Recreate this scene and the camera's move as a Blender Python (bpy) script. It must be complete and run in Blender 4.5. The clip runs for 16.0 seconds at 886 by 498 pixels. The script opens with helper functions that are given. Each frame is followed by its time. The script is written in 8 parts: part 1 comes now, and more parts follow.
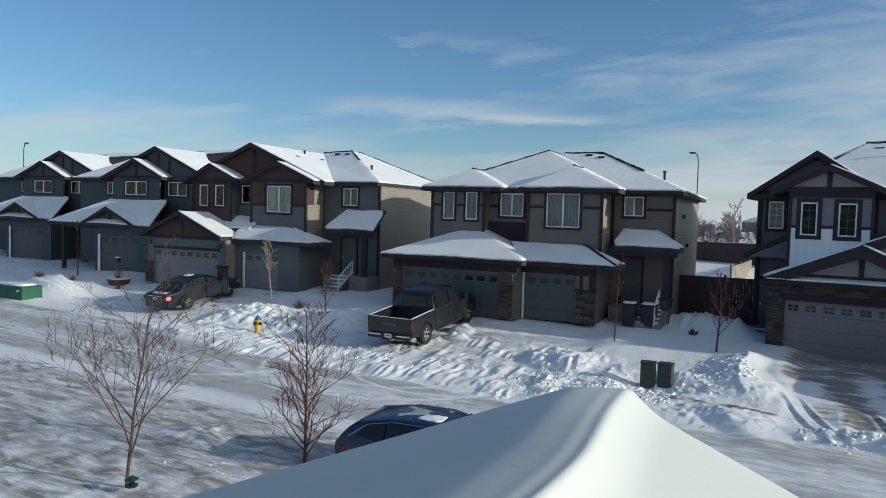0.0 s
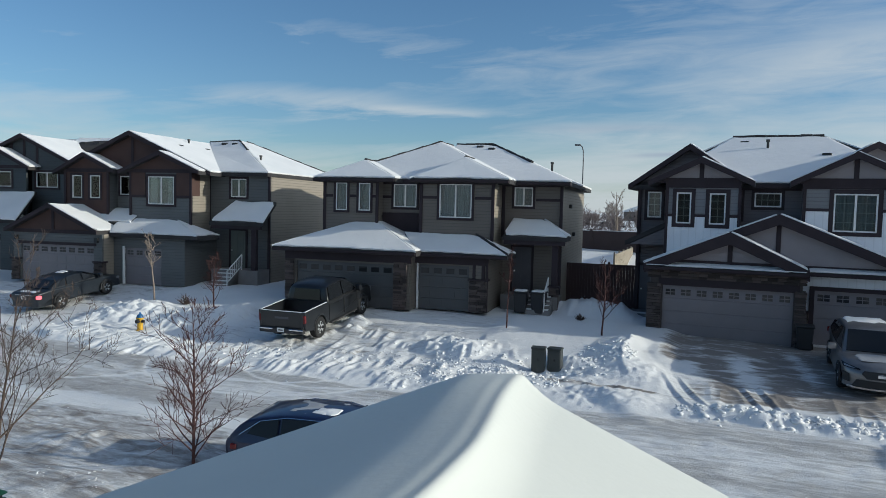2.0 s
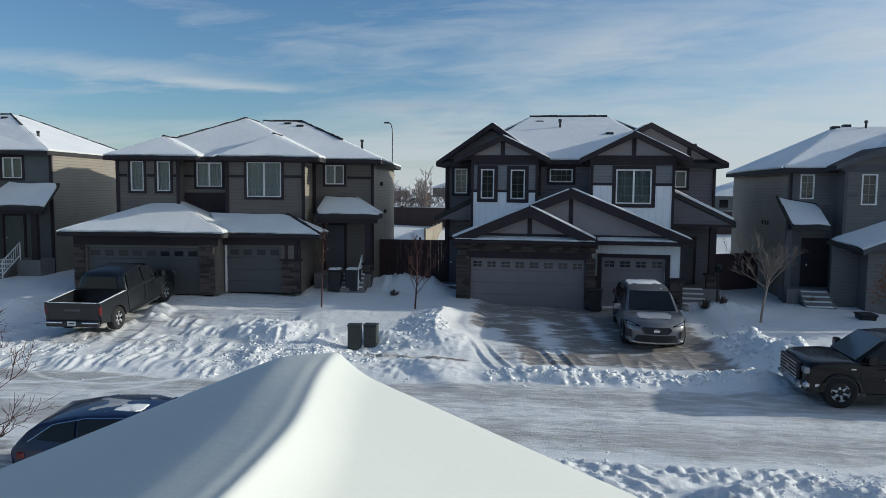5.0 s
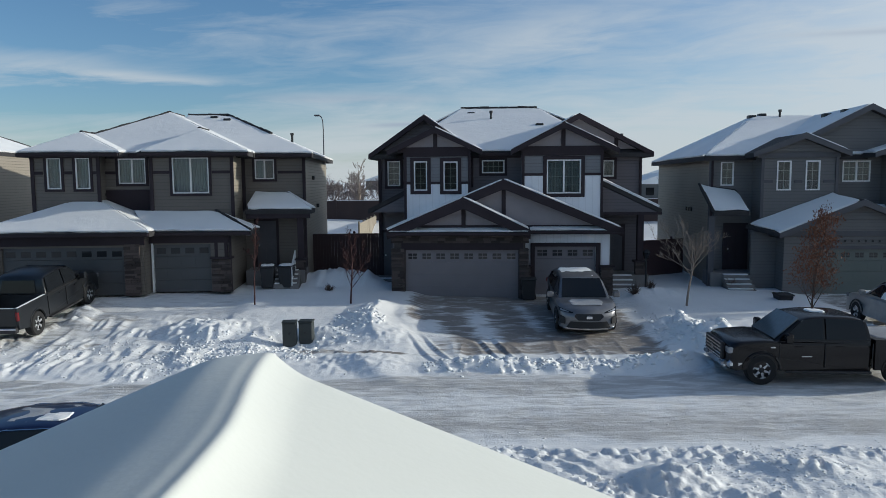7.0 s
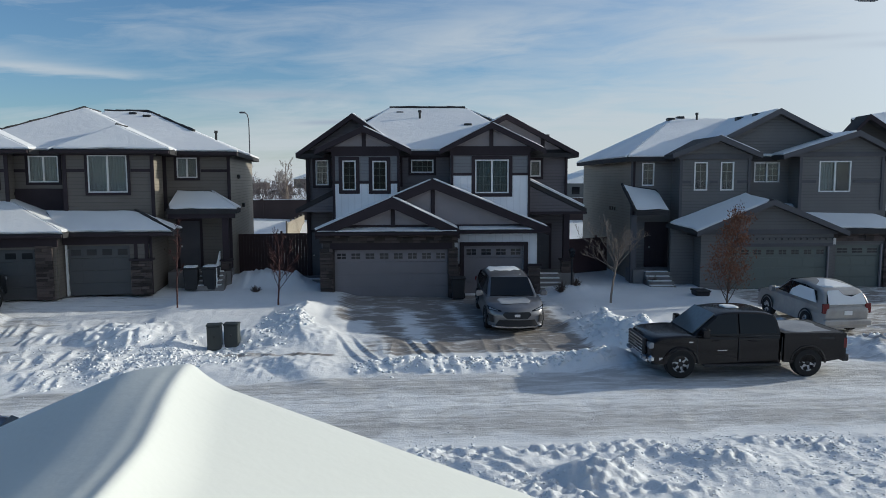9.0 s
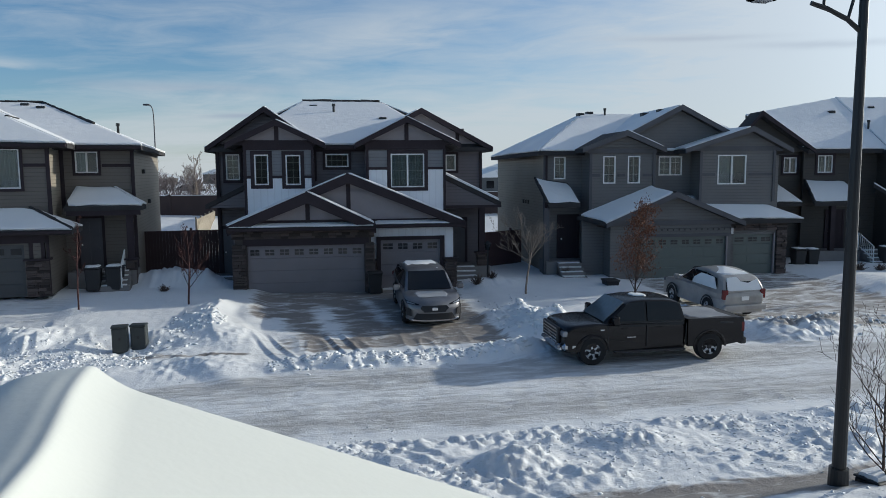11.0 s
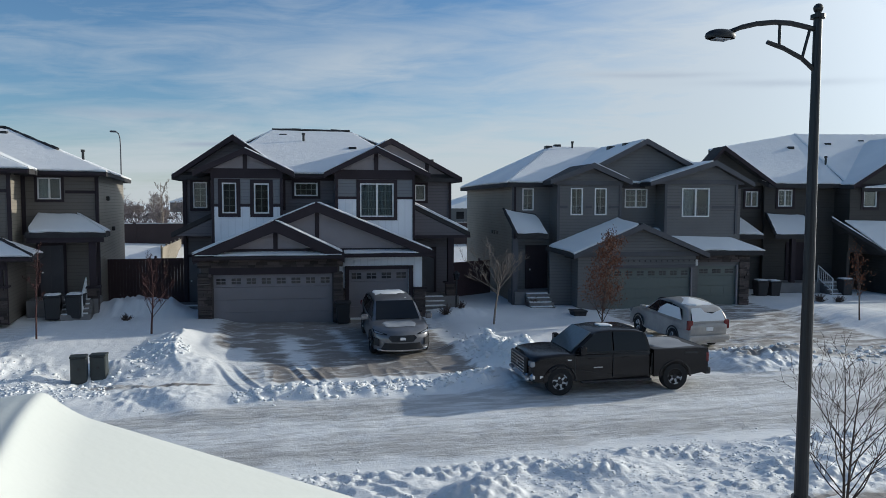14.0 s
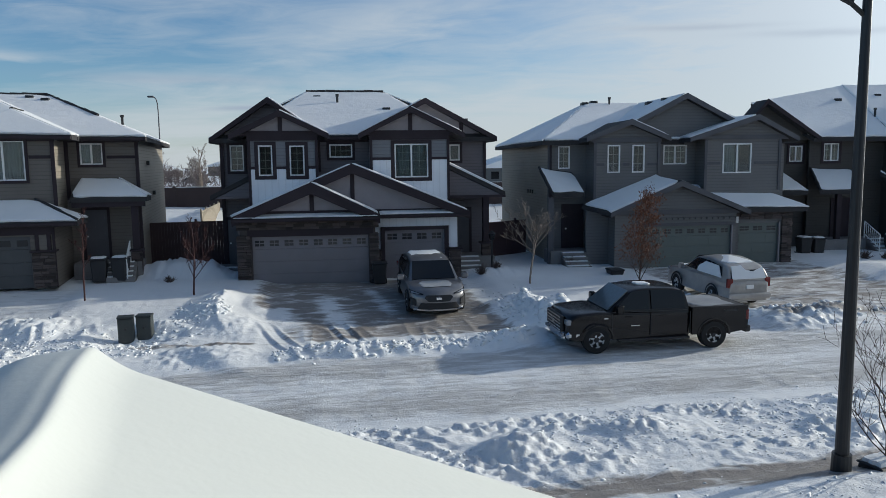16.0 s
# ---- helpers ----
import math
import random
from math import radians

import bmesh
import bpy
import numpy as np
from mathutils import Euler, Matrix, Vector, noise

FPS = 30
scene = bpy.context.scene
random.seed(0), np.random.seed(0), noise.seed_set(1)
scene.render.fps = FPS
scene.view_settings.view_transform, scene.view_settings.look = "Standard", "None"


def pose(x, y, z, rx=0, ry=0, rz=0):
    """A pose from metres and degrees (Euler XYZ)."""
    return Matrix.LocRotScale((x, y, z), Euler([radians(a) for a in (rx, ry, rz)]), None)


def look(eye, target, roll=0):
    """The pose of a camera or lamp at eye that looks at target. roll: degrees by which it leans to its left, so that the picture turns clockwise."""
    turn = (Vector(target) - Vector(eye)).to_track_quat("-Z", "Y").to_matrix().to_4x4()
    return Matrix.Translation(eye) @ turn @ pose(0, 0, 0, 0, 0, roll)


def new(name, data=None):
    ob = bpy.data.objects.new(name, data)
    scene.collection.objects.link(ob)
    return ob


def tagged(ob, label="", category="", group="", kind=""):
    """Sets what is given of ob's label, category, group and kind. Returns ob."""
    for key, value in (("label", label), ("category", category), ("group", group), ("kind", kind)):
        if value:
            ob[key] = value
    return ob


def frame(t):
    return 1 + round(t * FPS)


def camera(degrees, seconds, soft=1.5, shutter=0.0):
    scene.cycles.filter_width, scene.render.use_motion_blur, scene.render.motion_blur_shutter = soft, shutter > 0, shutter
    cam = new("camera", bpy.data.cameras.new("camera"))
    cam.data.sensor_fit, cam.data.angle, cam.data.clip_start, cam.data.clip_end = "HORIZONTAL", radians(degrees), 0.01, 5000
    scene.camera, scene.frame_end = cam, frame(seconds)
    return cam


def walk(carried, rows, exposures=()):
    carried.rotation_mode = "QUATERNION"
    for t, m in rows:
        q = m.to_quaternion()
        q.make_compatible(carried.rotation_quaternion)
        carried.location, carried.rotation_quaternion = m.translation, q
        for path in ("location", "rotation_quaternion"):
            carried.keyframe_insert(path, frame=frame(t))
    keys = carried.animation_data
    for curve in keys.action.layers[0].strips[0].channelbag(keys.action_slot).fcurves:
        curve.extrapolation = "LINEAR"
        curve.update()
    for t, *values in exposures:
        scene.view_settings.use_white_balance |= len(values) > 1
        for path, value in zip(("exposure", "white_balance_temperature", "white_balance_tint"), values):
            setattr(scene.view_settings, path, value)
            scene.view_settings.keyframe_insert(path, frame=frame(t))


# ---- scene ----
cam = camera(64.06, 16.0, soft=0.8)
EYE = 5.4
# seconds, x, y, z off the eye height, yaw, pitch, roll
PATH = [
    (0.0, -0.042, -0.010, -0.013, 30.11, -2.82, -1.68),
    (0.5, -0.039, -0.013, -0.010, 28.72, -2.91, -1.62),
    (1.0, -0.041, -0.010, -0.013, 26.67, -3.06, -1.59),
    (1.5, -0.051, 0.022, -0.022, 24.16, -3.21, -1.54),
    (2.0, -0.049, 0.031, -0.025, 21.53, -3.31, -1.37),
    (2.5, -0.054, 0.055, -0.026, 19.25, -3.46, -1.15),
    (3.0, -0.047, 0.020, -0.022, 17.12, -3.62, -0.96),
    (3.5, -0.031, -0.001, -0.017, 14.90, -3.92, -0.70),
    (4.0, -0.031, -0.024, -0.012, 12.18, -4.25, -0.63),
    (4.5, -0.029, -0.043, -0.006, 9.18, -4.64, -0.62),
    (5.0, -0.033, -0.022, -0.009, 6.40, -4.87, -0.56),
    (7.5, -0.019, -0.003, 0.010, -0.07, -5.64, 0.42),
    (8.0, -0.013, -0.025, 0.034, -1.52, -5.74, 0.24),
    (8.5, -0.008, -0.026, 0.054, -3.09, -5.67, 0.18),
    (9.0, 0.009, 0.006, 0.048, -4.61, -5.64, 0.22),
    (11.5, 0.017, 0.022, 0.024, -12.86, -6.11, 0.31),
    (12.0, 0.045, 0.020, 0.020, -14.04, -5.06, 0.23),
    (12.5, 0.052, 0.027, 0.017, -14.74, -3.88, 0.09),
    (13.0, 0.045, 0.041, 0.021, -15.00, -3.11, -0.05),
    (13.5, 0.055, 0.030, 0.010, -14.58, -3.01, -0.16),
    (14.0, 0.054, -0.006, 0.001, -13.78, -3.65, -0.16),
    (14.5, 0.057, -0.032, 0.004, -12.71, -4.70, -0.02),
    (15.0, 0.053, -0.010, -0.019, -11.80, -5.66, 0.21),
    (15.5, 0.044, -0.033, -0.024, -11.22, -6.43, 0.47),
    (16.0, 0.055, -0.008, -0.030, -10.99, -6.81, 0.70),
]
walk(cam, [(t, pose(x, y, EYE + z, 90 + p, r, w)) for t, x, y, z, w, p, r in PATH],
     exposures=((0.0, 0.05, 5830, 3), (5.0, 0.02, 5830, 4), (9.0, 0.03, 5860, 5), (13.0, 0.05, 5830, 5), (16.0, 0.04, 5860, 5)))

# ---- light ----
SUN_EL, SUN_AZ = radians(16.8), radians(11.8)   # azimuth from +x towards +y
world = bpy.data.worlds.new("world")
scene.world = world
world.use_nodes = True
wn, wl = world.node_tree.nodes, world.node_tree.links
wn.clear()
w_out, w_bg, sky = wn.new("ShaderNodeOutputWorld"), wn.new("ShaderNodeBackground"), wn.new("ShaderNodeTexSky")
sky.sky_type, sky.sun_disc = "NISHITA", False
sky.sun_elevation, sky.sun_rotation = SUN_EL, radians(90) - SUN_AZ
sky.air_density, sky.dust_density, sky.ozone_density = 1.0, 0.3, 3.7
w_bg.inputs["Strength"].default_value = 0.103
w_co, w_sep = wn.new("ShaderNodeTexCoord"), wn.new("ShaderNodeSeparateXYZ")
wl.new(w_co.outputs["Generated"], w_sep.inputs[0])


def w_math(op, a, b=None, clamp=False):
    m = wn.new("ShaderNodeMath")
    m.operation, m.use_clamp = op, clamp
    for i, v in enumerate((a, b)):
        if v is None:
            continue
        if isinstance(v, (int, float)):
            m.inputs[i].default_value = v
        else:
            wl.new(v, m.inputs[i])
    return m.outputs[0]


# thin cirrus on a flat layer: direction divided by its height
up = w_math("ADD", w_math("MAXIMUM", w_sep.outputs["Z"], 0.0), 0.13)
cx, cy = w_math("DIVIDE", w_sep.outputs["X"], up), w_math("DIVIDE", w_sep.outputs["Y"], up)
w_cmb = wn.new("ShaderNodeCombineXYZ")
wl.new(w_math("MULTIPLY", w_math("ADD", cx, w_math("MULTIPLY", cy, 0.35)), 0.28), w_cmb.inputs[0])
wl.new(w_math("MULTIPLY", cy, 1.0), w_cmb.inputs[1])
w_n1, w_n2 = wn.new("ShaderNodeTexNoise"), wn.new("ShaderNodeTexNoise")
w_n1.inputs["Scale"].default_value, w_n1.inputs["Detail"].default_value = 1.5, 9.0
w_n1.inputs["Roughness"].default_value = 0.62
w_n1.inputs["Distortion"].default_value = 0.9
w_n2.inputs["Scale"].default_value, w_n2.inputs["Detail"].default_value = 0.55, 4.0
for n in (w_n1, w_n2):
    wl.new(w_cmb.outputs[0], n.inputs["Vector"])
cloud = w_math("ADD", w_math("MULTIPLY", w_n1.outputs[0], 0.7), w_math("MULTIPLY", w_n2.outputs[0], 0.75))
# more veil towards the sun's side and towards the horizon
cloud = w_math("ADD", w_math("MULTIPLY", cloud, 0.62), 0.255)
cloud = w_math("ADD", cloud, w_math("MULTIPLY", w_sep.outputs["X"], 0.34))
cloud = w_math("ADD", cloud, w_math("MULTIPLY", w_math("SUBTRACT", 0.25, w_math("MINIMUM", w_sep.outputs["Z"], 0.27)), 0.6))
haze = w_math("MAXIMUM", w_math("SUBTRACT", 0.13, w_sep.outputs["Z"]), 0.0)
cloud = w_math("ADD", cloud, w_math("MULTIPLY", haze, 2.4))
# bearing (left of north is positive) and height in degrees, ruffled by a stretched noise
bearing = w_math("MULTIPLY", w_math("ARCTAN2", w_math("MULTIPLY", w_sep.outputs["X"], -1.0), w_sep.outputs["Y"]), 57.3)
height = w_math("MULTIPLY", w_math("ARCSINE", w_sep.outputs["Z"]), 57.3)
w_c2 = wn.new("ShaderNodeCombineXYZ")
wl.new(w_math("ADD", w_math("MULTIPLY", bearing, 0.10), w_math("MULTIPLY", height, 0.06)), w_c2.inputs[0])
wl.new(w_math("ADD", w_math("MULTIPLY", height, 0.55), w_math("MULTIPLY", bearing, 0.02)), w_c2.inputs[1])
w_n3 = wn.new("ShaderNodeTexNoise")
w_n3.inputs["Scale"].default_value, w_n3.inputs["Detail"].default_value = 1.3, 8.0
w_n3.inputs["Roughness"].default_value, w_n3.inputs["Distortion"].default_value = 0.6, 0.7
wl.new(w_c2.outputs[0], w_n3.inputs["Vector"])
ruffle = w_math("SUBTRACT", w_n3.outputs[0], 0.5)


def streak(az, el, wide, thick, lean, gain, wisp):
    """A soft long cloud at a bearing and height; wisp says how far the noise tears it."""
    da = w_math("SUBTRACT", bearing, az)
    dh = w_math("SUBTRACT", w_math("SUBTRACT", height, el), w_math("MULTIPLY", da, lean))
    dh = w_math("ADD", dh, w_math("MULTIPLY", ruffle, thick * wisp))
    q = w_math("ADD", w_math("POWER", w_math("ABSOLUTE", w_math("DIVIDE", da, wide)), 2.0), w_math("POWER", w_math("ABSOLUTE", w_math("DIVIDE", dh, thick)), 2.0))
    return w_math("MULTIPLY", w_math("EXPONENT", w_math("MULTIPLY", q, -1.0)), gain)


cloud = w_math("ADD", cloud, w_math("MULTIPLY", ruffle, 0.42))
for band in ((31, 8.3, 10, 0.9, 0.03, 0.24, 2.8), (24, 7.7, 7, 0.35, 0.02, 0.22, 2.5), (57, 6.0, 15, 2.6, 0.0, 0.26, 1.0), (60, 14, 18, 4.5, 0.0, 0.20, 1.2), (27, 6.0, 9, 0.9, 0.0, -0.16, 1.0),
             (30, 13.5, 12, 1.3, 0.1, 0.14, 2.5), (11, 6.5, 9, 0.6, 0.02, 0.12, 2.5), (-8, 11.5, 9, 1.6, -0.22, 0.18, 1.5), (-36, 9, 14, 7, 0.0, 0.20, 0.5), (-16, 15, 9, 3.2, 0.0, -0.14, 1.0)):
    cloud = w_math("ADD", cloud, streak(*band))
cloud = w_math("MULTIPLY", w_math("SUBTRACT", cloud, 0.66), 2.5, True)
cloud = w_math("MULTIPLY", cloud, 0.85)
# thin grey flat clouds low over the houses
grey_bar = w_math("ADD", streak(4.2, 4.5, 2.6, 0.17, -0.03, 0.75, 1.2), w_math("ADD", streak(9, 6.5, 7, 0.35, 0.0, 0.35, 2.0), w_math("ADD", streak(-30, 9.8, 5, 0.22, 0.05, 0.4, 2.0), streak(-39, 8.7, 5, 0.25, 0.05, 0.35, 2.0))))
w_mix = wn.new("ShaderNodeMix")
w_mix.data_type = "RGBA"
wl.new(cloud, w_mix.inputs["Factor"])
wl.new(sky.outputs[0], w_mix.inputs["A"])
w_dot, w_veil = wn.new("ShaderNodeVectorMath"), wn.new("ShaderNodeVectorMath")
w_dot.operation, w_veil.operation = "DOT_PRODUCT", "SCALE"
wl.new(w_co.outputs["Generated"], w_dot.inputs[0])
w_dot.inputs[1].default_value = (math.cos(SUN_EL) * math.cos(SUN_AZ), math.cos(SUN_EL) * math.sin(SUN_AZ), math.sin(SUN_EL))
w_veil.inputs[0].default_value = (5.62, 5.62, 5.6)
wl.new(w_math("ADD", 1.0, w_math("MULTIPLY", w_math("POWER", w_math("MAXIMUM", w_dot.outputs["Value"], 0.0), 10.0), 3.0)), w_veil.inputs["Scale"])
wl.new(w_veil.outputs[0], w_mix.inputs["B"])
w_bar = wn.new("ShaderNodeMix")
w_bar.data_type = "RGBA"
wl.new(grey_bar, w_bar.inputs["Factor"])
wl.new(w_mix.outputs["Result"], w_bar.inputs["A"])
w_bar.inputs["B"].default_value = (3.5, 3.75, 4.4, 1)
wl.new(w_bar.outputs["Result"], w_bg.inputs["Color"])
wl.new(w_bg.outputs[0], w_out.inputs[0])
sun = new("sun", bpy.data.lights.new("sun", "SUN"))
sun.data.energy, sun.data.angle, sun.data.color = 3.65, radians(0.6), (1.0, 0.89, 0.73)
sun.matrix_basis = look((60, 16, 19), (60 - math.cos(SUN_EL) * math.cos(SUN_AZ), 16 - math.cos(SUN_EL) * math.sin(SUN_AZ), 19 - math.sin(SUN_EL)))


# ---- materials ----
def material(name, color, rough=0.7, metal=0.0, grain=0.0, grain_scale=40.0, stain=0.0, stain_scale=1.5, bump=0.0, coat=0.0):
    m = bpy.data.materials.new(name)
    m.use_nodes = True
    n, l = m.node_tree.nodes, m.node_tree.links
    b = n["Principled BSDF"]
    b.inputs["Base Color"].default_value = (*color, 1)
    b.inputs["Roughness"].default_value, b.inputs["Metallic"].default_value = rough, metal
    b.inputs["Coat Weight"].default_value = coat
    co = n.new("ShaderNodeTexCoord")
    if grain or stain or bump:
        f, s = n.new("ShaderNodeTexNoise"), n.new("ShaderNodeTexNoise")
        f.inputs["Scale"].default_value, f.inputs["Detail"].default_value = grain_scale, 4
        s.inputs["Scale"].default_value, s.inputs["Detail"].default_value = stain_scale, 5
        l.new(co.outputs["Object"], f.inputs["Vector"])
        l.new(co.outputs["Object"], s.inputs["Vector"])
        k1, k2, info, k3 = n.new("ShaderNodeMapRange"), n.new("ShaderNodeMapRange"), n.new("ShaderNodeObjectInfo"), n.new("ShaderNodeMath")
        k1.inputs[3].default_value, k1.inputs[4].default_value = 1 - grain, 1 + grain
        k2.inputs[1].default_value, k2.inputs[2].default_value = 0.25, 0.75
        k2.inputs[3].default_value, k2.inputs[4].default_value = 1 - stain, 1 + stain
        l.new(f.outputs[0], k1.inputs[0])
        l.new(s.outputs[0], k2.inputs[0])
        k3.operation = "MULTIPLY"
        l.new(k1.outputs[0], k3.inputs[0])
        l.new(k2.outputs[0], k3.inputs[1])
        v = n.new("ShaderNodeVectorMath")
        v.operation = "SCALE"
        v.inputs[0].default_value = color
        l.new(k3.outputs[0], v.inputs["Scale"])
        l.new(v.outputs[0], b.inputs["Base Color"])
        if bump:
            bp = n.new("ShaderNodeBump")
            bp.inputs["Strength"].default_value, bp.inputs["Distance"].default_value = bump, 0.02
            l.new(f.outputs[0], bp.inputs["Height"])
            l.new(bp.outputs[0], b.inputs["Normal"])
    return m


def siding(name, color, board=0.15, axis="Z", depth=0.012, edge_tone=0.58):
    """Lap boards: a sawtooth across the boards, as relief, with weathering."""
    m = material(name, color, 0.62, grain=0.05, grain_scale=25, stain=0.10, stain_scale=0.6)
    n, l = m.node_tree.nodes, m.node_tree.links
    b = n["Principled BSDF"]
    co, sp, dv, fr, bp = (n.new("ShaderNode" + k) for k in ("TexCoord", "SeparateXYZ", "Math", "Math", "Bump"))
    l.new(co.outputs["Object"], sp.inputs[0])
    dv.operation, fr.operation = "DIVIDE", "FRACT"
    dv.inputs[1].default_value = board
    l.new(sp.outputs[axis], dv.inputs[0])
    l.new(dv.outputs[0], fr.inputs[0])
    bp.invert = True
    bp.inputs["Strength"].default_value, bp.inputs["Distance"].default_value = 1.0, depth
    l.new(fr.outputs[0], bp.inputs["Height"])
    l.new(bp.outputs[0], b.inputs["Normal"])
    # each board starts darker and reaches full colour 0.16 of the way across
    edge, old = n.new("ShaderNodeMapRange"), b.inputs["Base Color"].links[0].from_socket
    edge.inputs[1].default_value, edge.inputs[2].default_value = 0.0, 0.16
    edge.inputs[3].default_value, edge.inputs[4].default_value = edge_tone, 1.0
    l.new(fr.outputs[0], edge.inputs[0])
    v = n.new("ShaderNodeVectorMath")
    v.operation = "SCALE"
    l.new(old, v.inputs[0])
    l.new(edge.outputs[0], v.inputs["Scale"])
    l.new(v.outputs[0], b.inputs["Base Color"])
    return m


def glass_material(name, tint, rough=0.02):
    m = bpy.data.materials.new(name)
    m.use_nodes = True
    n, l = m.node_tree.nodes, m.node_tree.links
    n.clear()
    out, mix, tr, gl, fr = (n.new("ShaderNode" + k) for k in ("OutputMaterial", "MixShader", "BsdfTransparent", "BsdfGlossy", "Fresnel"))
    tr.inputs[0].default_value = (*tint, 1)
    gl.inputs["Roughness"].default_value = rough
    fr.inputs[0].default_value = 1.6
    l.new(fr.outputs[0], mix.inputs[0])
    l.new(tr.outputs[0], mix.inputs[1])
    l.new(gl.outputs[0], mix.inputs[2])
    l.new(mix.outputs[0], out.inputs[0])
    return m


def snow_material(name, ground=False, relief=0.3, low=(0.76, 0.765, 0.77), high=(0.84, 0.84, 0.835)):
    m = bpy.data.materials.new(name)
    m.use_nodes = True
    n, l = m.node_tree.nodes, m.node_tree.links
    b = n["Principled BSDF"]
    b.inputs["Roughness"].default_value = 0.6
    co = n.new("ShaderNodeTexCoord")
    f, g, s = (n.new("ShaderNodeTexNoise") for _ in range(3))
    for k, sc, d in ((f, 22, 6), (g, 3.0, 5), (s, 0.5, 3)):
        k.inputs["Scale"].default_value, k.inputs["Detail"].default_value = sc, d
        l.new(co.outputs["Object"], k.inputs["Vector"])
    hs = n.new("ShaderNodeMath")
    hs.operation = "MULTIPLY_ADD"
    l.new(g.outputs[0], hs.inputs[0])
    hs.inputs[1].default_value = 2.2
    l.new(f.outputs[0], hs.inputs[2])
    bp = n.new("ShaderNodeBump")
    bp.inputs["Strength"].default_value, bp.inputs["Distance"].default_value = relief, 0.035
    l.new(hs.outputs[0], bp.inputs["Height"])
    l.new(bp.outputs[0], b.inputs["Normal"])
    r = n.new("ShaderNodeValToRGB")
    r.color_ramp.elements[0].position, r.color_ramp.elements[1].position = 0.3, 0.7
    r.color_ramp.elements[0].color, r.color_ramp.elements[1].color = (*low, 1), (*high, 1)
    l.new(s.outputs[0], r.inputs[0])
    if not ground:
        l.new(r.outputs[0], b.inputs["Base Color"])
        return m
    # trodden, driven and scraped ground: the attribute says how far the snow is worn away, streaks follow the wheels
    at, st, mp = n.new("ShaderNodeAttribute"), n.new("ShaderNodeTexNoise"), n.new("ShaderNodeMapping")
    at.attribute_name = "worn"
    mp.inputs["Scale"].default_value = (0.48, 2.1, 1)
    mp.inputs["Rotation"].default_value = (0, 0, radians(4))
    l.new(co.outputs["Object"], mp.inputs[0])
    l.new(mp.outputs[0], st.inputs["Vector"])
    st.inputs["Scale"].default_value, st.inputs["Detail"].default_value, st.inputs["Distortion"].default_value = 1.8, 9, 0.6
    at2 = n.new("ShaderNodeAttribute")
    at2.attribute_name = "drive"
    mp2, st2 = n.new("ShaderNodeMapping"), n.new("ShaderNodeTexNoise")
    mp2.inputs["Scale"].default_value = (0.95, 2.6, 1)
    l.new(co.outputs["Object"], mp2.inputs[0])
    l.new(mp2.outputs[0], st2.inputs["Vector"])
    st2.inputs["Scale"].default_value, st2.inputs["Detail"].default_value, st2.inputs["Distortion"].default_value = 1.1, 7, 0.7

    def ramp_mix(a_socket, noise_socket, lo, hi):
        ad, rg = n.new("ShaderNodeMath"), n.new("ShaderNodeMapRange")
        ad.operation = "ADD"
        l.new(a_socket, ad.inputs[0])
        l.new(noise_socket, ad.inputs[1])
        rg.inputs[1].default_value, rg.inputs[2].default_value = lo, hi
        l.new(ad.outputs[0], rg.inputs[0])
        return rg.outputs[0]

    mp3, st3, add3, bp3 = n.new("ShaderNodeMapping"), n.new("ShaderNodeTexNoise"), n.new("ShaderNodeMath"), n.new("ShaderNodeBump")
    mp3.inputs["Scale"].default_value, mp3.inputs["Rotation"].default_value = (0.5, 4.0, 1), (0, 0, radians(3))
    l.new(co.outputs["Object"], mp3.inputs[0])
    l.new(mp3.outputs[0], st3.inputs["Vector"])
    st3.inputs["Scale"].default_value, st3.inputs["Detail"].default_value, st3.inputs["Roughness"].default_value = 1.5, 8, 0.65
    add3.operation = "MULTIPLY"
    l.new(st3.outputs[0], add3.inputs[0])
    l.new(at.outputs["Fac"], add3.inputs[1])
    bp3.inputs["Strength"].default_value, bp3.inputs["Distance"].default_value = 0.7, 0.16
    l.new(add3.outputs[0], bp3.inputs["Height"])
    l.new(bp.outputs[0], bp3.inputs["Normal"])
    l.new(bp3.outputs[0], b.inputs["Normal"])
    st.inputs["Roughness"].default_value = 0.66
    packed = ramp_mix(at.outputs["Fac"], st.outputs[0], 0.82, 1.08)
    st2.inputs["Roughness"].default_value = 0.64
    bare = ramp_mix(at2.outputs["Fac"], st2.outputs[0], 0.98, 1.20)
    m1, m2 = n.new("ShaderNodeMix"), n.new("ShaderNodeMix")
    m1.data_type = m2.data_type = "RGBA"
    l.new(packed, m1.inputs["Factor"])
    l.new(r.outputs[0], m1.inputs["A"])
    m1.inputs["B"].default_value = (0.47, 0.46, 0.45, 1)
    l.new(bare, m2.inputs["Factor"])
    l.new(m1.outputs["Result"], m2.inputs["A"])
    m2.inputs["B"].default_value = (0.25, 0.225, 0.205, 1)
    l.new(m2.outputs["Result"], b.inputs["Base Color"])
    return m


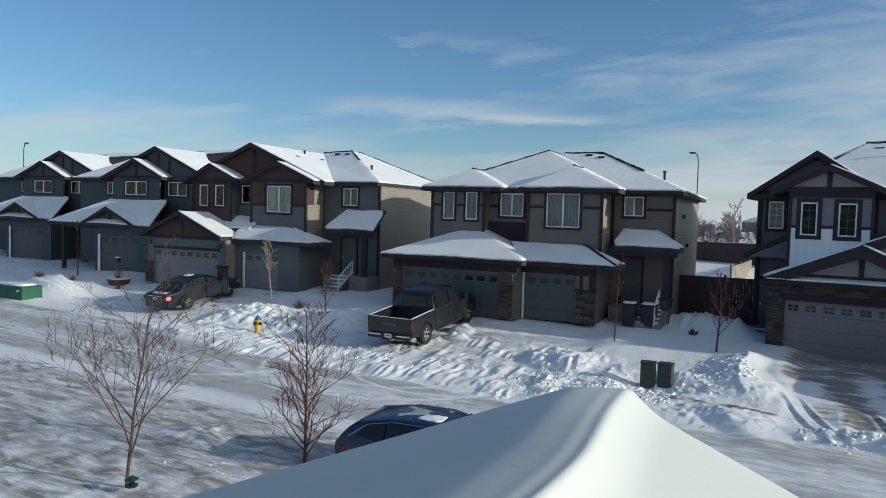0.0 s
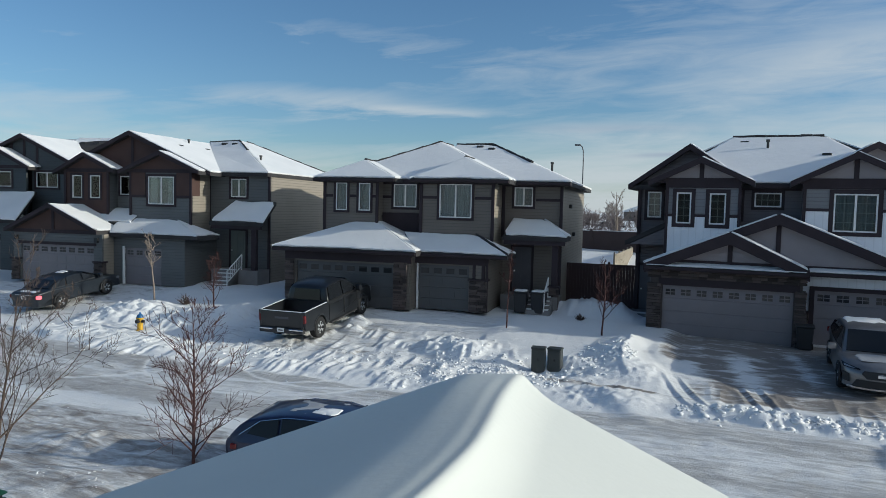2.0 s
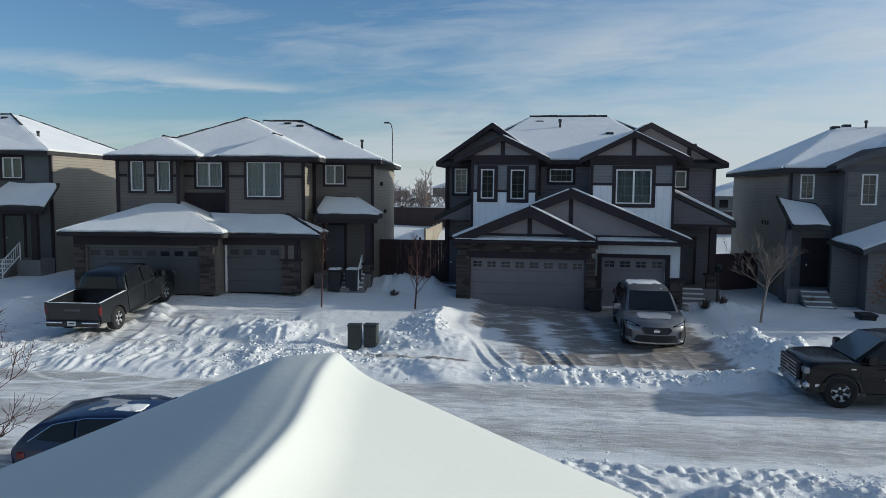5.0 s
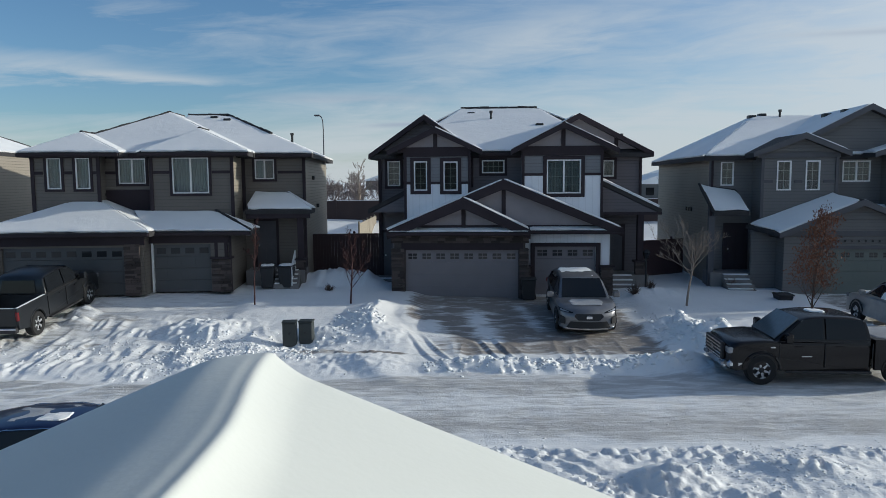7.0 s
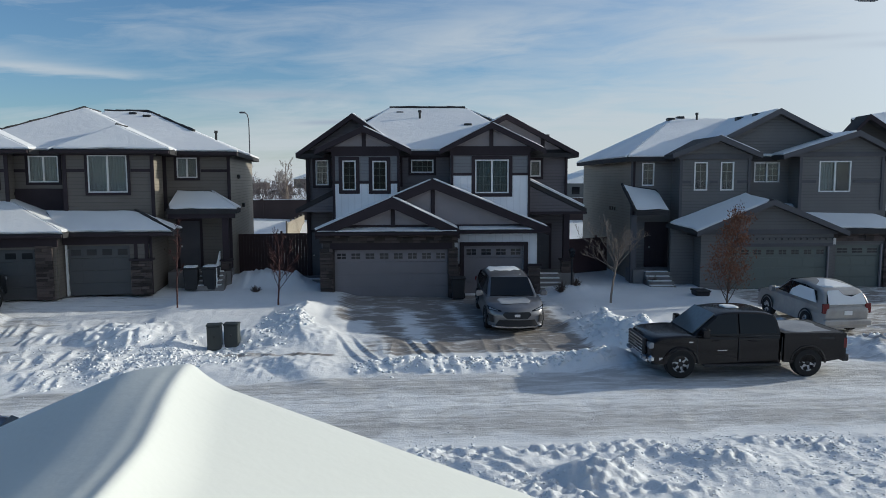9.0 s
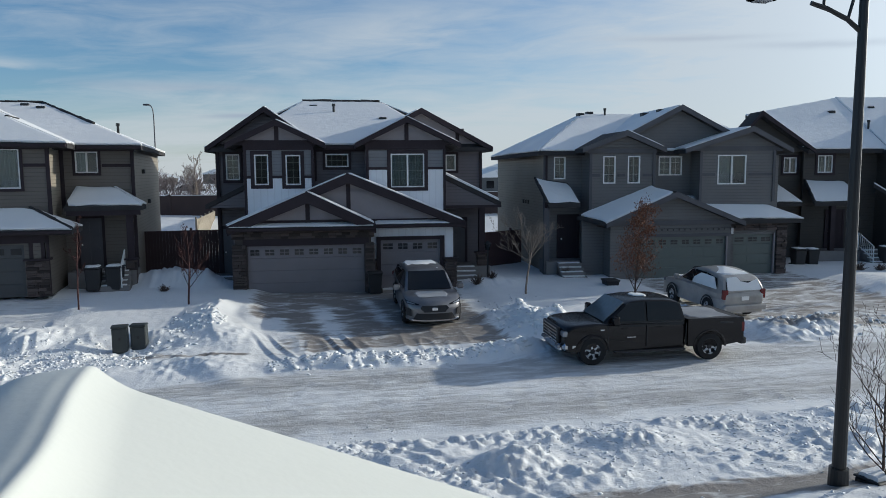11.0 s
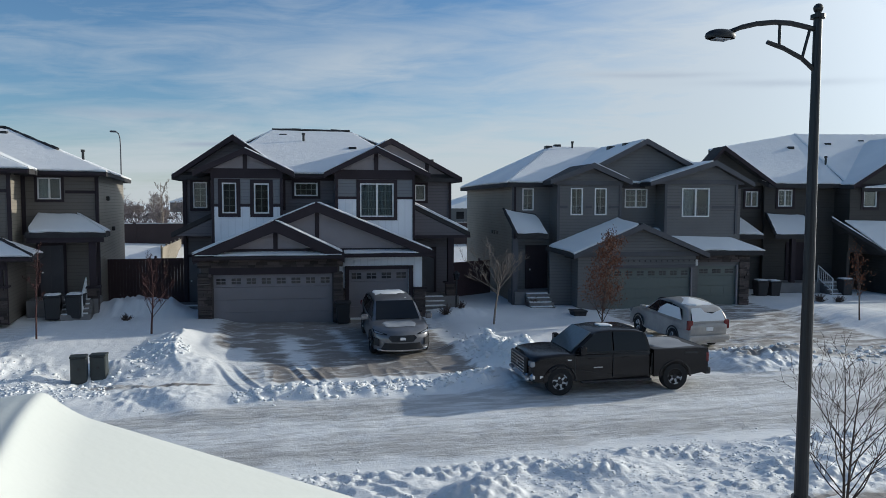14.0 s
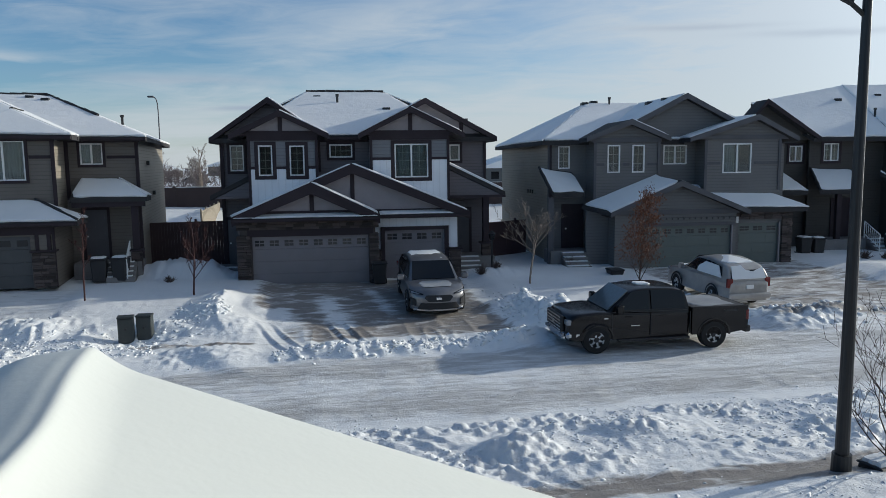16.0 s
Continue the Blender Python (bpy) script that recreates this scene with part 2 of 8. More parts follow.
SNOW, GROUND, DRIFT = snow_material("snow"), snow_material("snowy_ground", True, 0.38), snow_material("wind_packed_snow", False, 0.05, (0.68, 0.69, 0.645), (0.71, 0.72, 0.67))
FROST = snow_material("thin_frost", False, 0.3, (0.20, 0.21, 0.23), (0.46, 0.47, 0.49))
TRIM = material("dark_trim", (0.040, 0.031, 0.036), 0.75, grain=0.1, stain=0.15)
TRIM.node_tree.nodes["Principled BSDF"].inputs["Specular IOR Level"].default_value = 0.2
TRIM_GREY = material("grey_trim", (0.075, 0.075, 0.085), 0.55, grain=0.1, stain=0.15)
SHINGLE = material("shingle", (0.035, 0.033, 0.034), 0.9, grain=0.35, grain_scale=30, stain=0.2, bump=0.6)
WHITE = material("white_vinyl", (0.75, 0.75, 0.74), 0.4, grain=0.03)
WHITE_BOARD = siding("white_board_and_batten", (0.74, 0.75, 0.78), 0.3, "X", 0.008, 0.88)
STONE = material("ledge_stone", (0.07, 0.058, 0.055), 0.85, grain=0.25, grain_scale=14, stain=0.3, stain_scale=4, bump=0.8)
DOOR_TAUPE = material("garage_door_taupe", (0.20, 0.183, 0.195), 0.5, grain=0.04, stain=0.06)
DOOR_GREY = material("garage_door_grey", (0.0731, 0.0753, 0.0781), 0.5, grain=0.04, stain=0.06)
DOOR_GREEN = material("garage_door_grey_green", (0.125, 0.145, 0.132), 0.5, grain=0.04, stain=0.06)
STUCCO = material("gable_panel_taupe", (0.2944, 0.2622, 0.2668), 0.85, grain=0.10, grain_scale=60, stain=0.08, bump=0.2)
RED_PANEL = material("gable_panel_red_brown", (0.062, 0.032, 0.026), 0.75, grain=0.12, stain=0.15)
GLASS = glass_material("window_glass", (0.74, 0.8, 0.8))
CURTAIN = material("curtain", (0.44, 0.456, 0.48), 0.9, grain=0.08, stain=0.1, stain_scale=3)
CONCRETE = material("concrete", (0.20, 0.19, 0.185), 0.9, grain=0.12, stain=0.15, bump=0.3)
BLACK = material("black_metal", (0.012, 0.013, 0.015), 0.45, 0.0, grain=0.1)
BARK = material("bark", (0.085, 0.06, 0.048), 0.9, grain=0.3, grain_scale=60, bump=0.5)
BARK_PALE = material("pale_bark", (0.26, 0.21, 0.17), 0.9, grain=0.2, grain_scale=60, bump=0.4)
RED_TWIG = material("red_twigs", (0.075, 0.032, 0.028), 0.85, grain=0.2)
DRY_LEAF = material("dry_leaf", (0.16, 0.062, 0.03), 0.8, grain=0.3, grain_scale=10)
# grey-brown twigs made paler, with the distance haze put into their colour
FAR_TWIG = material("far_haze_pale_twigs", (0.22, 0.18, 0.17), 0.9, grain=0.2)
FENCE = material("dark_fence", (0.04, 0.02, 0.02), 0.7, grain=0.2, stain=0.2)
TAN_FENCE = material("tan_fence", (0.30, 0.26, 0.20), 0.8, grain=0.15, stain=0.2)
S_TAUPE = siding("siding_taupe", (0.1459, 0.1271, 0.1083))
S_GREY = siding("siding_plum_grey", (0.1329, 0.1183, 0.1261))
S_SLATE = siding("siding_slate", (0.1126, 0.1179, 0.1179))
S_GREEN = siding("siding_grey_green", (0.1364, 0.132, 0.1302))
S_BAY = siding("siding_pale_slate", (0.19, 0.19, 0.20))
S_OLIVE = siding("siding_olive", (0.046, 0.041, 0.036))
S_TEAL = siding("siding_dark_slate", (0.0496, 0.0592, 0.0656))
# lighter siding: puts sun and sky light into side walls; plain pale on distant buildings
S_PALE_LIT = siding("siding_pale_and_lit_sides", (0.2658, 0.2341, 0.1901))


# ---- mesh helpers ----
def part(name, bm, mat, parent=None, label="", smooth=False):
    me = bpy.data.meshes.new(name)
    bmesh.ops.recalc_face_normals(bm, faces=bm.faces)
    bm.to_mesh(me)
    bm.free()
    for k in (mat if isinstance(mat, (list, tuple)) else [mat]):
        me.materials.append(k)
    if smooth:
        me.polygons.foreach_set("use_smooth", [True] * len(me.polygons))
    ob = new(name, me)
    if parent is not None:
        ob.parent = parent
    if label:
        ob["label"] = label
    return ob


def root(name, m, label, category, group=""):
    ob = new(name)
    ob.matrix_basis = m
    return tagged(ob, label, category, group)


def box(bm, x0, x1, y0, y1, z0, z1, m=None):
    v = [bm.verts.new((x, y, z)) for z in (z0, z1) for y in (y0, y1) for x in (x0, x1)]
    fs = [bm.faces.new([v[i] for i in q]) for q in ((0, 2, 3, 1), (4, 5, 7, 6), (0, 1, 5, 4), (2, 6, 7, 3), (0, 4, 6, 2), (1, 3, 7, 5))]
    if m is not None:
        bmesh.ops.transform(bm, matrix=m, verts=v)
    return fs


def bevel(bm, width, segments=1):
    bmesh.ops.bevel(bm, geom=list(bm.edges), offset=width, segments=segments, profile=0.5, affect="EDGES")
    return bm


def boxes(*args, width=0.0):
    bm = bmesh.new()
    for a in args:
        box(bm, *a)
    return bevel(bm, width) if width else bm


def tube(bm, a, b, r0, r1, n=6):
    a, b = Vector(a), Vector(b)
    d = (b - a).normalized()
    u = d.orthogonal().normalized()
    w = d.cross(u)
    ring = []
    for p, r in ((a, r0), (b, r1)):
        ring.append([bm.verts.new(p + (u * math.cos(k * math.tau / n) + w * math.sin(k * math.tau / n)) * r) for k in range(n)])
    for k in range(n):
        bm.faces.new((ring[0][k], ring[0][(k + 1) % n], ring[1][(k + 1) % n], ring[1][k]))
    bm.faces.new(ring[0][::-1])
    bm.faces.new(ring[1])


def prism(bm, poly, low, high):
    """A polygon in the x, z plane, drawn out from y = low to y = high."""
    a = [bm.verts.new((x, low, z)) for x, z in poly]
    b = [bm.verts.new((x, high, z)) for x, z in poly]
    bm.faces.new(a)
    bm.faces.new(b[::-1])
    for k in range(len(poly)):
        bm.faces.new((a[k], b[k], b[(k + 1) % len(poly)], a[(k + 1) % len(poly)]))


def vnoise(x, y, scale, seed):
    """Smooth value noise in 0..1 on arrays."""
    x, y = np.asarray(x, float) * scale, np.asarray(y, float) * scale
    xi, yi = np.floor(x), np.floor(y)
    fx, fy = x - xi, y - yi
    fx, fy = fx * fx * (3 - 2 * fx), fy * fy * (3 - 2 * fy)

    def r(i, j):
        v = np.sin(i * 127.1 + j * 311.7 + seed * 74.7) * 43758.5453
        return v - np.floor(v)

    return (r(xi, yi) * (1 - fx) + r(xi + 1, yi) * fx) * (1 - fy) + (r(xi, yi + 1) * (1 - fx) + r(xi + 1, yi + 1) * fx) * fy


def smooth_step(a, b, v):
    t = np.clip((np.asarray(v, float) - a) / (b - a), 0, 1)
    return t * t * (3 - 2 * t)
# ---- ground ----
DRIVES = ((-1.6, 7.4, 20.5, 31.5), (-19.5, -8.6, 20.5, 30.5), (-37.5, -26.0, 20.5, 30.5), (14.8, 24.6, 20.5, 32.0), (-60, -42, 22, 36))


def base_height(x, y):
    lot = np.interp(x, (-70, -50, -31, -14, -5, 3, 20, 60), (1.2, 1.1, 0.9, 0.75, 0.45, 0.3, 0.3, 0.2))
    h = lot * smooth_step(21.5, 30.3, y)
    # the embankment behind the gardens
    h = h + 1.5 * smooth_step(49, 58, y)
    return h + 0.25 * smooth_step(13.0, 9.0, y)


def in_drive(x, y, soft=0.5):
    d = np.zeros_like(np.asarray(x, float))
    for x0, x1, y0, y1 in DRIVES:
        d = np.maximum(d, smooth_step(x0 - soft, x0 + soft, x) * smooth_step(x1 + soft, x1 - soft, x) * smooth_step(y0 - soft, y0 + soft, y) * smooth_step(y1 + soft, y1 - soft, y))
    return d


def road_mask(x, y):
    wob = (vnoise(x, y, 0.5, 3) - 0.5) * 0.7
    edge = np.interp(x, (-40, -27, -20, -6, -1, 6, 9, 30), (20.8, 20.6, 18.9, 18.8, 19.3, 19.6, 20.7, 20.8))
    return smooth_step(14.0, 14.6, y + wob) * smooth_step(edge + 0.3, edge - 0.3, y + wob)


def ground_height(x, y):
    x, y = np.asarray(x, float), np.asarray(y, float)
    h = base_height(x, y)
    drive, road = in_drive(x, y), road_mask(x, y)
    clear = np.maximum(drive, road)
    lumps = vnoise(x, y, 0.7, 11) ** 2 * 0.28 + np.abs(vnoise(x, y, 1.9, 12) - 0.5) * 0.36 + np.abs(vnoise(x, y, 3.3, 13) - 0.5) * 0.34
    # ploughed banks along both sides of the road, lawns deeper in
    far_bank = smooth_step(18.6, 20.2, y) * smooth_step(25.5, 23.5, y)
    near_bank = smooth_step(14.3, 13.2, y) * smooth_step(9.8, 11.4, y)
    left = smooth_step(-4, -7, x)
    crumbs = (0.13 * np.abs(vnoise(x, y, 4.1, 14) - 0.5) + 0.15 * np.abs(vnoise(x, y, 6.7, 15) - 0.5) + 0.10 * np.abs(vnoise(x, y, 11.0, 16) - 0.5)) * (0.35 + 0.9 * smooth_step(0.35, 0.65, vnoise(x, y * 1.6, 0.8, 17)))
    fine_bits = (0.10 * np.abs(vnoise(x, y, 4.6, 24) - 0.5) + 0.10 * np.abs(vnoise(x, y, 7.3, 25) - 0.5)) * (0.4 + 0.8 * smooth_step(0.4, 0.6, vnoise(x, y, 0.9, 26)))
    # a low ridge the plough has left along the road's near edge
    crumbs = crumbs + 0.10 * np.exp(-((y - 13.7 - 0.03 * x) / 0.22) ** 2) * vnoise(x, y, 1.4, 18)
    calm = np.interp(x, (-26, -21, -10.5, -8.5, -6, -4, -1, 1), (1, 0.18, 0.18, 0.42, 0.42, 0.3, 0.35, 1))
    h = h + (1 - clear) * (far_bank * (0.07 + 0.60 * lumps * calm + 0.7 * fine_bits) + near_bank * (1 - 0.75 * left) * (0.05 + 0.12 * lumps + crumbs))
    lawn = smooth_step(23.5, 26, y)
    h = h + (1 - drive) * lawn * (0.16 + 0.10 * (vnoise(x, y, 0.35, 5) - 0.5) + 0.06 * lumps)
    near_lawn = smooth_step(10.2, 9.2, y)
    h = h + near_lawn * (0.10 + 0.14 * lumps)
    # ruts and scraped ridges on what is driven over
    h = h + road * (0.035 * vnoise(x, y * 3.5, 0.7, 21) + 0.02 * vnoise(x, y, 3.0, 22))
    h = h + drive * (0.03 * vnoise(x, y, 2.2, 23) + 0.05 * lumps * smooth_step(23.0, 21.0, y))
    # wheel ruts that swing from the road into the driveways, with thrown-up edges
    across = x + 0.2 * (y - 22)
    rut = np.abs(vnoise(across, y * 0.14, 2.3, 51) - 0.5) * 2
    fine = np.abs(vnoise(across, y * 0.22, 4.0, 55) - 0.5) * 2
    swing = smooth_step(18.4, 19.2, y) * smooth_step(27.0, 24.5, y) * smooth_step(-5.5, -8, x) * smooth_step(-24, -20, x)
    h = h + swing * (0.065 * (1 - rut) ** 2 * smooth_step(0.25, 0.75, vnoise(x, y, 0.8, 53)) + 0.095 * (1 - fine) ** 2 * smooth_step(0.3, 0.75, vnoise(x, y, 1.2, 54)) - 0.05)
    rut2 = np.abs(vnoise(x * 1.3, y * 0.25 + x * 0.2, 1.8, 52) - 0.5) * 2
    h = h + drive * smooth_step(20.0, 20.8, y) * smooth_step(25, 22.5, y) * smooth_step(-4, -2, x) * 0.04 * (1 - rut2) ** 3
    # shovelled heaps and drifts
    for px, py, r, z in HEAPS:
        d = np.hypot((x - px), (y - py) * 1.25) / r
        h = h + np.clip(1 - d * d, 0, 1) ** 1.5 * z * (0.35 + 0.45 * vnoise(x, y, 1.5, 31) + 0.6 * np.abs(vnoise(x, y, 2.7, 32) - 0.5) + 0.5 * np.abs(vnoise(x, y, 4.6, 33) - 0.5))
    # the long bank that was shovelled off the driveway: smooth towards the sun, broken on its other side
    spine = np.interp(y, (22.6, 24.0, 26.0, 28.4), (-2.5, -3.0, -3.2, -2.85))
    tall = np.interp(y, (22.4, 23.4, 24.6, 27.2, 28.6), (0.0, 0.22, 0.40, 0.30, 0.0))
    off = x - spine
    face = np.where(off > 0, np.clip(1 - off / (0.75 + 0.35 * (26.5 - y) * (y < 26.5)), 0, 1) ** 1.3, np.clip(1 + off / 1.3, 0, 1) * (0.7 + 0.6 * np.abs(vnoise(x, y, 2.6, 35) - 0.5) + 0.5 * np.abs(vnoise(x, y, 5.2, 36) - 0.5)))
    h = h + tall * face
    # two pairs of wheel ruts from the road to the driveway
    for rx, bend in ((-1.05, -0.30), (-0.55, -0.30), (1.0, -0.18), (1.5, -0.18)):
        c = rx + bend * (y - 21.5)
        h = h + 0.6 * (0.07 * np.exp(-((x - c - 0.14) / 0.06) ** 2) - 0.05 * np.exp(-((x - c) / 0.09) ** 2)) * smooth_step(19.0, 19.8, y) * smooth_step(24.5, 23.0, y)
    # tyre prints that cross the near bank slantwise, with their tread bars
    for cx in (0.9, 2.0, 2.45):
        d = x - cx + 0.75 * (y - 12.4)
        band = smooth_step(0.20, 0.12, np.abs(d)) * smooth_step(9.8, 10.6, y) * smooth_step(14.2, 13.4, y)
        h = h - band * (0.05 + 0.02 * np.sin((y * 1.3 + x * 0.4) * 24))
    # clods where the plough crossed the driveway mouth
    clod = np.abs(vnoise(x, y, 1.7, 57) - 0.5) * 2
    h = h + 0.10 * (1 - clod) ** 1.5 * smooth_step(19.1, 19.6, y) * smooth_step(20.6, 20.0, y) * smooth_step(-1.4, -0.6, x) * smooth_step(7.5, 6.0, x)
    # a smooth drift that wind has cut to a lip, beside the driveway mouth
    lip = smooth_step(-0.55, 0.25, (x + 3.1) * 0.82 + (y - 20.4) * 0.57)
    h = h + (0.17 + 0.16 * np.abs(vnoise(x, y, 3.1, 37) - 0.5) * smooth_step(-2.6, -3.3, x)) * lip * smooth_step(-0.6, -2.8, x) * smooth_step(18.2, 19.0, y) * smooth_step(21.4, 20.4, y)
    return h


HEAPS = ((-5.35, 22.9, 1.7, -0.34), (-4.8, 23.9, 1.2, 0.25), (-9.0, 24.4, 1.8, 0.45),
         (-14.2, 26.3, 0.7, 0.4), (-14.0, 25.4, 0.6, 0.35), (7.6, 24.6, 1.6, 0.5), (8.2, 22.6, 1.8, 0.55), (6.8, 19.9, 2.0, 0.3), (12.8, 21.6, 2.0, 0.4), (16.0, 20.6, 2.2, 0.6),
         (18.2, 20.9, 1.8, 0.4), (-21.5, 24.4, 2.0, 0.4), (-24.5, 24.5, 2.4, 0.55), (-19.8, 25.5, 1.6, 0.35), (-39.5, 24.0, 2.6, 0.8), (-42, 24.2, 2.5, 0.6), (-5.6, 33.2, 2.6, 0.8),
         (-4.0, 32.0, 1.6, 0.4), (8.6, 31.0, 2.0, 0.35), (25.5, 27.0, 3.0, 0.4), (28.0, 24.5, 3.5, 0.5), (3.7, 12.0, 1.0, 0.26), (2.2, 12.6, 1.1, 0.15), (6.6, 12.6, 1.6, 0.18), (11.0, 12.4, 2.0, 0.2),
         (-10.2, 11.6, 1.8, 0.25), (-12.6, 11.2, 1.6, 0.2))


def axis(fine0, fine1, step, far0, far1):
    a = list(np.arange(fine0, fine1, step))
    g, s = [], step
    x = fine0
    while x > far0:
        s *= 1.09
        x -= s
        g.append(max(x, far0))
    a = g[::-1] + a
    s, x = step, a[-1]
    while x < far1:
        s *= 1.09
        x += s
        a.append(min(x, far1))
    return np.array(a)


def build_ground():
    xs = axis(-26, 17, 0.062, -2500, 2500)
    ys = axis(14.6, 28.0, 0.075, 14.59, 2500)
    ys = np.concatenate([axis(8.6, 14.5, 0.05, -2500, 14.5), ys[ys > 14.52]])
    gx, gy = np.meshgrid(xs, ys)
    z = ground_height(gx, gy)
    z = z * smooth_step(1200, 300, np.hypot(gx, gy))
    verts = np.stack([gx, gy, z], -1).reshape(-1, 3)
    w, hgt = len(xs), len(ys)
    i = (np.arange(hgt - 1)[:, None] * w + np.arange(w - 1)[None, :]).reshape(-1)
    faces = np.stack([i, i + 1, i + w + 1, i + w], 1)
    me = bpy.data.meshes.new("ground")
    me.vertices.add(len(verts))
    me.vertices.foreach_set("co", verts.ravel())
    me.loops.add(faces.size)
    me.loops.foreach_set("vertex_index", faces.ravel().astype(np.int32))
    me.polygons.add(len(faces))
    me.polygons.foreach_set("loop_start", np.arange(0, faces.size, 4, dtype=np.int32))
    me.polygons.foreach_set("use_smooth", np.ones(len(faces), bool))
    me.update(calc_edges=True)
    road, drive = road_mask(gx, gy), in_drive(gx, gy, 0.35)
    worn = (0.45 + 0.06 * smooth_step(-4, -16, gx)) * road * (1 + 0.2 * np.sin((gy - 14.4) * 2.0)) + 0.30 * drive
    worn = np.maximum(worn, 0.44 * smooth_step(-6, -9, gx) * smooth_step(15, 13, gy) * smooth_step(6, 8, gy))
    bare = np.zeros_like(gx)
    for x0, x1, y0, y1, k in ((-1.0, 6.9, 21.4, 31, 0.72), (-2.2, 0.2, 25.8, 31, 0.68), (-19, -9, 22, 30, 0.40), (-36.5, -26.5, 22, 30, 0.46), (14.8, 24.4, 20, 32, 0.62), (1.0, 12.0, 9.3, 10.5, 0.75), (-30, -8.5, 4, 13.6, 0.57), (-60, -42, 22, 36, 0.42),
                              (-5.6, -1.4, 21.2, 21.8, 0.75), (-16.5, -11.5, 22, 27, 0.5)):
        bare = np.maximum(bare, k * smooth_step(x0 - 0.5, x0 + 0.6, gx) * smooth_step(x1 + 0.5, x1 - 0.6, gx) * smooth_step(y0 - 0.4, y0 + 0.4, gy) * smooth_step(y1 + 0.4, y1 - 0.4, gy))
    bare = np.maximum(bare, 0.46 * road * smooth_step(-5, -17, gx))
    # turning circles that wheels have swept clear at the cul-de-sac's mouth
    for cx, cy, r in ((-13.6, 20.4, 3.2), (-13.6, 20.4, 4.7), (-11.6, 20.8, 3.4), (-21.0, 19.4, 5.2)):
        d = np.hypot(gx - cx, (gy - cy) * 1.1) - r
        worn = worn - 0.30 * np.exp(-(d / 0.10) ** 2) * road * smooth_step(cy + 0.5, cy - 1.0, gy)
    worn = np.maximum(worn, 0)
    # long strips of snow left between the wheel lines on the driveway
    for sx, wd, y0, y1 in ((0.95, 0.42, 22.5, 28.0), (2.9, 0.30, 25.0, 29.0), (-0.55, 0.35, 21.5, 25.0), (6.9, 0.5, 21.5, 30.0)):
        bare = bare - 0.30 * (0.25 + vnoise(gx, gy, 1.1, 71)) * np.exp(-((gx - sx + 0.10 * (gy - 25)) / wd) ** 2) * smooth_step(y0 - 1, y0 + 1, gy) * smooth_step(y1 + 1, y1 - 1, gy)
    bare = np.maximum(bare, 0)
    for nm, arr in (("worn", worn), ("drive", bare)):
        me.attributes.new(nm, "FLOAT", "POINT").data.foreach_set("value", arr.ravel())
    me.materials.append(GROUND)
    return tagged(new("ground", me), "snow-covered ground with packed road and scraped driveways", "ground", kind="structure")


build_ground()


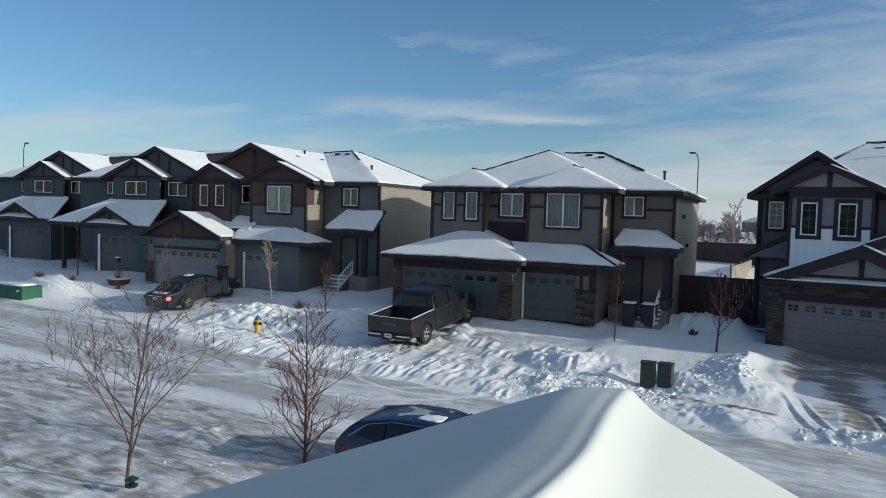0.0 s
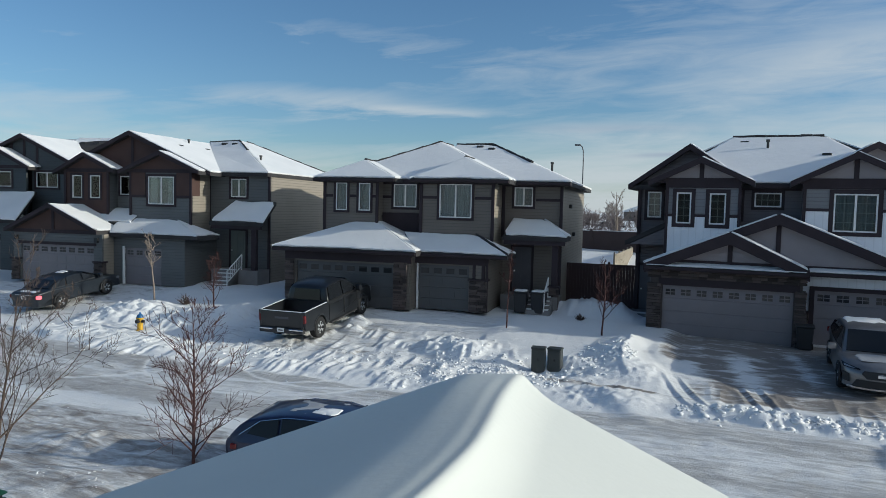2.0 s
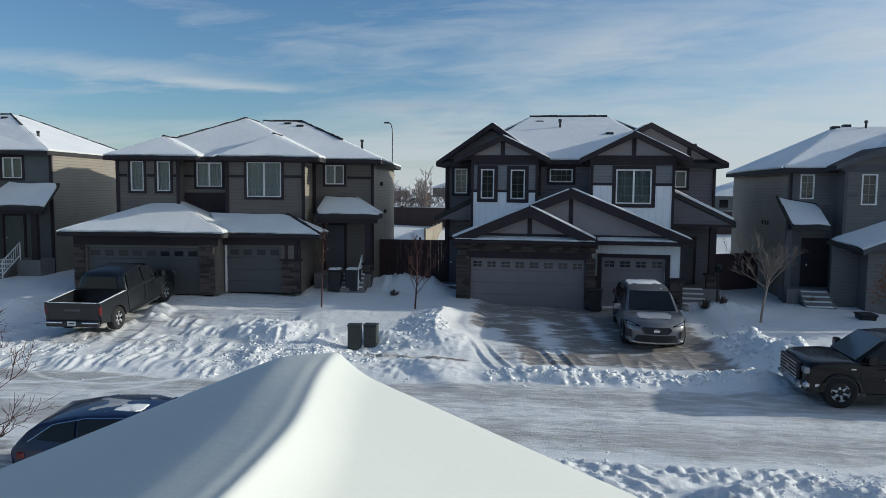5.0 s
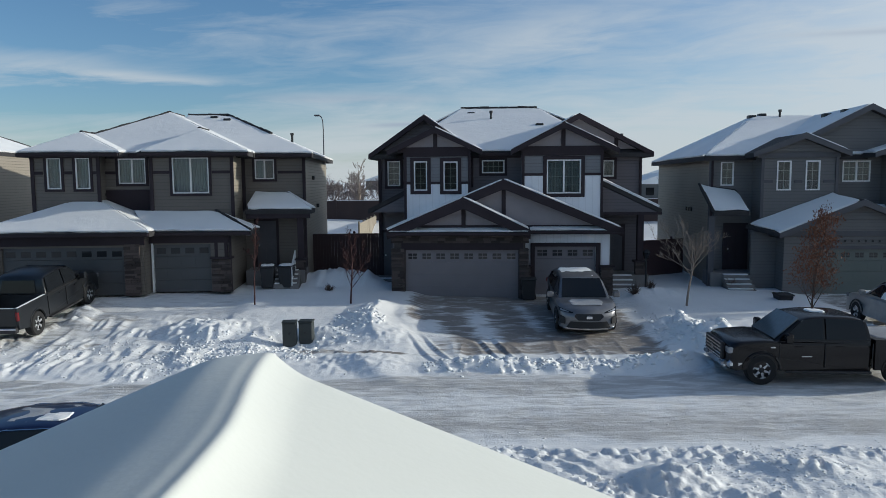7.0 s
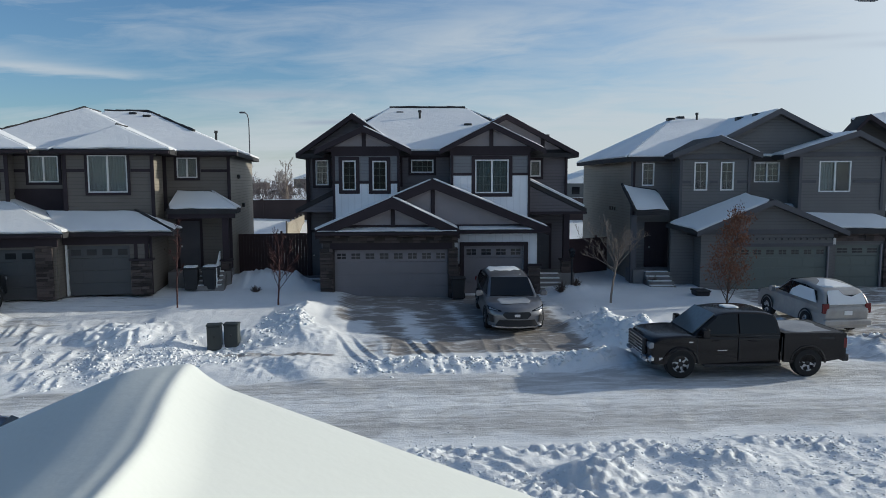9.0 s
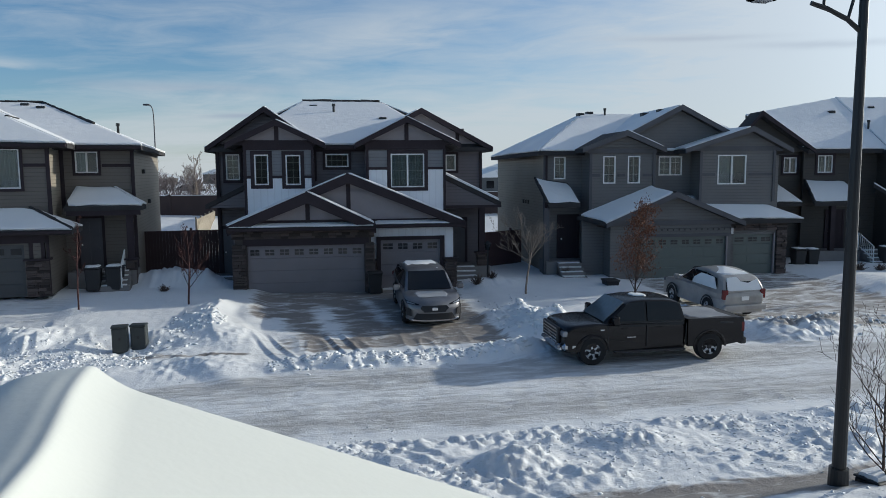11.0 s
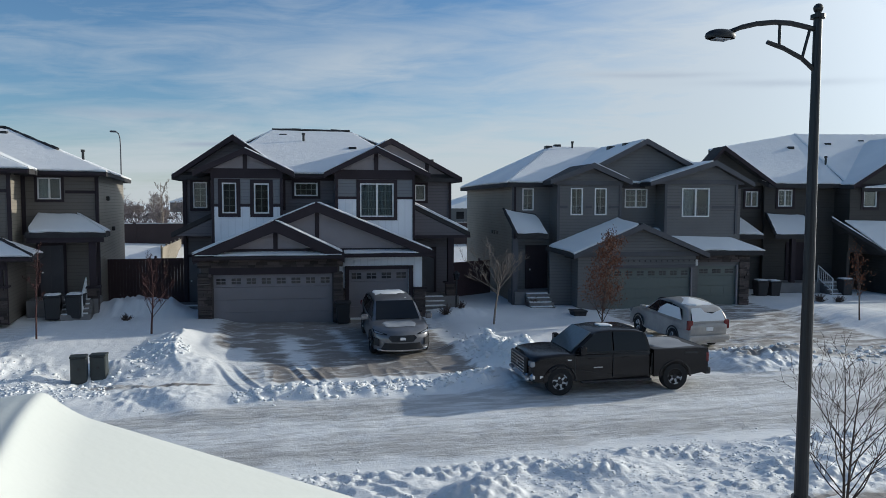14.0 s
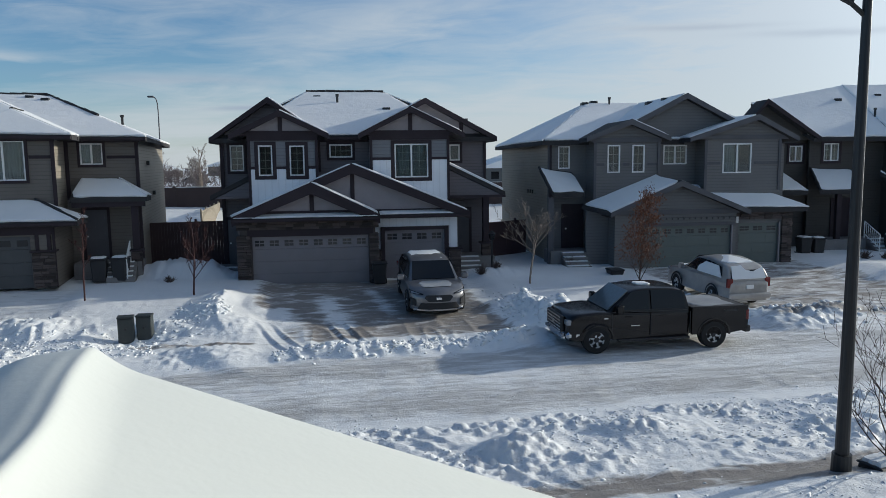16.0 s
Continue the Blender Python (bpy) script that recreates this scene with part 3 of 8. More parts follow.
# ---- the snowy porch roof below the window ----
def own_roof():
    ridge_x, ridge_z, end_y, half = -1.30, 4.37, 4.3, 7.0
    xs = np.concatenate([np.arange(-half, -0.8, 0.1), np.arange(-0.8, 0.8, 0.0125), np.arange(0.8, half + 0.01, 0.1)])
    ys = np.concatenate([np.arange(0.9, end_y, 0.06), [end_y]])
    gx, gy = np.meshgrid(xs, ys)
    # cross-section: shaded slope, a broad shoulder that the sun only grazes, a wind-built lip, then the lit slope
    near = smooth_step(4.3, 2.9, gy)
    lip_u, lip_z = 0.13 + 0.14 * near + 0.012 * np.sin(gy * 3.1), 4.372 - 0.035 * near
    tilt = 0.09 + 0.115 * near
    edge_u = -0.20 + 0.04 * near + 0.03 * (vnoise(gx * 0, gy, 2.2, 44) - 0.5)
    z = 0
    for o in (-0.021, -0.014, -0.007, 0.0, 0.007, 0.014, 0.021):
        d = gx + o - lip_u
        shoulder = lip_z + tilt * d + (0.002 * np.exp(-((d + 0.12) / 0.03) ** 2) - 0.004 * np.exp(-((d + 0.06) / 0.035) ** 2)) * smooth_step(4.3, 3.9, gy)
        slope = lip_z + tilt * (edge_u - lip_u) - 0.43 * (edge_u - gx - o)
        left = -0.012 * np.log(np.exp(-(shoulder - 4) / 0.012) + np.exp(-(slope - 4) / 0.012)) + 4
        line = 4.352 - 0.405 * (gx + o)
        right = line + (lip_z - (4.352 - 0.405 * lip_u)) * np.clip(1 - d / 0.26, 0, 1) ** 2
        z = z + np.where(d < 0, left, right) / 7
    wave = 0.03 * (vnoise(gx * 0.6, gy, 0.9, 41) - 0.5) * smooth_step(4.3, 3.4, gy) * smooth_step(0.2, 1.0, np.abs(gx)) + 0.003 * (vnoise(gx, gy, 2.0, 42) - 0.5)
    z = z + wave
    z = z - 0.03 * smooth_step(end_y - 0.10, end_y, gy) ** 2
    bm = bmesh.new()
    top = [[bm.verts.new((ridge_x + gx[j, i], gy[j, i], z[j, i])) for i in range(len(xs))] for j in range(len(ys))]
    for j in range(len(ys) - 1):
        for i in range(len(xs) - 1):
            bm.faces.new((top[j][i], top[j][i + 1], top[j + 1][i + 1], top[j + 1][i]))
    low = [bm.verts.new((v.co.x, v.co.y - 0.03, v.co.z - 0.22)) for v in top[-1]]
    for i in range(len(xs) - 1):
        bm.faces.new((top[-1][i], top[-1][i + 1], low[i + 1], low[i]))
    th = root("porch_roof", pose(0, 0, 0), "gabled porch roof under a smooth thick drift of snow", "roof")
    part("snow", bm, DRIFT, th, "smooth wind-shaped snow", True)
    bm = bmesh.new()
    zr = ridge_z - 0.25
    prism(bm, [(ridge_x, zr), (ridge_x + half, zr - 0.42 * half), (ridge_x + half, zr - 0.42 * half - 0.2), (ridge_x, zr - 0.2), (ridge_x - half, zr - 0.42 * half - 0.2), (ridge_x - half, zr - 0.42 * half)], 0.6, end_y - 0.06)
    part("roof_deck", bm, SHINGLE, th)
    bm = bmesh.new()
    prism(bm, [(ridge_x, zr - 0.2), (ridge_x + half - 0.6, zr - 0.42 * (half - 0.6) - 0.2), (ridge_x + half - 0.6, 0.2), (ridge_x - half + 0.6, 0.2), (ridge_x - half + 0.6, zr - 0.42 * (half - 0.6) - 0.2)], 0.6, end_y - 0.5)
    part("wall", bm, S_TAUPE, th)


own_roof()
# the house that the view is taken from, behind the eye
bm = boxes((-9, 9, -8.0, -1.2, 0.0, 7.4))
part("wall_behind", bm, S_TAUPE)["kind"] = "structure"
tagged(bpy.data.objects["wall_behind"], "taupe sided house wall behind the porch roof", "wall")
bm = bmesh.new()
box(bm, -6.5, 4.5, -1.2, 0.7, 0.0, 0.6)
tagged(part("wall_footing", bm, CONCRETE), "concrete footing below the porch roof", "footing", kind="structure")
# ---- houses ----
class House:
    """One house in its own frame: x along the front, y to the back, z up from the garage floor; k scales all its measures."""

    def __init__(self, x, y, z, turn, k, label):
        self.k = k
        self.ob = root("house", pose(x, y, z, 0, 0, turn), label, "house", "houses along the street")
        self.rnd = random.Random(int(x * 10))

    def p(self, v):
        return tuple(c * self.k for c in v)

    def bx(self, name, x0, x1, y0, y1, z0, z1, mat, label="", parent=None, width=0.0):
        bm = bmesh.new()
        k = self.k
        box(bm, x0 * k, x1 * k, y0 * k, y1 * k, z0 * k, z1 * k)
        if width:
            bevel(bm, width)
        return part(name, bm, mat, parent or self.ob, label)

    def front(self, x0, x1, z0, z1, y, mat, holes=(), name="wall", thick=0.18):
        """A front wall with its openings cut through."""
        k = self.k
        xs = sorted({x0, x1, *[min(max(v, x0), x1) for h in holes for v in h[:2]]})
        zs = sorted({z0, z1, *[min(max(v, z0), z1) for h in holes for v in h[2:4]]})
        bm = bmesh.new()
        for a, b in zip(xs, xs[1:]):
            for c, d in zip(zs, zs[1:]):
                mx, mz = (a + b) / 2, (c + d) / 2
                if not any(h[0] < mx < h[1] and h[2] < mz < h[3] for h in holes):
                    box(bm, a * k, b * k, y * k, (y + thick) * k, c * k, d * k)
        bmesh.ops.remove_doubles(bm, verts=bm.verts, dist=0.001)
        return part(name, bm, mat, self.ob)

    def side(self, x, y0, y1, z0, z1, mat):
        return self.bx("wall", x - 0.09, x + 0.09, y0, y1, z0, z1, mat)

    def window(self, x0, x1, z0, z1, y, cols=1, grid=(0, 0), trim=0.13, trim_mat=None, frame_mat=None, curtain=0, sill=True):
        k, tm, fm = self.k, trim_mat or TRIM, frame_mat or WHITE
        w = root("window", pose(0, 0, 0), "", "")
        w.parent = self.ob
        del_keys = [q for q in ("label", "category") if q in w]
        for q in del_keys:
            del w[q]
        if trim:
            t = trim
            part("casing", boxes(((x0 - t) * k, x0 * k, (y - 0.05) * k, (y + 0.05) * k, (z0 - t) * k, (z1 + t) * k), (x1 * k, (x1 + t) * k, (y - 0.05) * k, (y + 0.05) * k, (z0 - t) * k, (z1 + t) * k),
                                 (x0 * k, x1 * k, (y - 0.05) * k, (y + 0.05) * k, z1 * k, (z1 + t) * k), (x0 * k, x1 * k, (y - 0.065) * k, (y + 0.05) * k, (z0 - t) * k, z0 * k)), tm, w)
        f = 0.06
        fr = [(x0, x0 + f, z0, z1), (x1 - f, x1, z0, z1), (x0 + f, x1 - f, z0, z0 + f), (x0 + f, x1 - f, z1 - f, z1)]
        for c in range(1, cols):
            m = x0 + (x1 - x0) * c / cols
            fr.append((m - f * 0.6, m + f * 0.6, z0 + f, z1 - f))
        part("window_frame", boxes(*[(a * k, b * k, (y - 0.02) * k, (y + 0.07) * k, c * k, d * k) for a, b, c, d in fr]), fm, w)
        for c in range(cols):
            a, b = x0 + (x1 - x0) * c / cols + f * 0.8, x0 + (x1 - x0) * (c + 1) / cols - f * 0.8
            pn = part("pane", boxes((a * k, b * k, (y + 0.02) * k, (y + 0.03) * k, (z0 + f) * k, (z1 - f) * k)), GLASS, w)
            pn.visible_shadow = False
            if grid[0]:
                mu = []
                for g in range(1, grid[0]):
                    q = a + (b - a) * g / grid[0]
                    mu.append((q - 0.014, q + 0.014, z0 + f, z1 - f))
                for g in range(1, grid[1]):
                    q = z0 + (z1 - z0) * g / grid[1]
                    mu.append((a, b, q - 0.014, q + 0.014))
                if mu:
                    part("muntin", boxes(*[(i * k, j * k, (y + 0.036) * k, (y + 0.048) * k, m * k, n * k) for i, j, m, n in mu]), fm, w)
        if curtain:
            # gathered cloth or a blind some way behind the pane
            spans = {1: [(x0 + 0.05, x0 + (x1 - x0) * 0.3), (x1 - (x1 - x0) * 0.3, x1 - 0.05)], 2: [(x0 + 0.05, x1 - 0.05)], 3: [(x0 + 0.05, x0 + (x1 - x0) * 0.48)]}[curtain]
            bm = bmesh.new()
            for a, b in spans:
                n = max(4, int((b - a) / 0.06))
                prev = None
                for i in range(n + 1):
                    q = a + (b - a) * i / n
                    yy = y + 0.16 + 0.03 * (i % 2)
                    cur = (bm.verts.new((q * k, yy * k, (z0 + 0.03) * k)), bm.verts.new((q * k, yy * k, (z1 - 0.03) * k)))
                    if prev:
                        bm.faces.new((prev[0], cur[0], cur[1], prev[1]))
                    prev = cur
            part("curtain", bm, CURTAIN, w)
        # the room behind
        u0, u1, v0, v1, ya, yb = (x0 - 0.1) * k, (x1 + 0.1) * k, (z0 - 0.1) * k, (z1 + 0.1) * k, (y + 0.19) * k, (y + 1.3) * k
        part("room", boxes((u0, u1, yb, yb + 0.05, v0, v1), (u0 - 0.05, u0, ya, yb, v0, v1), (u1, u1 + 0.05, ya, yb, v0, v1), (u0, u1, ya, yb, v0 - 0.05, v0), (u0, u1, ya, yb, v1, v1 + 0.05)), ROOM, w)
        return w

    def roof(self, pts, thick=0.2, snow=0.085, inset=0.07, top=None):
        """A roof slope: deck with its edge, and the snow that lies on it."""
        k = self.k
        P = [Vector(self.p(v)) for v in pts]
        bm = bmesh.new()
        a = [bm.verts.new(v) for v in P]
        b = [bm.verts.new(v - Vector((0, 0, thick * k))) for v in P]
        bm.faces.new(a)
        bm.faces.new(b[::-1])
        for i in range(len(P)):
            j = (i + 1) % len(P)
            bm.faces.new((a[i], b[i], b[j], a[j]))
        slope = part("roof", bm, top or SHINGLE, self.ob)
        if snow:
            c = sum(P, Vector()) / len(P)
            nrm = (P[1] - P[0]).cross(P[2] - P[0]).normalized()
            if nrm.z < 0:
                nrm = -nrm
            rim = []
            for i in range(len(P)):
                u, v = P[i], P[(i + 1) % len(P)]
                n = max(2, int((v - u).length / 0.35))
                for s in range(n):
                    q = u.lerp(v, s / n)
                    d = (c - q)
                    d = d / max(d.length, 0.01)
                    hip = abs(u.z - v.z) > 0.25
                    rim.append(q + d * ((0.004 if hip else inset + self.rnd.uniform(0, 0.06)) * (1.6 if s == 0 and not hip else 1.0)))
            bm = bmesh.new()
            lowv = [bm.verts.new(q + nrm * 0.004) for q in rim]
            midv = [bm.verts.new(q + nrm * snow * 0.75 * self.rnd.uniform(0.8, 1.15)) for q in rim]
            topv = [bm.verts.new(q.lerp(c, min(0.3, 0.12 / max((c - q).length, 0.1))) + nrm * snow) for q in rim]
            m = len(rim)
            for r0, r1 in ((lowv, midv), (midv, topv)):
                for i in range(m):
                    bm.faces.new((r0[i], r0[(i + 1) % m], r1[(i + 1) % m], r1[i]))
            bm.faces.new(topv)
            part("roof_snow", bm, SNOW, slope, "snow lying on the slope")
        return slope

    def gable(self, xl, xm, xr, ze, zr, yf, yb, wall=None, wall_y=None, base=None, zl=None, zrr=None, posts=(), snow=(0.085, 0.085), rake=0.24, trim=None, bar=True):
        """A gabled roof whose ridge runs back from the front, with its face, rake boards and posts."""
        tm = trim or TRIM
        zl, zrr = zl or ze, zrr or ze
        self.roof([(xl, yf, zl), (xm, yf, zr), (xm, yb, zr), (xl, yb, zl)], snow=snow[0])
        self.roof([(xm, yf, zr), (xr, yf, zrr), (xr, yb, zrr), (xm, yb, zr)], snow=snow[1])
        k = self.k
        bm = bmesh.new()
        for xa, za in ((xl, zl), (xr, zrr)):
            prism(bm, [(xa * k, (za + 0.03) * k), (xm * k, (zr + 0.03) * k), (xm * k, (zr - rake) * k), (xa * k, (za - rake * 0.8) * k)], (yf - 0.05) * k, yf * k)
        part("rake_board", bm, tm, self.ob)
        if wall:
            wy = yf + 0.4 if wall_y is None else wall_y
            zb = base if base is not None else min(zl, zrr) - 0.2
            zlow = max(zl, zrr)
            bm = bmesh.new()
            sl, sr = (zr - zl) / (xm - xl), (zr - zrr) / (xr - xm)
            inl, inr = 0.3, 0.3
            prism(bm, [((xl + inl) * k, zb * k), ((xl + inl) * k, (zl + sl * inl - 0.15) * k), (xm * k, (zr - 0.15) * k), ((xr - inr) * k, (zrr + sr * inr - 0.15) * k), ((xr - inr) * k, zb * k)], wy * k, (wy + 0.15) * k)
            part("gable_wall", bm, wall, self.ob)
            if bar:
                self.bx("trim_board", xl + 0.35, xr - 0.35, wy - 0.04, wy, zb - 0.02, zb + 0.2, tm)
            for q in posts:
                top = zr - 0.15 - (sl * (xm - q) if q < xm else sr * (q - xm))
                self.bx("trim_board", q - 0.09, q + 0.09, wy - 0.05, wy, zb, top, tm)

    def garage_door(self, x0, x1, z0, z1, y, mat, lites=8, rows=4, cluster=True, lite_rows=1):
        k = self.k
        d = new("garage_door")
        d.parent = self.ob
        hgt = (z1 - z0) / rows
        for r in range(rows):
            bm = boxes((x0 * k, x1 * k, y * k, (y + 0.06) * k, (z0 + r * hgt + 0.003) * k, (z0 + (r + 1) * hgt - 0.003) * k), width=0.005)
            # pressed fields
            n = lites
            wdt = (x1 - x0) / n
            if r < rows - 1:
                for i in range(n):
                    box(bm, (x0 + i * wdt + 0.08) * k, (x0 + (i + 1) * wdt - 0.08) * k, (y - 0.008) * k, y * k, (z0 + r * hgt + 0.1) * k, (z0 + (r + 1) * hgt - 0.1) * k)
            part("panel", bm, mat, d)
        wdt = (x1 - x0) / lites
        for i in range(lites):
            a, b = x0 + i * wdt + 0.12, x0 + (i + 1) * wdt - 0.12
            c, e = z1 - hgt + 0.13, z1 - 0.16
            bm = bmesh.new()
            m, h = (a + b) / 2, (c + e) / 2
            if cluster:
                for u, v in ((a, m - 0.015), (m + 0.015, b)):
                    for s, t in ((c, h - 0.015), (h + 0.015, e)):
                        box(bm, u * k, v * k, (y - 0.012) * k, (y - 0.002) * k, s * k, t * k)
            else:
                box(bm, a * k, b * k, (y - 0.012) * k, (y - 0.002) * k, c * k, e * k)
            part("pane", bm, LITE, d)
        return d

    def stone(self, x0, x1, y0, y1, z0, z1, cap=True):
        """A stone-clad pier: courses of ledge stones of uneven length and depth on a core."""
        k = self.k
        pier = self.bx("stone_pier", x0 + 0.04, x1 - 0.04, y0 + 0.04, y1 - 0.04, z0, z1, STONE)
        z = z0
        while z < z1 - 0.03:
            h = min(self.rnd.uniform(0.08, 0.15), z1 - z)
            x = x0
            while x < x1 - 0.02:
                w = min(self.rnd.uniform(0.22, 0.55), x1 - x)
                o = self.rnd.uniform(0, 0.05)
                st = new("stone", STONE_BLOCK)
                st.parent = pier
                st.matrix_basis = Matrix.LocRotScale(((x + w / 2) * k, (y0 + 0.03 - o / 2) * k, (z + h / 2) * k), None, ((w - 0.012) * k, (0.06 + o) * k, (h - 0.012) * k))
                x += w
            z += h
        if cap:
            self.bx("cap", x0 - 0.06, x1 + 0.06, y0 - 0.08, y1, z1, z1 + 0.08, TRIM, parent=pier)

    def vent(self, x, y, z, pipe=False):
        k = self.k
        bm = bmesh.new()
        if pipe:
            tube(bm, self.p((x, y, z - 0.2)), self.p((x, y, z + 0.35)), 0.06, 0.06, 8)
            tube(bm, self.p((x, y, z + 0.3)), self.p((x, y, z + 0.42)), 0.09, 0.09, 8)
        else:
            box(bm, (x - 0.2) * k, (x + 0.2) * k, (y - 0.2) * k, (y + 0.2) * k, (z - 0.2) * k, (z + 0.10) * k)
            bevel(bm, 0.03)
        part("roof_vent", bm, BLACK, self.ob)

    def cap(self, p, q, lift=0.06):
        """Bare shingles along a ridge or hip, where the wind has swept the snow off."""
        bm, up = bmesh.new(), Vector((0, 0, lift * self.k))
        p, q = Vector(self.p(p)), Vector(self.p(q))
        n = max(2, int((q - p).length / 0.5))
        for i in range(n):
            r0, r1 = self.rnd.uniform(0.05, 0.09), self.rnd.uniform(0.05, 0.09)
            tube(bm, p.lerp(q, i / n) + up, p.lerp(q, (i + 0.98) / n) + up, r0, r1, 6)
        part("ridge_shingles", bm, SHINGLE, self.ob)

    def downspout(self, x, y, z0, z1):
        bm = bmesh.new()
        k = self.k
        box(bm, (x - 0.05) * k, (x + 0.05) * k, (y - 0.08) * k, y * k, z0 * k, z1 * k)
        part("downspout", bm, TRIM, self.ob)

    def gutter(self, x0, x1, y, z):
        """A dark half-round gutter under a front eave."""
        k, bm = self.k, bmesh.new()
        prof = [(0.0, 0.0), (0.0, -0.10), (-0.04, -0.13), (-0.10, -0.12), (-0.13, -0.07), (-0.13, 0.0)]
        a = [bm.verts.new((x0 * k, (y + p) * k, (z + q) * k)) for p, q in prof]
        b = [bm.verts.new((x1 * k, (y + p) * k, (z + q) * k)) for p, q in prof]
        for i in range(len(prof) - 1):
            bm.faces.new((a[i], b[i], b[i + 1], a[i + 1]))
        bm.faces.new(a)
        bm.faces.new(b[::-1])
        part("gutter", bm, TRIM, self.ob)

    def steps(self, x0, x1, y0, n, rise=0.18, rail_x=None):
        """Concrete steps that come forward from a landing at y0, with a white rail."""
        k = self.k
        s = new("steps")
        s.parent = self.ob
        for i in range(n):
            part("step", boxes((x0 * k, x1 * k, (y0 - 0.28 * (n - i)) * k, y0 * k, (i * rise - 0.25) * k, ((i + 1) * rise) * k), width=0.01), CONCRETE, s)
            part("step_snow", boxes(((x0 + 0.03) * k, (x1 - 0.1) * k, (y0 - 0.28 * (n - i) + 0.04) * k, (y0 - 0.28 * (n - i) + 0.27) * k, ((i + 1) * rise) * k, ((i + 1) * rise + 0.05) * k), width=0.015), SNOW, s)
        if rail_x is not None:
            bm = bmesh.new()
            ya, yb, za, zb = y0 - 0.28 * n, y0 + 0.2, 0.1, n * rise
            for zo in (0.25, 0.95):
                tube(bm, self.p((rail_x, ya, za + zo)), self.p((rail_x, yb, zb + zo)), 0.03, 0.03, 6)
            for i in range(9):
                t = i / 8
                y, z = ya + (yb - ya) * t, za + (zb - za) * t
                tube(bm, self.p((rail_x, y, z + (0.0 if i in (0, 8) else 0.25))), self.p((rail_x, y, z + 0.95)), 0.03 if i in (0, 8) else 0.014, 0.03 if i in (0, 8) else 0.014, 5)
            part("handrail", bm, WHITE, s, "white stair railing")

    def entry(self, x0, x1, z0, z1, y, mat):
        d = new("front_door")
        d.parent = self.ob
        k = self.k
        part("door_casing", boxes(((x0 - 0.12) * k, x0 * k, (y - 0.05) * k, y * k, z0 * k, (z1 + 0.12) * k), (x1 * k, (x1 + 0.12) * k, (y - 0.05) * k, y * k, z0 * k, (z1 + 0.12) * k), (x0 * k, x1 * k, (y - 0.05) * k, y * k, z1 * k, (z1 + 0.12) * k)), TRIM, d)
        bm = boxes((x0 * k, x1 * k, (y - 0.03) * k, (y + 0.03) * k, z0 * k, z1 * k))
        for a, b in ((0.12, 0.45), (0.55, 0.88)):
            for c, e in ((0.08, 0.42), (0.5, 0.92)):
                box(bm, (x0 + (x1 - x0) * a) * k, (x0 + (x1 - x0) * b) * k, (y - 0.045) * k, (y - 0.03) * k, (z0 + (z1 - z0) * c) * k, (z0 + (z1 - z0) * e) * k)
        leaf = part("door_leaf", bm, mat, d)
        bm = bmesh.new()
        bmesh.ops.create_uvsphere(bm, u_segments=8, v_segments=6, radius=0.04, matrix=Matrix.Translation(self.p((x0 + 0.1, y - 0.07, z0 + (z1 - z0) * 0.47))))
        part("door_knob", bm, WHITE, leaf)


ROOM = material("dim_room", (0.24, 0.25, 0.26), 0.9, grain=0.1, stain=0.2)
LITE = material("garage_lite", (0.02, 0.022, 0.025), 0.08, grain=0.1)
STONE_VAR = material("ledge_stone_faces", (0.068, 0.0528, 0.048), 0.85, grain=0.2, grain_scale=14, bump=0.6)
_n, _l = STONE_VAR.node_tree.nodes, STONE_VAR.node_tree.links
_g, _h, _v = _n.new("ShaderNodeObjectInfo"), _n.new("ShaderNodeMapRange"), _n.new("ShaderNodeVectorMath")
_h.inputs[3].default_value, _h.inputs[4].default_value = 0.45, 1.7
_l.new(_g.outputs["Random"], _h.inputs[0])
_v.operation = "SCALE"
_b = _n["Principled BSDF"].inputs["Base Color"]
_l.new(_b.links[0].from_socket, _v.inputs[0])
_l.new(_h.outputs[0], _v.inputs["Scale"])
_l.new(_v.outputs[0], _b)


_sb = boxes((-0.5, 0.5, -0.5, 0.5, -0.5, 0.5), width=0.06)
STONE_BLOCK = bpy.data.meshes.new("stone")
bmesh.ops.recalc_face_normals(_sb, faces=_sb.faces)
_sb.to_mesh(STONE_BLOCK)
_sb.free()
STONE_BLOCK.materials.append(STONE_VAR)


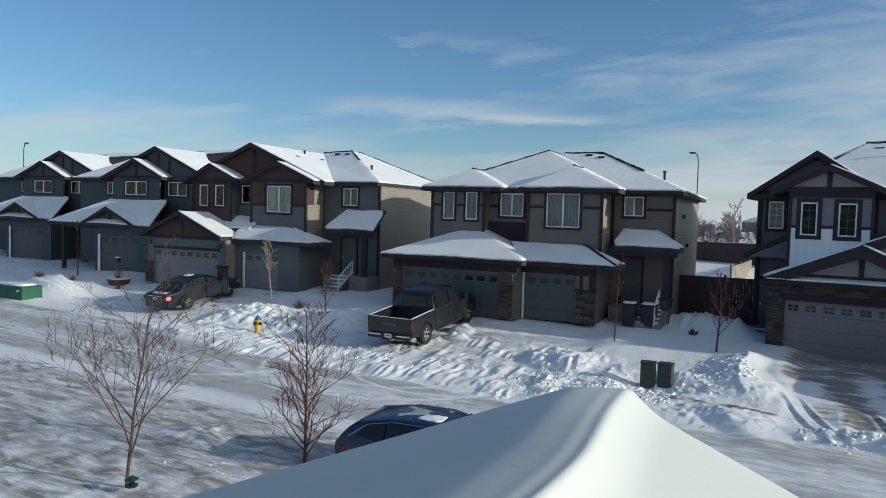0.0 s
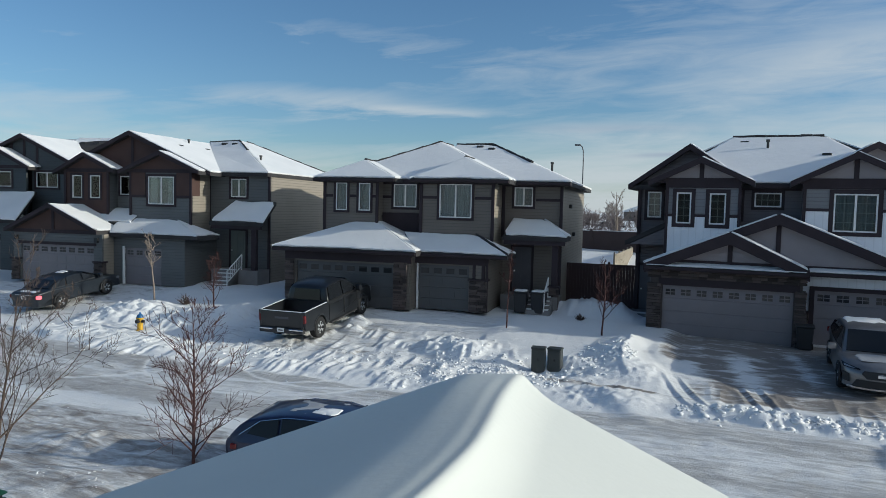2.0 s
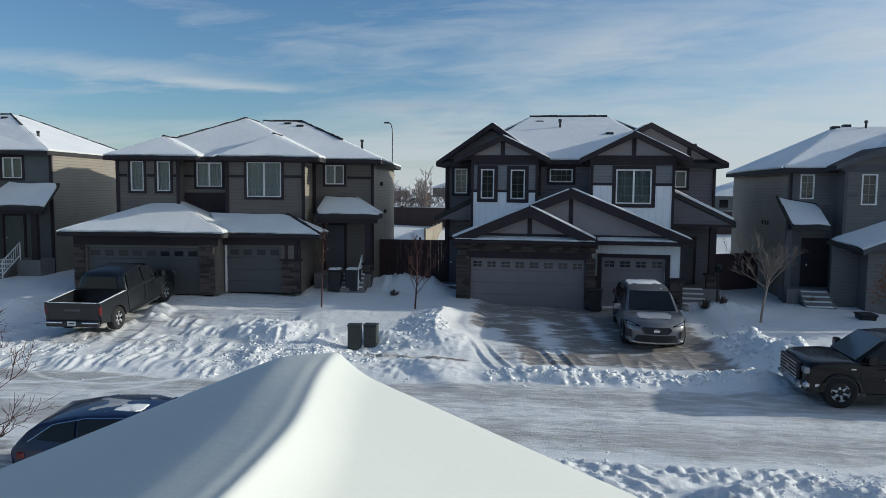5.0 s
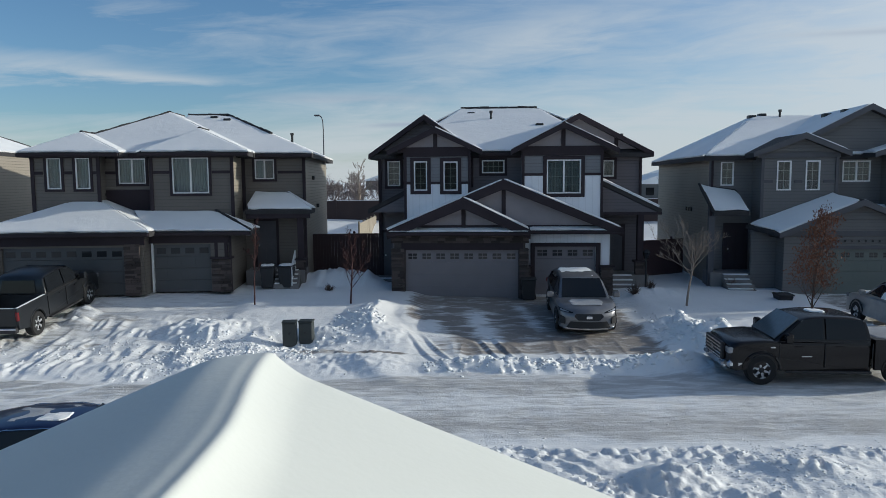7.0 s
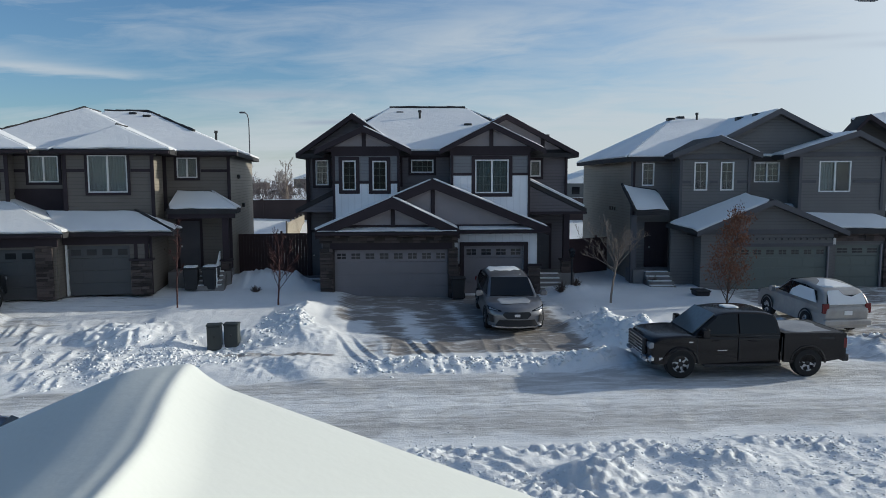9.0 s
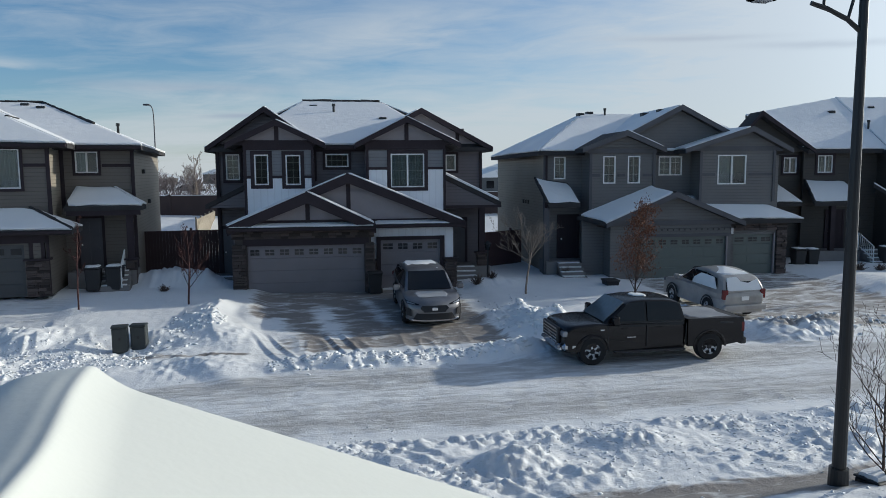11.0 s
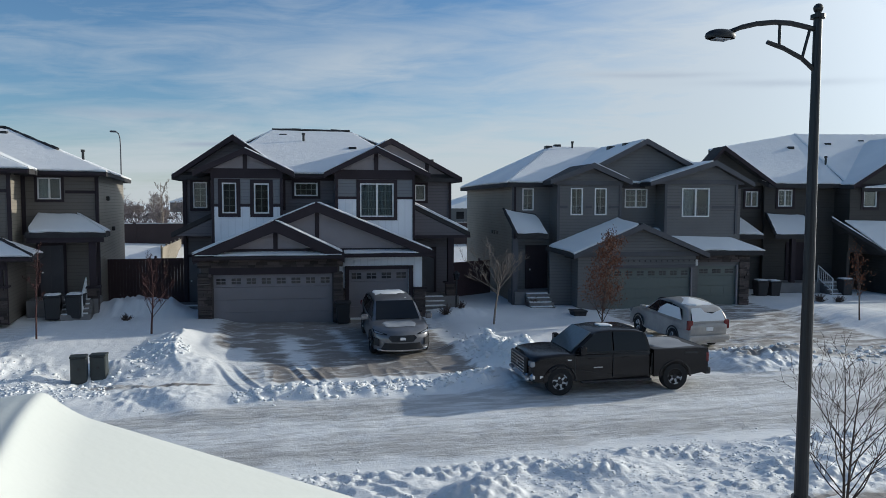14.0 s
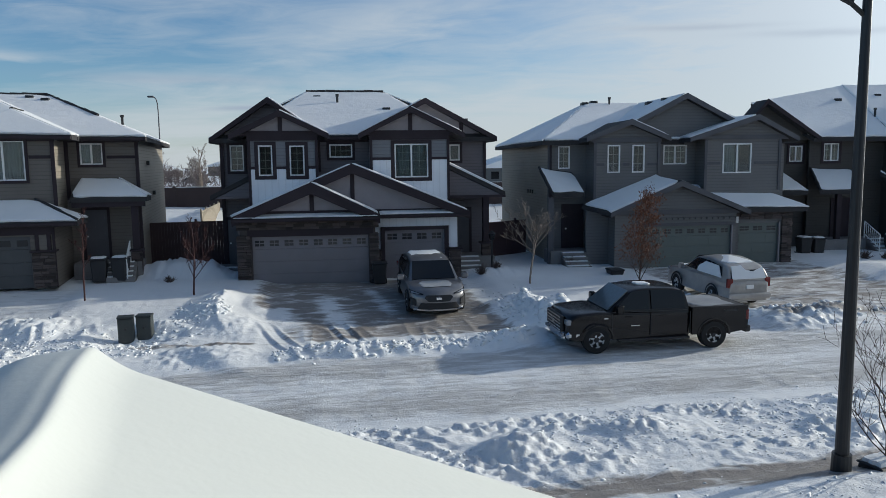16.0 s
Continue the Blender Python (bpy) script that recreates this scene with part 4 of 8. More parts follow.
def house_white():
    """Duplex with white lower panels, dark timber trim, paired gables over two garages."""
    h = House(0, 30.5, 0.3, -3, 1.0, "two-storey duplex with white panels and dark timber trim, snowy roof")
    # garage block
    h.front(-2.72, 2.95, 0, 3.0, 0, STONE, [(-2.24, 2.65, -0.1, 2.12)])
    h.stone(-2.85, -2.28, -0.1, 0.2, 0, 2.2, False)
    h.stone(2.69, 3.1, -0.1, 0.2, 0, 2.2, False)
    h.stone(-2.85, 3.1, -0.08, 0.1, 2.42, 3.0, False)
    h.bx("trim_board", -2.4, 2.85, -0.06, 0.0, 2.13, 2.42, TRIM)
    h.side(-2.7, 0.1, 4.2, 0, 3.0, S_GREY)
    h.garage_door(-2.24, 2.65, 0, 2.12, 0.1, DOOR_TAUPE, 8)
    h.front(2.95, 6.65, 0, 2.95, 0.8, WHITE_BOARD, [(3.4, 6.05, -0.1, 2.2)])
    h.bx("trim_board", 3.22, 6.25, 0.72, 0.8, 2.2, 2.36, TRIM)
    h.bx("trim_board", 3.22, 3.4, 0.72, 0.8, 0, 2.2, TRIM)
    h.bx("trim_board", 6.05, 6.25, 0.72, 0.8, 0, 2.2, TRIM)
    h.stone(6.25, 6.8, 0.68, 1.0, 0, 1.3)
    h.stone(2.96, 3.24, 0.7, 1.0, 0, 1.3)
    h.garage_door(3.4, 6.05, 0, 2.2, 0.9, DOOR_TAUPE, 4)
    h.side(6.6, 0.9, 4.2, 0, 3.0, S_GREY)
    # lower gables
    h.gable(-3.11, 2.03, 7.17, 2.97, 5.12, 0.4, 3.0, STUCCO, 0.75, 2.95, posts=(2.03,), snow=(0.085, 0.10), rake=0.40)
    h.gable(-2.96, 0.3, 3.15, 2.98, 4.37, -0.4, 2.0, STUCCO, -0.02, 3.0, posts=(0.3,), snow=(0.085, 0.085), rake=0.46)
    for a, b, y in ((-2.95, 3.1, -0.45), (3.1, 7.1, 0.35)):
        h.roof([(a, y, 2.93), (b, y, 2.93), (b, y + 0.5, 3.06), (a, y + 0.5, 3.06)], 0.16, 0.06, 0.02)
    # upper storey
    h.front(-2.48, 0.53, 2.9, 6.4, 1.8, S_BAY, [(-2.03, -1.42, 4.66, 6.0), (-0.68, -0.03, 4.65, 5.98)])
    h.front(2.86, 6.45, 2.9, 6.4, 1.8, S_BAY, [(3.97, 5.5, 4.5, 6.02)])
    h.front(0.5, 2.9, 2.9, 6.4, 2.8, S_GREY, [(1.05, 2.1, 5.44, 6.05)])
    h.front(-4.0, -2.4, -0.3, 6.35, 4.0, S_GREY, [(-3.57, -2.94, 4.87, 6.08)])
    h.front(6.4, 8.6, -0.3, 6.35, 4.0, S_GREY, [(6.8, 7.32, 5.25, 6.03)])
    for x in (-2.4, 0.45, 2.94, 6.37):
        h.side(x, 1.9, 4.1, 2.9, 6.4, S_GREY)
    h.side(-3.92, 4.1, 14, -0.3, 6.35, S_GREY)
    h.side(8.52, 4.1, 14, -0.3, 6.35, S_GREY)
    h.bx("wall", -4.0, 8.6, 13.9, 14.1, -0.3, 6.35, S_GREY)
    # white lower panels
    for x0, x1, z0, z1 in ((-2.47, -2.2, 3.0, 4.95), (-2.2, -1.25, 3.0, 4.5), (-1.25, -0.85, 3.0, 4.95), (-0.85, 0.15, 3.0, 4.5), (0.15, 0.52, 3.0, 4.95), (2.88, 3.8, 3.0, 5.3), (3.8, 5.67, 3.0, 4.34), (5.67, 6.44, 3.0, 5.3)):
        h.bx("panel", x0, x1, 1.76, 1.8, z0, z1, WHITE_BOARD)
    for x0, x1, z in ((-2.5, -2.15, 4.95), (-1.3, -0.8, 4.95), (0.1, 0.53, 4.95), (2.86, 3.85, 5.3), (5.62, 6.46, 5.3)):
        h.bx("trim_board", x0, x1, 1.74, 1.8, z, z + 0.12, TRIM)
    for x, y in ((-2.48, 1.74), (0.44, 1.74), (2.86, 1.74), (6.36, 1.74), (-4.02, 3.94), (8.5, 3.94)):
        h.bx("trim_board", x, x + 0.12, y, y + 0.06, 3.0 if y < 3 else 0, 6.35, TRIM)
    for a, b, y in ((-2.5, 0.55, 1.73), (2.85, 6.47, 1.73)):
        h.bx("trim_board", a, b, y, y + 0.07, 6.2, 6.45, TRIM)
    h.bx("trim_board", 0.5, 2.9, 2.74, 2.8, 6.15, 6.35, TRIM)
    h.window(-2.03, -1.42, 4.66, 6.0, 1.8, 1, (2, 4), 0.16, curtain=0)
    h.window(-0.68, -0.03, 4.65, 5.98, 1.8, 1, (2, 4), 0.16)
    h.window(3.97, 5.5, 4.5, 6.02, 1.8, 2, (2, 4), 0.16, curtain=2)
    h.window(1.05, 2.1, 5.44, 6.05, 2.8, 1, (4, 2), 0.12)
    h.window(-3.57, -2.94, 4.87, 6.08, 4.0, 1, (2, 4), 0.13)
    h.window(6.8, 7.32, 5.25, 6.03, 4.0, 1, (0, 0), 0.12)
    # roofs above
    h.roof([(-4.4, 3.6, 6.36), (9.06, 3.6, 6.36), (3.95, 8.98, 8.96), (-0.2, 8.98, 8.96)], 0.2, 0.0)
    h.roof([(9.06, 3.6, 6.36), (9.06, 14.5, 6.36), (3.95, 9, 8.98)])
    h.roof([(9.06, 14.5, 6.36), (-4.4, 14.5, 6.36), (-0.2, 9, 8.98), (3.95, 9, 8.98)])
    h.roof([(-4.4, 14.5, 6.36), (-4.4, 3.6, 6.36), (-0.2, 9, 8.98)])
    h.roof([(0.1, 2.4, 6.42), (3.0, 2.4, 6.42), (5.6, 5.6, 7.66), (3.95, 9, 8.98), (-0.2, 9, 8.98), (-1.7, 5.6, 7.66)], 0.2, 0.1)
    h.gable(-4.42, -1.73, 0.94, 6.36, 8.23, 3.58, 8.0, S_GREY, 4.0, 6.3, snow=(0.0, 0.085), bar=False)
    h.gable(2.16, 5.61, 9.08, 6.36, 8.2, 3.58, 8.0, STUCCO, 4.0, 6.3, posts=(7.4,), snow=(0.085, 0.0))
    h.gable(-3.2, -1.04, 1.07, 6.45, 7.47, 1.4, 5.6, STUCCO, 1.76, 6.42, posts=(-1.04,), snow=(0.0, 0.085))
    h.gable(2.37, 4.7, 7.13, 6.45, 7.62, 1.4, 5.6, STUCCO, 1.76, 6.42, posts=(4.7,), snow=(0.085, 0.08))
    h.bx("ridge_cap", -0.2, 3.95, 8.92, 9.08, 8.96, 9.05, SHINGLE)
    for x, y, z in ((0.4, 8.2, 8.66), (3.9, 6.0, 7.86), (-2.5, 4.8, 7.66)):
        h.vent(x, y, z)
    h.vent(1.46, 7, 8.3, True)
    h.cap((-0.2, 8.95, 8.98), (3.95, 8.95, 8.98), 0.08)
    h.vent(8.0, 6.0, 6.98, True)
    # porches
    h.roof([(6.5, 2.5, 5.1), (9.25, 2.5, 3.76), (9.25, 4.0, 3.76), (6.5, 4.0, 5.1)], 0.22, 0.12)
    h.bx("rake_board", 6.5, 9.25, 2.44, 2.5, 3.5, 3.62, TRIM)
    bm = bmesh.new()
    prism(bm, [(6.5, 4.85), (9.1, 3.6), (6.5, 3.6)], 2.55, 2.65)
    part("gable_wall", bm, S_GREY, h.ob)
    h.roof([(-4.3, 2.5, 3.8), (-2.5, 2.5, 4.7), (-2.5, 4.0, 4.7), (-4.3, 4.0, 3.8)], 0.22, 0.0)
    bm = bmesh.new()
    prism(bm, [(-4.1, 3.65), (-2.5, 4.45), (-2.5, 3.65)], 2.55, 2.65)
    part("gable_wall", bm, S_GREY, h.ob)
    h.bx("post", 8.2, 8.48, 2.6, 2.9, 1.3, 3.6, TRIM)
    h.stone(8.1, 8.6, 2.55, 3.0, 0.0, 1.3)
    h.bx("landing", 6.7, 8.7, 2.4, 4.0, -0.3, 0.72, CONCRETE)
    h.entry(6.85, 7.75, 0.75, 2.85, 3.98, TRIM_GREY)
    h.steps(6.9, 8.0, 2.4, 4)
    h.bx("landing", -4.1, -2.75, 2.4, 4.0, -0.3, 0.5, CONCRETE)
    h.entry(-3.8, -2.95, 0.5, 2.6, 3.98, TRIM_GREY)
    h.steps(-3.9, -2.8, 2.4, 3)
    h.downspout(-3.9, 3.95, 0.3, 6.2)
    h.downspout(8.55, 3.95, 3.8, 6.2)
    h.downspout(0.6, 2.8, 4.8, 6.2)
    h.gutter(-2.95, 3.1, -0.46, 2.90)
    h.gutter(3.12, 7.1, 0.34, 2.90)
    h.gutter(0.9, 2.5, 2.38, 6.36)
    return h


def house_hip():
    """Duplex under one wide hip roof, with a hipped double garage and a single garage."""
    h = House(-14.5 * 0.912, 31.6 * 0.912, 0.765, 5, 0.912, "two-storey taupe duplex under a wide snowy hip roof")
    TR = TRIM
    h.front(-6.4, 0.3, 0, 2.85, 0, S_TAUPE, [(-5.85, -0.55, -0.1, 2.2)])
    h.garage_door(-5.85, -0.55, 0, 2.2, 0.1, DOOR_GREY, 8, cluster=False)
    h.stone(-6.45, -5.95, -0.1, 0.2, 0, 2.3, False)
    h.stone(-0.5, 0.2, -0.12, 0.3, 0, 2.35, False)
    h.bx("trim_board", -6.45, 0.4, -0.1, 0.0, 2.3, 2.85, TR)
    h.side(-6.3, 0.1, 4.2, 0, 2.85, S_TAUPE)
    h.side(0.25, 0.1, 2.3, 0, 2.85, S_TAUPE)
    h.front(0.3, 4.0, 0, 2.8, 0.8, S_TAUPE, [(0.5, 3.1, -0.1, 2.23)])
    h.garage_door(0.5, 3.1, 0, 2.23, 0.9, DOOR_GREY, 4, cluster=False)
    h.stone(3.15, 4.05, 0.68, 1.1, 0, 1.55)
    h.bx("trim_board", 3.3, 3.45, 0.72, 0.8, 1.6, 2.3, TR)
    h.bx("panel", 3.45, 3.75, 0.74, 0.8, 1.62, 2.3, S_TAUPE)
    h.bx("trim_board", 3.75, 3.9, 0.72, 0.8, 1.6, 2.3, TR)
    h.bx("trim_board", 0.3, 4.05, 0.7, 0.8, 2.3, 2.8, TR)
    h.bx("trim_board", 0.42, 0.5, 0.74, 0.9, 0, 2.3, WHITE)
    h.side(3.95, 0.9, 4.3, 0, 2.85, S_TAUPE)
    # garage roofs: hip over the double, lean-to hip over the single
    pk, pb = (-2.95, 2.9, 4.45), (-2.95, 3.4, 4.45)
    h.roof([(-7.05, -0.4, 2.9), (0.75, -0.4, 2.88), pk])
    h.roof([(0.75, -0.4, 2.88), (0.75, 3.0, 2.88), pb, pk])
    h.roof([(-7.05, 3.4, 2.9), (-7.05, -0.4, 2.9), pk, pb])
    h.roof([(0.4, 0.4, 2.84), (5.05, 0.4, 2.84), (3.0, 2.3, 3.72), (-0.8, 2.3, 3.72)])
    h.roof([(5.05, 0.4, 2.84), (5.05, 2.6, 2.84), (3.0, 2.3, 3.72)])
    # upper storey
    h.front(-5.41, -2.35, 2.6, 6.45, 2.2, S_TAUPE, [(-4.72, -4.06, 4.82, 6.3), (-3.4, -2.73, 4.82, 6.3)])
    h.front(-2.5, -0.1, 2.6, 6.45, 3.0, S_TAUPE, [(-1.72, -0.42, 5.05, 6.28)])
    h.front(0.06, 3.93, 2.6, 6.45, 2.2, S_TAUPE, [(1.08, 2.8, 4.57, 6.3)])
    h.front(3.8, 7.15, -0.4, 6.45, 4.2, S_TAUPE, [(4.6, 5.58, 5.24, 6.24)])
    for x in (-5.33, -2.42, 0.15):
        h.side(x, 2.3, 4.3, 2.6, 6.45, S_TAUPE)
    # side walls towards the sun take the lighter siding, sunlight put into colour
    h.side(3.84, 2.3, 4.3, 2.6, 6.45, S_PALE_LIT)
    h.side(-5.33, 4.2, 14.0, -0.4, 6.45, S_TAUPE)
    h.side(7.06, 4.3, 15.5, -0.4, 6.45, S_PALE_LIT)
    h.bx("wall", -5.4, 7.1, 14.9, 15.1, -0.4, 6.45, S_TAUPE)
    for x0, x1, y in ((-5.45, -2.3, 2.14), (0.0, 4.0, 2.14), (-2.3, 0.0, 2.94), (4.0, 7.2, 4.14)):
        h.bx("trim_board", x0, x1, y, y + 0.06, 6.28, 6.5, TR)
    for x0, x1, y in ((-5.4, -4.9, 2.15), (-3.9, -3.55, 2.15), (-2.6, -2.35, 2.15), (0.1, 0.95, 2.15), (2.95, 3.9, 2.15), (-2.35, -1.85, 2.95), (5.75, 7.1, 4.15)):
        h.bx("trim_board", x0, x1, y, y + 0.05, 5.52, 5.66, TR)
    for x, y, z0 in ((-5.45, 2.14, 3.0), (-2.42, 2.14, 3.0), (0.02, 2.14, 3.0), (3.82, 2.12, 3.0), (7.0, 4.12, 0.0), (3.95, 4.14, 3.6)):
        h.bx("trim_board", x, x + 0.16, y, y + 0.06, z0, 6.45, TR)
    h.bx("trim_board", -2.4, 0.05, 2.94, 3.0, 3.7, 4.75, TR)
    h.window(-4.72, -4.06, 4.82, 6.3, 2.2, 1, trim=0.12, curtain=2)
    h.window(-3.4, -2.73, 4.82, 6.3, 2.2, 1, trim=0.12, curtain=2)
    h.window(-1.72, -0.42, 5.05, 6.28, 3.0, 2, trim=0.12, curtain=2)
    h.window(1.08, 2.8, 4.57, 6.3, 2.2, 2, trim=0.12, curtain=2)
    h.window(4.6, 5.58, 5.24, 6.24, 4.2, 2, trim=0.12, curtain=3)
    # main hip roof with a small hip over each bay
    a, a2, b0, b = (-0.65, 8.0, 8.92), (-0.65, 10.6, 8.92), (0.0, 9.2, 8.88), (2.25, 9.2, 8.88)
    h.roof([(-5.9, 3.0, 6.5), (4.8, 3.0, 6.5), a])
    h.roof([(4.8, 3.0, 6.5), (4.8, 15.6, 6.5), a2, a])
    h.roof([(-5.9, 15.6, 6.5), (-5.9, 3.0, 6.5), a, a2])
    h.roof([(4.8, 15.6, 6.5), (-5.9, 15.6, 6.5), a2])
    h.roof([(0.0, 3.4, 6.5), (7.6, 3.4, 6.5), b, b0])
    h.roof([(7.6, 3.4, 6.5), (7.6, 15.6, 6.5), b])
    h.roof([(7.6, 15.6, 6.5), (0.0, 15.6, 6.5), b0, b])
    for x0, x1, pkx, zz in ((-5.88, -1.2, -3.8, 7.58), (-0.4, 4.78, 1.95, 7.75)):
        f, g = (pkx, 4.0, zz), (pkx, 5.8, zz)
        h.roof([(x0, 1.8, 6.52), (x1, 1.8, 6.52), f])
        h.roof([(x1, 1.8, 6.52), (x1, 3.6, 6.52), g, f])
        h.roof([(x0, 3.6, 6.52), (x0, 1.8, 6.52), f, g])
        h.cap(f, g)
    h.cap((-5.9, 3.0, 6.5), a)
    h.cap(a, a2)
    h.cap(b0, b)
    h.cap(b, (5.2, 6.0, 7.62))
    h.cap((5.05, 0.4, 2.86), (3.0, 2.3, 3.74))
    h.cap((-3.7, 2.9, 4.47), (-2.3, 2.9, 4.47))
    for x, y, z in ((1.6, 8.7, 8.72), (2.4, 8.3, 8.56)):
        h.vent(x, y, z)
    h.vent(6.0, 8.0, 7.4, True)
    # porch
    h.roof([(4.35, 2.6, 3.72), (7.6, 2.6, 3.72), (6.2, 4.2, 4.58), (4.6, 4.2, 4.58)])
    h.roof([(7.6, 2.6, 3.72), (7.6, 4.2, 3.72), (6.2, 4.2, 4.58)])
    h.bx("trim_board", 4.4, 7.5, 2.66, 2.8, 3.3, 3.55, TR)
    h.bx("post", 6.85, 7.15, 2.8, 3.1, 1.2, 3.4, TR)
    h.stone(6.75, 7.25, 2.75, 3.2, -0.2, 1.2)
    h.bx("landing", 4.3, 7.2, 2.7, 4.2, -0.5, 0.72, CONCRETE)
    h.entry(4.62, 5.6, 0.74, 3.1, 4.18, TRIM_GREY)
    h.steps(5.8, 7.0, 2.7, 4, rail_x=6.7)
    for y, z in ((7.0, 5.2), (9.0, 3.6)):
        h.bx("wall_vent", 7.15, 7.3, y, y + 0.35, z, z + 0.22, BLACK, width=0.02)
    h.downspout(7.1, 4.1, 0.2, 6.2)
    h.downspout(4.02, 0.78, 0.0, 2.6)
    h.gutter(-7.0, 0.72, -0.41, 2.84)
    h.gutter(0.76, 5.0, 0.39, 2.80)
    h.gutter(-5.85, -1.25, 1.79, 6.48)
    h.gutter(-0.38, 4.75, 1.79, 6.48)
    h.gutter(4.85, 7.6, 3.39, 6.46)
    return h


def house_red():
    """House with red-brown gable panels and a gabled double garage."""
    k = 0.882
    h = House(-34.5 * k, 32 * k, 0.9, 6, k, "two-storey slate-sided house with red-brown gable panels and snowy roof")
    TR = TRIM
    h.front(-6.65, -0.05, 0, 3.0, 0, S_SLATE, [(-6.1, -0.65, -0.1, 2.28)])
    h.garage_door(-6.1, -0.65, 0, 2.28, 0.1, DOOR_TAUPE, 8)
    h.stone(-6.75, -6.15, -0.1, 0.3, 0, 1.3)
    h.stone(-0.6, 0.05, -0.1, 0.3, 0, 1.3)
    h.bx("trim_board", -6.3, -0.5, -0.06, 0.0, 2.28, 2.45, TR)
    h.bx("coach_lamp", -6.5, -6.3, -0.14, 0.0, 2.5, 2.8, BLACK)
    h.bx("coach_lamp", -0.55, -0.3, -0.14, 0.0, 2.5, 2.8, BLACK)
    h.side(-6.55, 0.1, 4.2, 0, 3.0, S_SLATE)
    # sun-facing side in lighter siding than the slate front: painted sunlight
    h.side(-0.1, 0.1, 2.3, 0, 3.0, S_PALE_LIT)
    h.gable(-6.98, -3.63, -0.1, 3.2, 4.76, -0.4, 3.6, RED_PANEL, -0.02, 3.0, posts=(-3.63,), snow=(0.0, 0.085))
    h.front(-0.1, 5.0, 0, 3.0, 0.9, S_SLATE, [(0.81, 3.4, -0.1, 2.22)])
    h.garage_door(0.81, 3.4, 0, 2.22, 1.0, DOOR_TAUPE, 4)
    h.bx("trim_board", 0.68, 0.81, 0.84, 0.95, 0, 2.3, WHITE)
    h.side(4.92, 1.0, 4.3, 0, 3.0, S_SLATE)
    h.roof([(-0.1, 0.5, 3.06), (6.1, 0.5, 3.06), (3.4, 2.3, 3.95), (-0.6, 2.3, 3.95)])
    h.roof([(6.1, 0.5, 3.06), (6.1, 2.8, 3.06), (3.4, 2.3, 3.95)])
    h.roof([(-2.0, 1.6, 3.7), (0.6, 1.6, 3.7), (0.6, 3.0, 4.6), (-3.2, 3.0, 4.6)])
    h.front(-4.85, -1.5, 3.0, 6.85, 2.2, RED_PANEL, [(-4.25, -3.48, 5.18, 6.62), (-2.88, -2.1, 5.18, 6.62)])
    h.front(-1.6, 0.2, 3.0, 6.85, 3.0, S_SLATE, [(-1.28, -0.48, 5.44, 6.63)])
    h.front(0.16, 4.53, 3.0, 6.85, 2.2, S_SLATE, [(1.45, 3.33, 4.88, 6.6)])
    h.front(4.4, 8.75, -0.5, 6.85, 4.2, S_SLATE, [(6.02, 7.12, 5.45, 6.6)])
    h.bx("panel", 0.16, 1.25, 2.15, 2.2, 5.45, 6.85, RED_PANEL)
    h.bx("panel", 3.5, 4.54, 2.15, 2.2, 5.45, 6.85, RED_PANEL)
    h.bx("panel", 4.53, 4.58, 2.2, 3.0, 5.45, 6.85, RED_PANEL)
    for x0, x1 in ((0.16, 1.3), (3.46, 4.54)):
        h.bx("trim_board", x0, x1, 2.12, 2.2, 5.3, 5.45, TR)
    for x, y, z0 in ((-4.88, 2.14, 3.6), (-1.6, 2.14, 3.6), (0.1, 2.14, 3.6), (4.44, 2.12, 3.2), (4.4, 4.14, 3.8), (8.65, 4.12, 0.0)):
        h.bx("trim_board", x, x + 0.16, y, y + 0.07, z0, 6.85, TR)
    for x in (-4.77, -1.58, 0.25):
        h.side(x, 2.3, 4.3, 3.0, 6.85, S_SLATE)
    # the sun-facing sides are brightened by colour, the others stay slate
    h.side(4.44, 2.3, 4.3, 3.0, 6.85, S_PALE_LIT)
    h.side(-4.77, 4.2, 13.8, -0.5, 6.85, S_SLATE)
    h.side(8.66, 4.3, 15.0, -0.5, 6.85, S_PALE_LIT)
    h.bx("wall", -4.8, 8.7, 13.9, 14.1, -0.5, 6.85, S_SLATE)
    h.window(-4.25, -3.48, 5.18, 6.62, 2.2, 1, (0, 0), 0.13, curtain=2)
    h.window(-2.88, -2.1, 5.18, 6.62, 2.2, 1, (0, 0), 0.13, curtain=2)
    h.window(-1.28, -0.48, 5.44, 6.63, 3.0, 1, (2, 3), 0.1)
    h.window(1.45, 3.33, 4.88, 6.6, 2.2, 2, trim=0.14, curtain=1)
    h.window(6.02, 7.12, 5.45, 6.6, 4.2, 2, trim=0.13)
    h.gable(-5.2, -3.1, -0.75, 6.95, 8.02, 1.8, 6.0, RED_PANEL, 2.16, 6.85, posts=(), snow=(0.0, 0.085))
    h.gable(-0.44, 2.49, 5.33, 6.92, 8.13, 1.8, 6.0, RED_PANEL, 2.16, 6.85, posts=(), snow=(0.0, 0.085))
    h.gable(-6.2, -0.32, 5.6, 6.9, 9.44, 2.6, 11.8, RED_PANEL, 3.0, 6.8, posts=(-0.32,), snow=(0.0, 0.085), bar=False)
    h.roof([(5.2, 3.8, 6.95), (8.8, 3.8, 6.95), (2.4, 11.0, 9.6), (-0.3, 11.4, 9.5)])
    h.roof([(8.8, 3.8, 6.95), (8.8, 15.4, 6.95), (2.4, 12.0, 9.6), (2.4, 11.0, 9.6)])
    h.roof([(8.8, 15.4, 6.95), (-6.0, 15.4, 6.95), (-0.3, 11.8, 9.4), (2.4, 12.0, 9.6)])
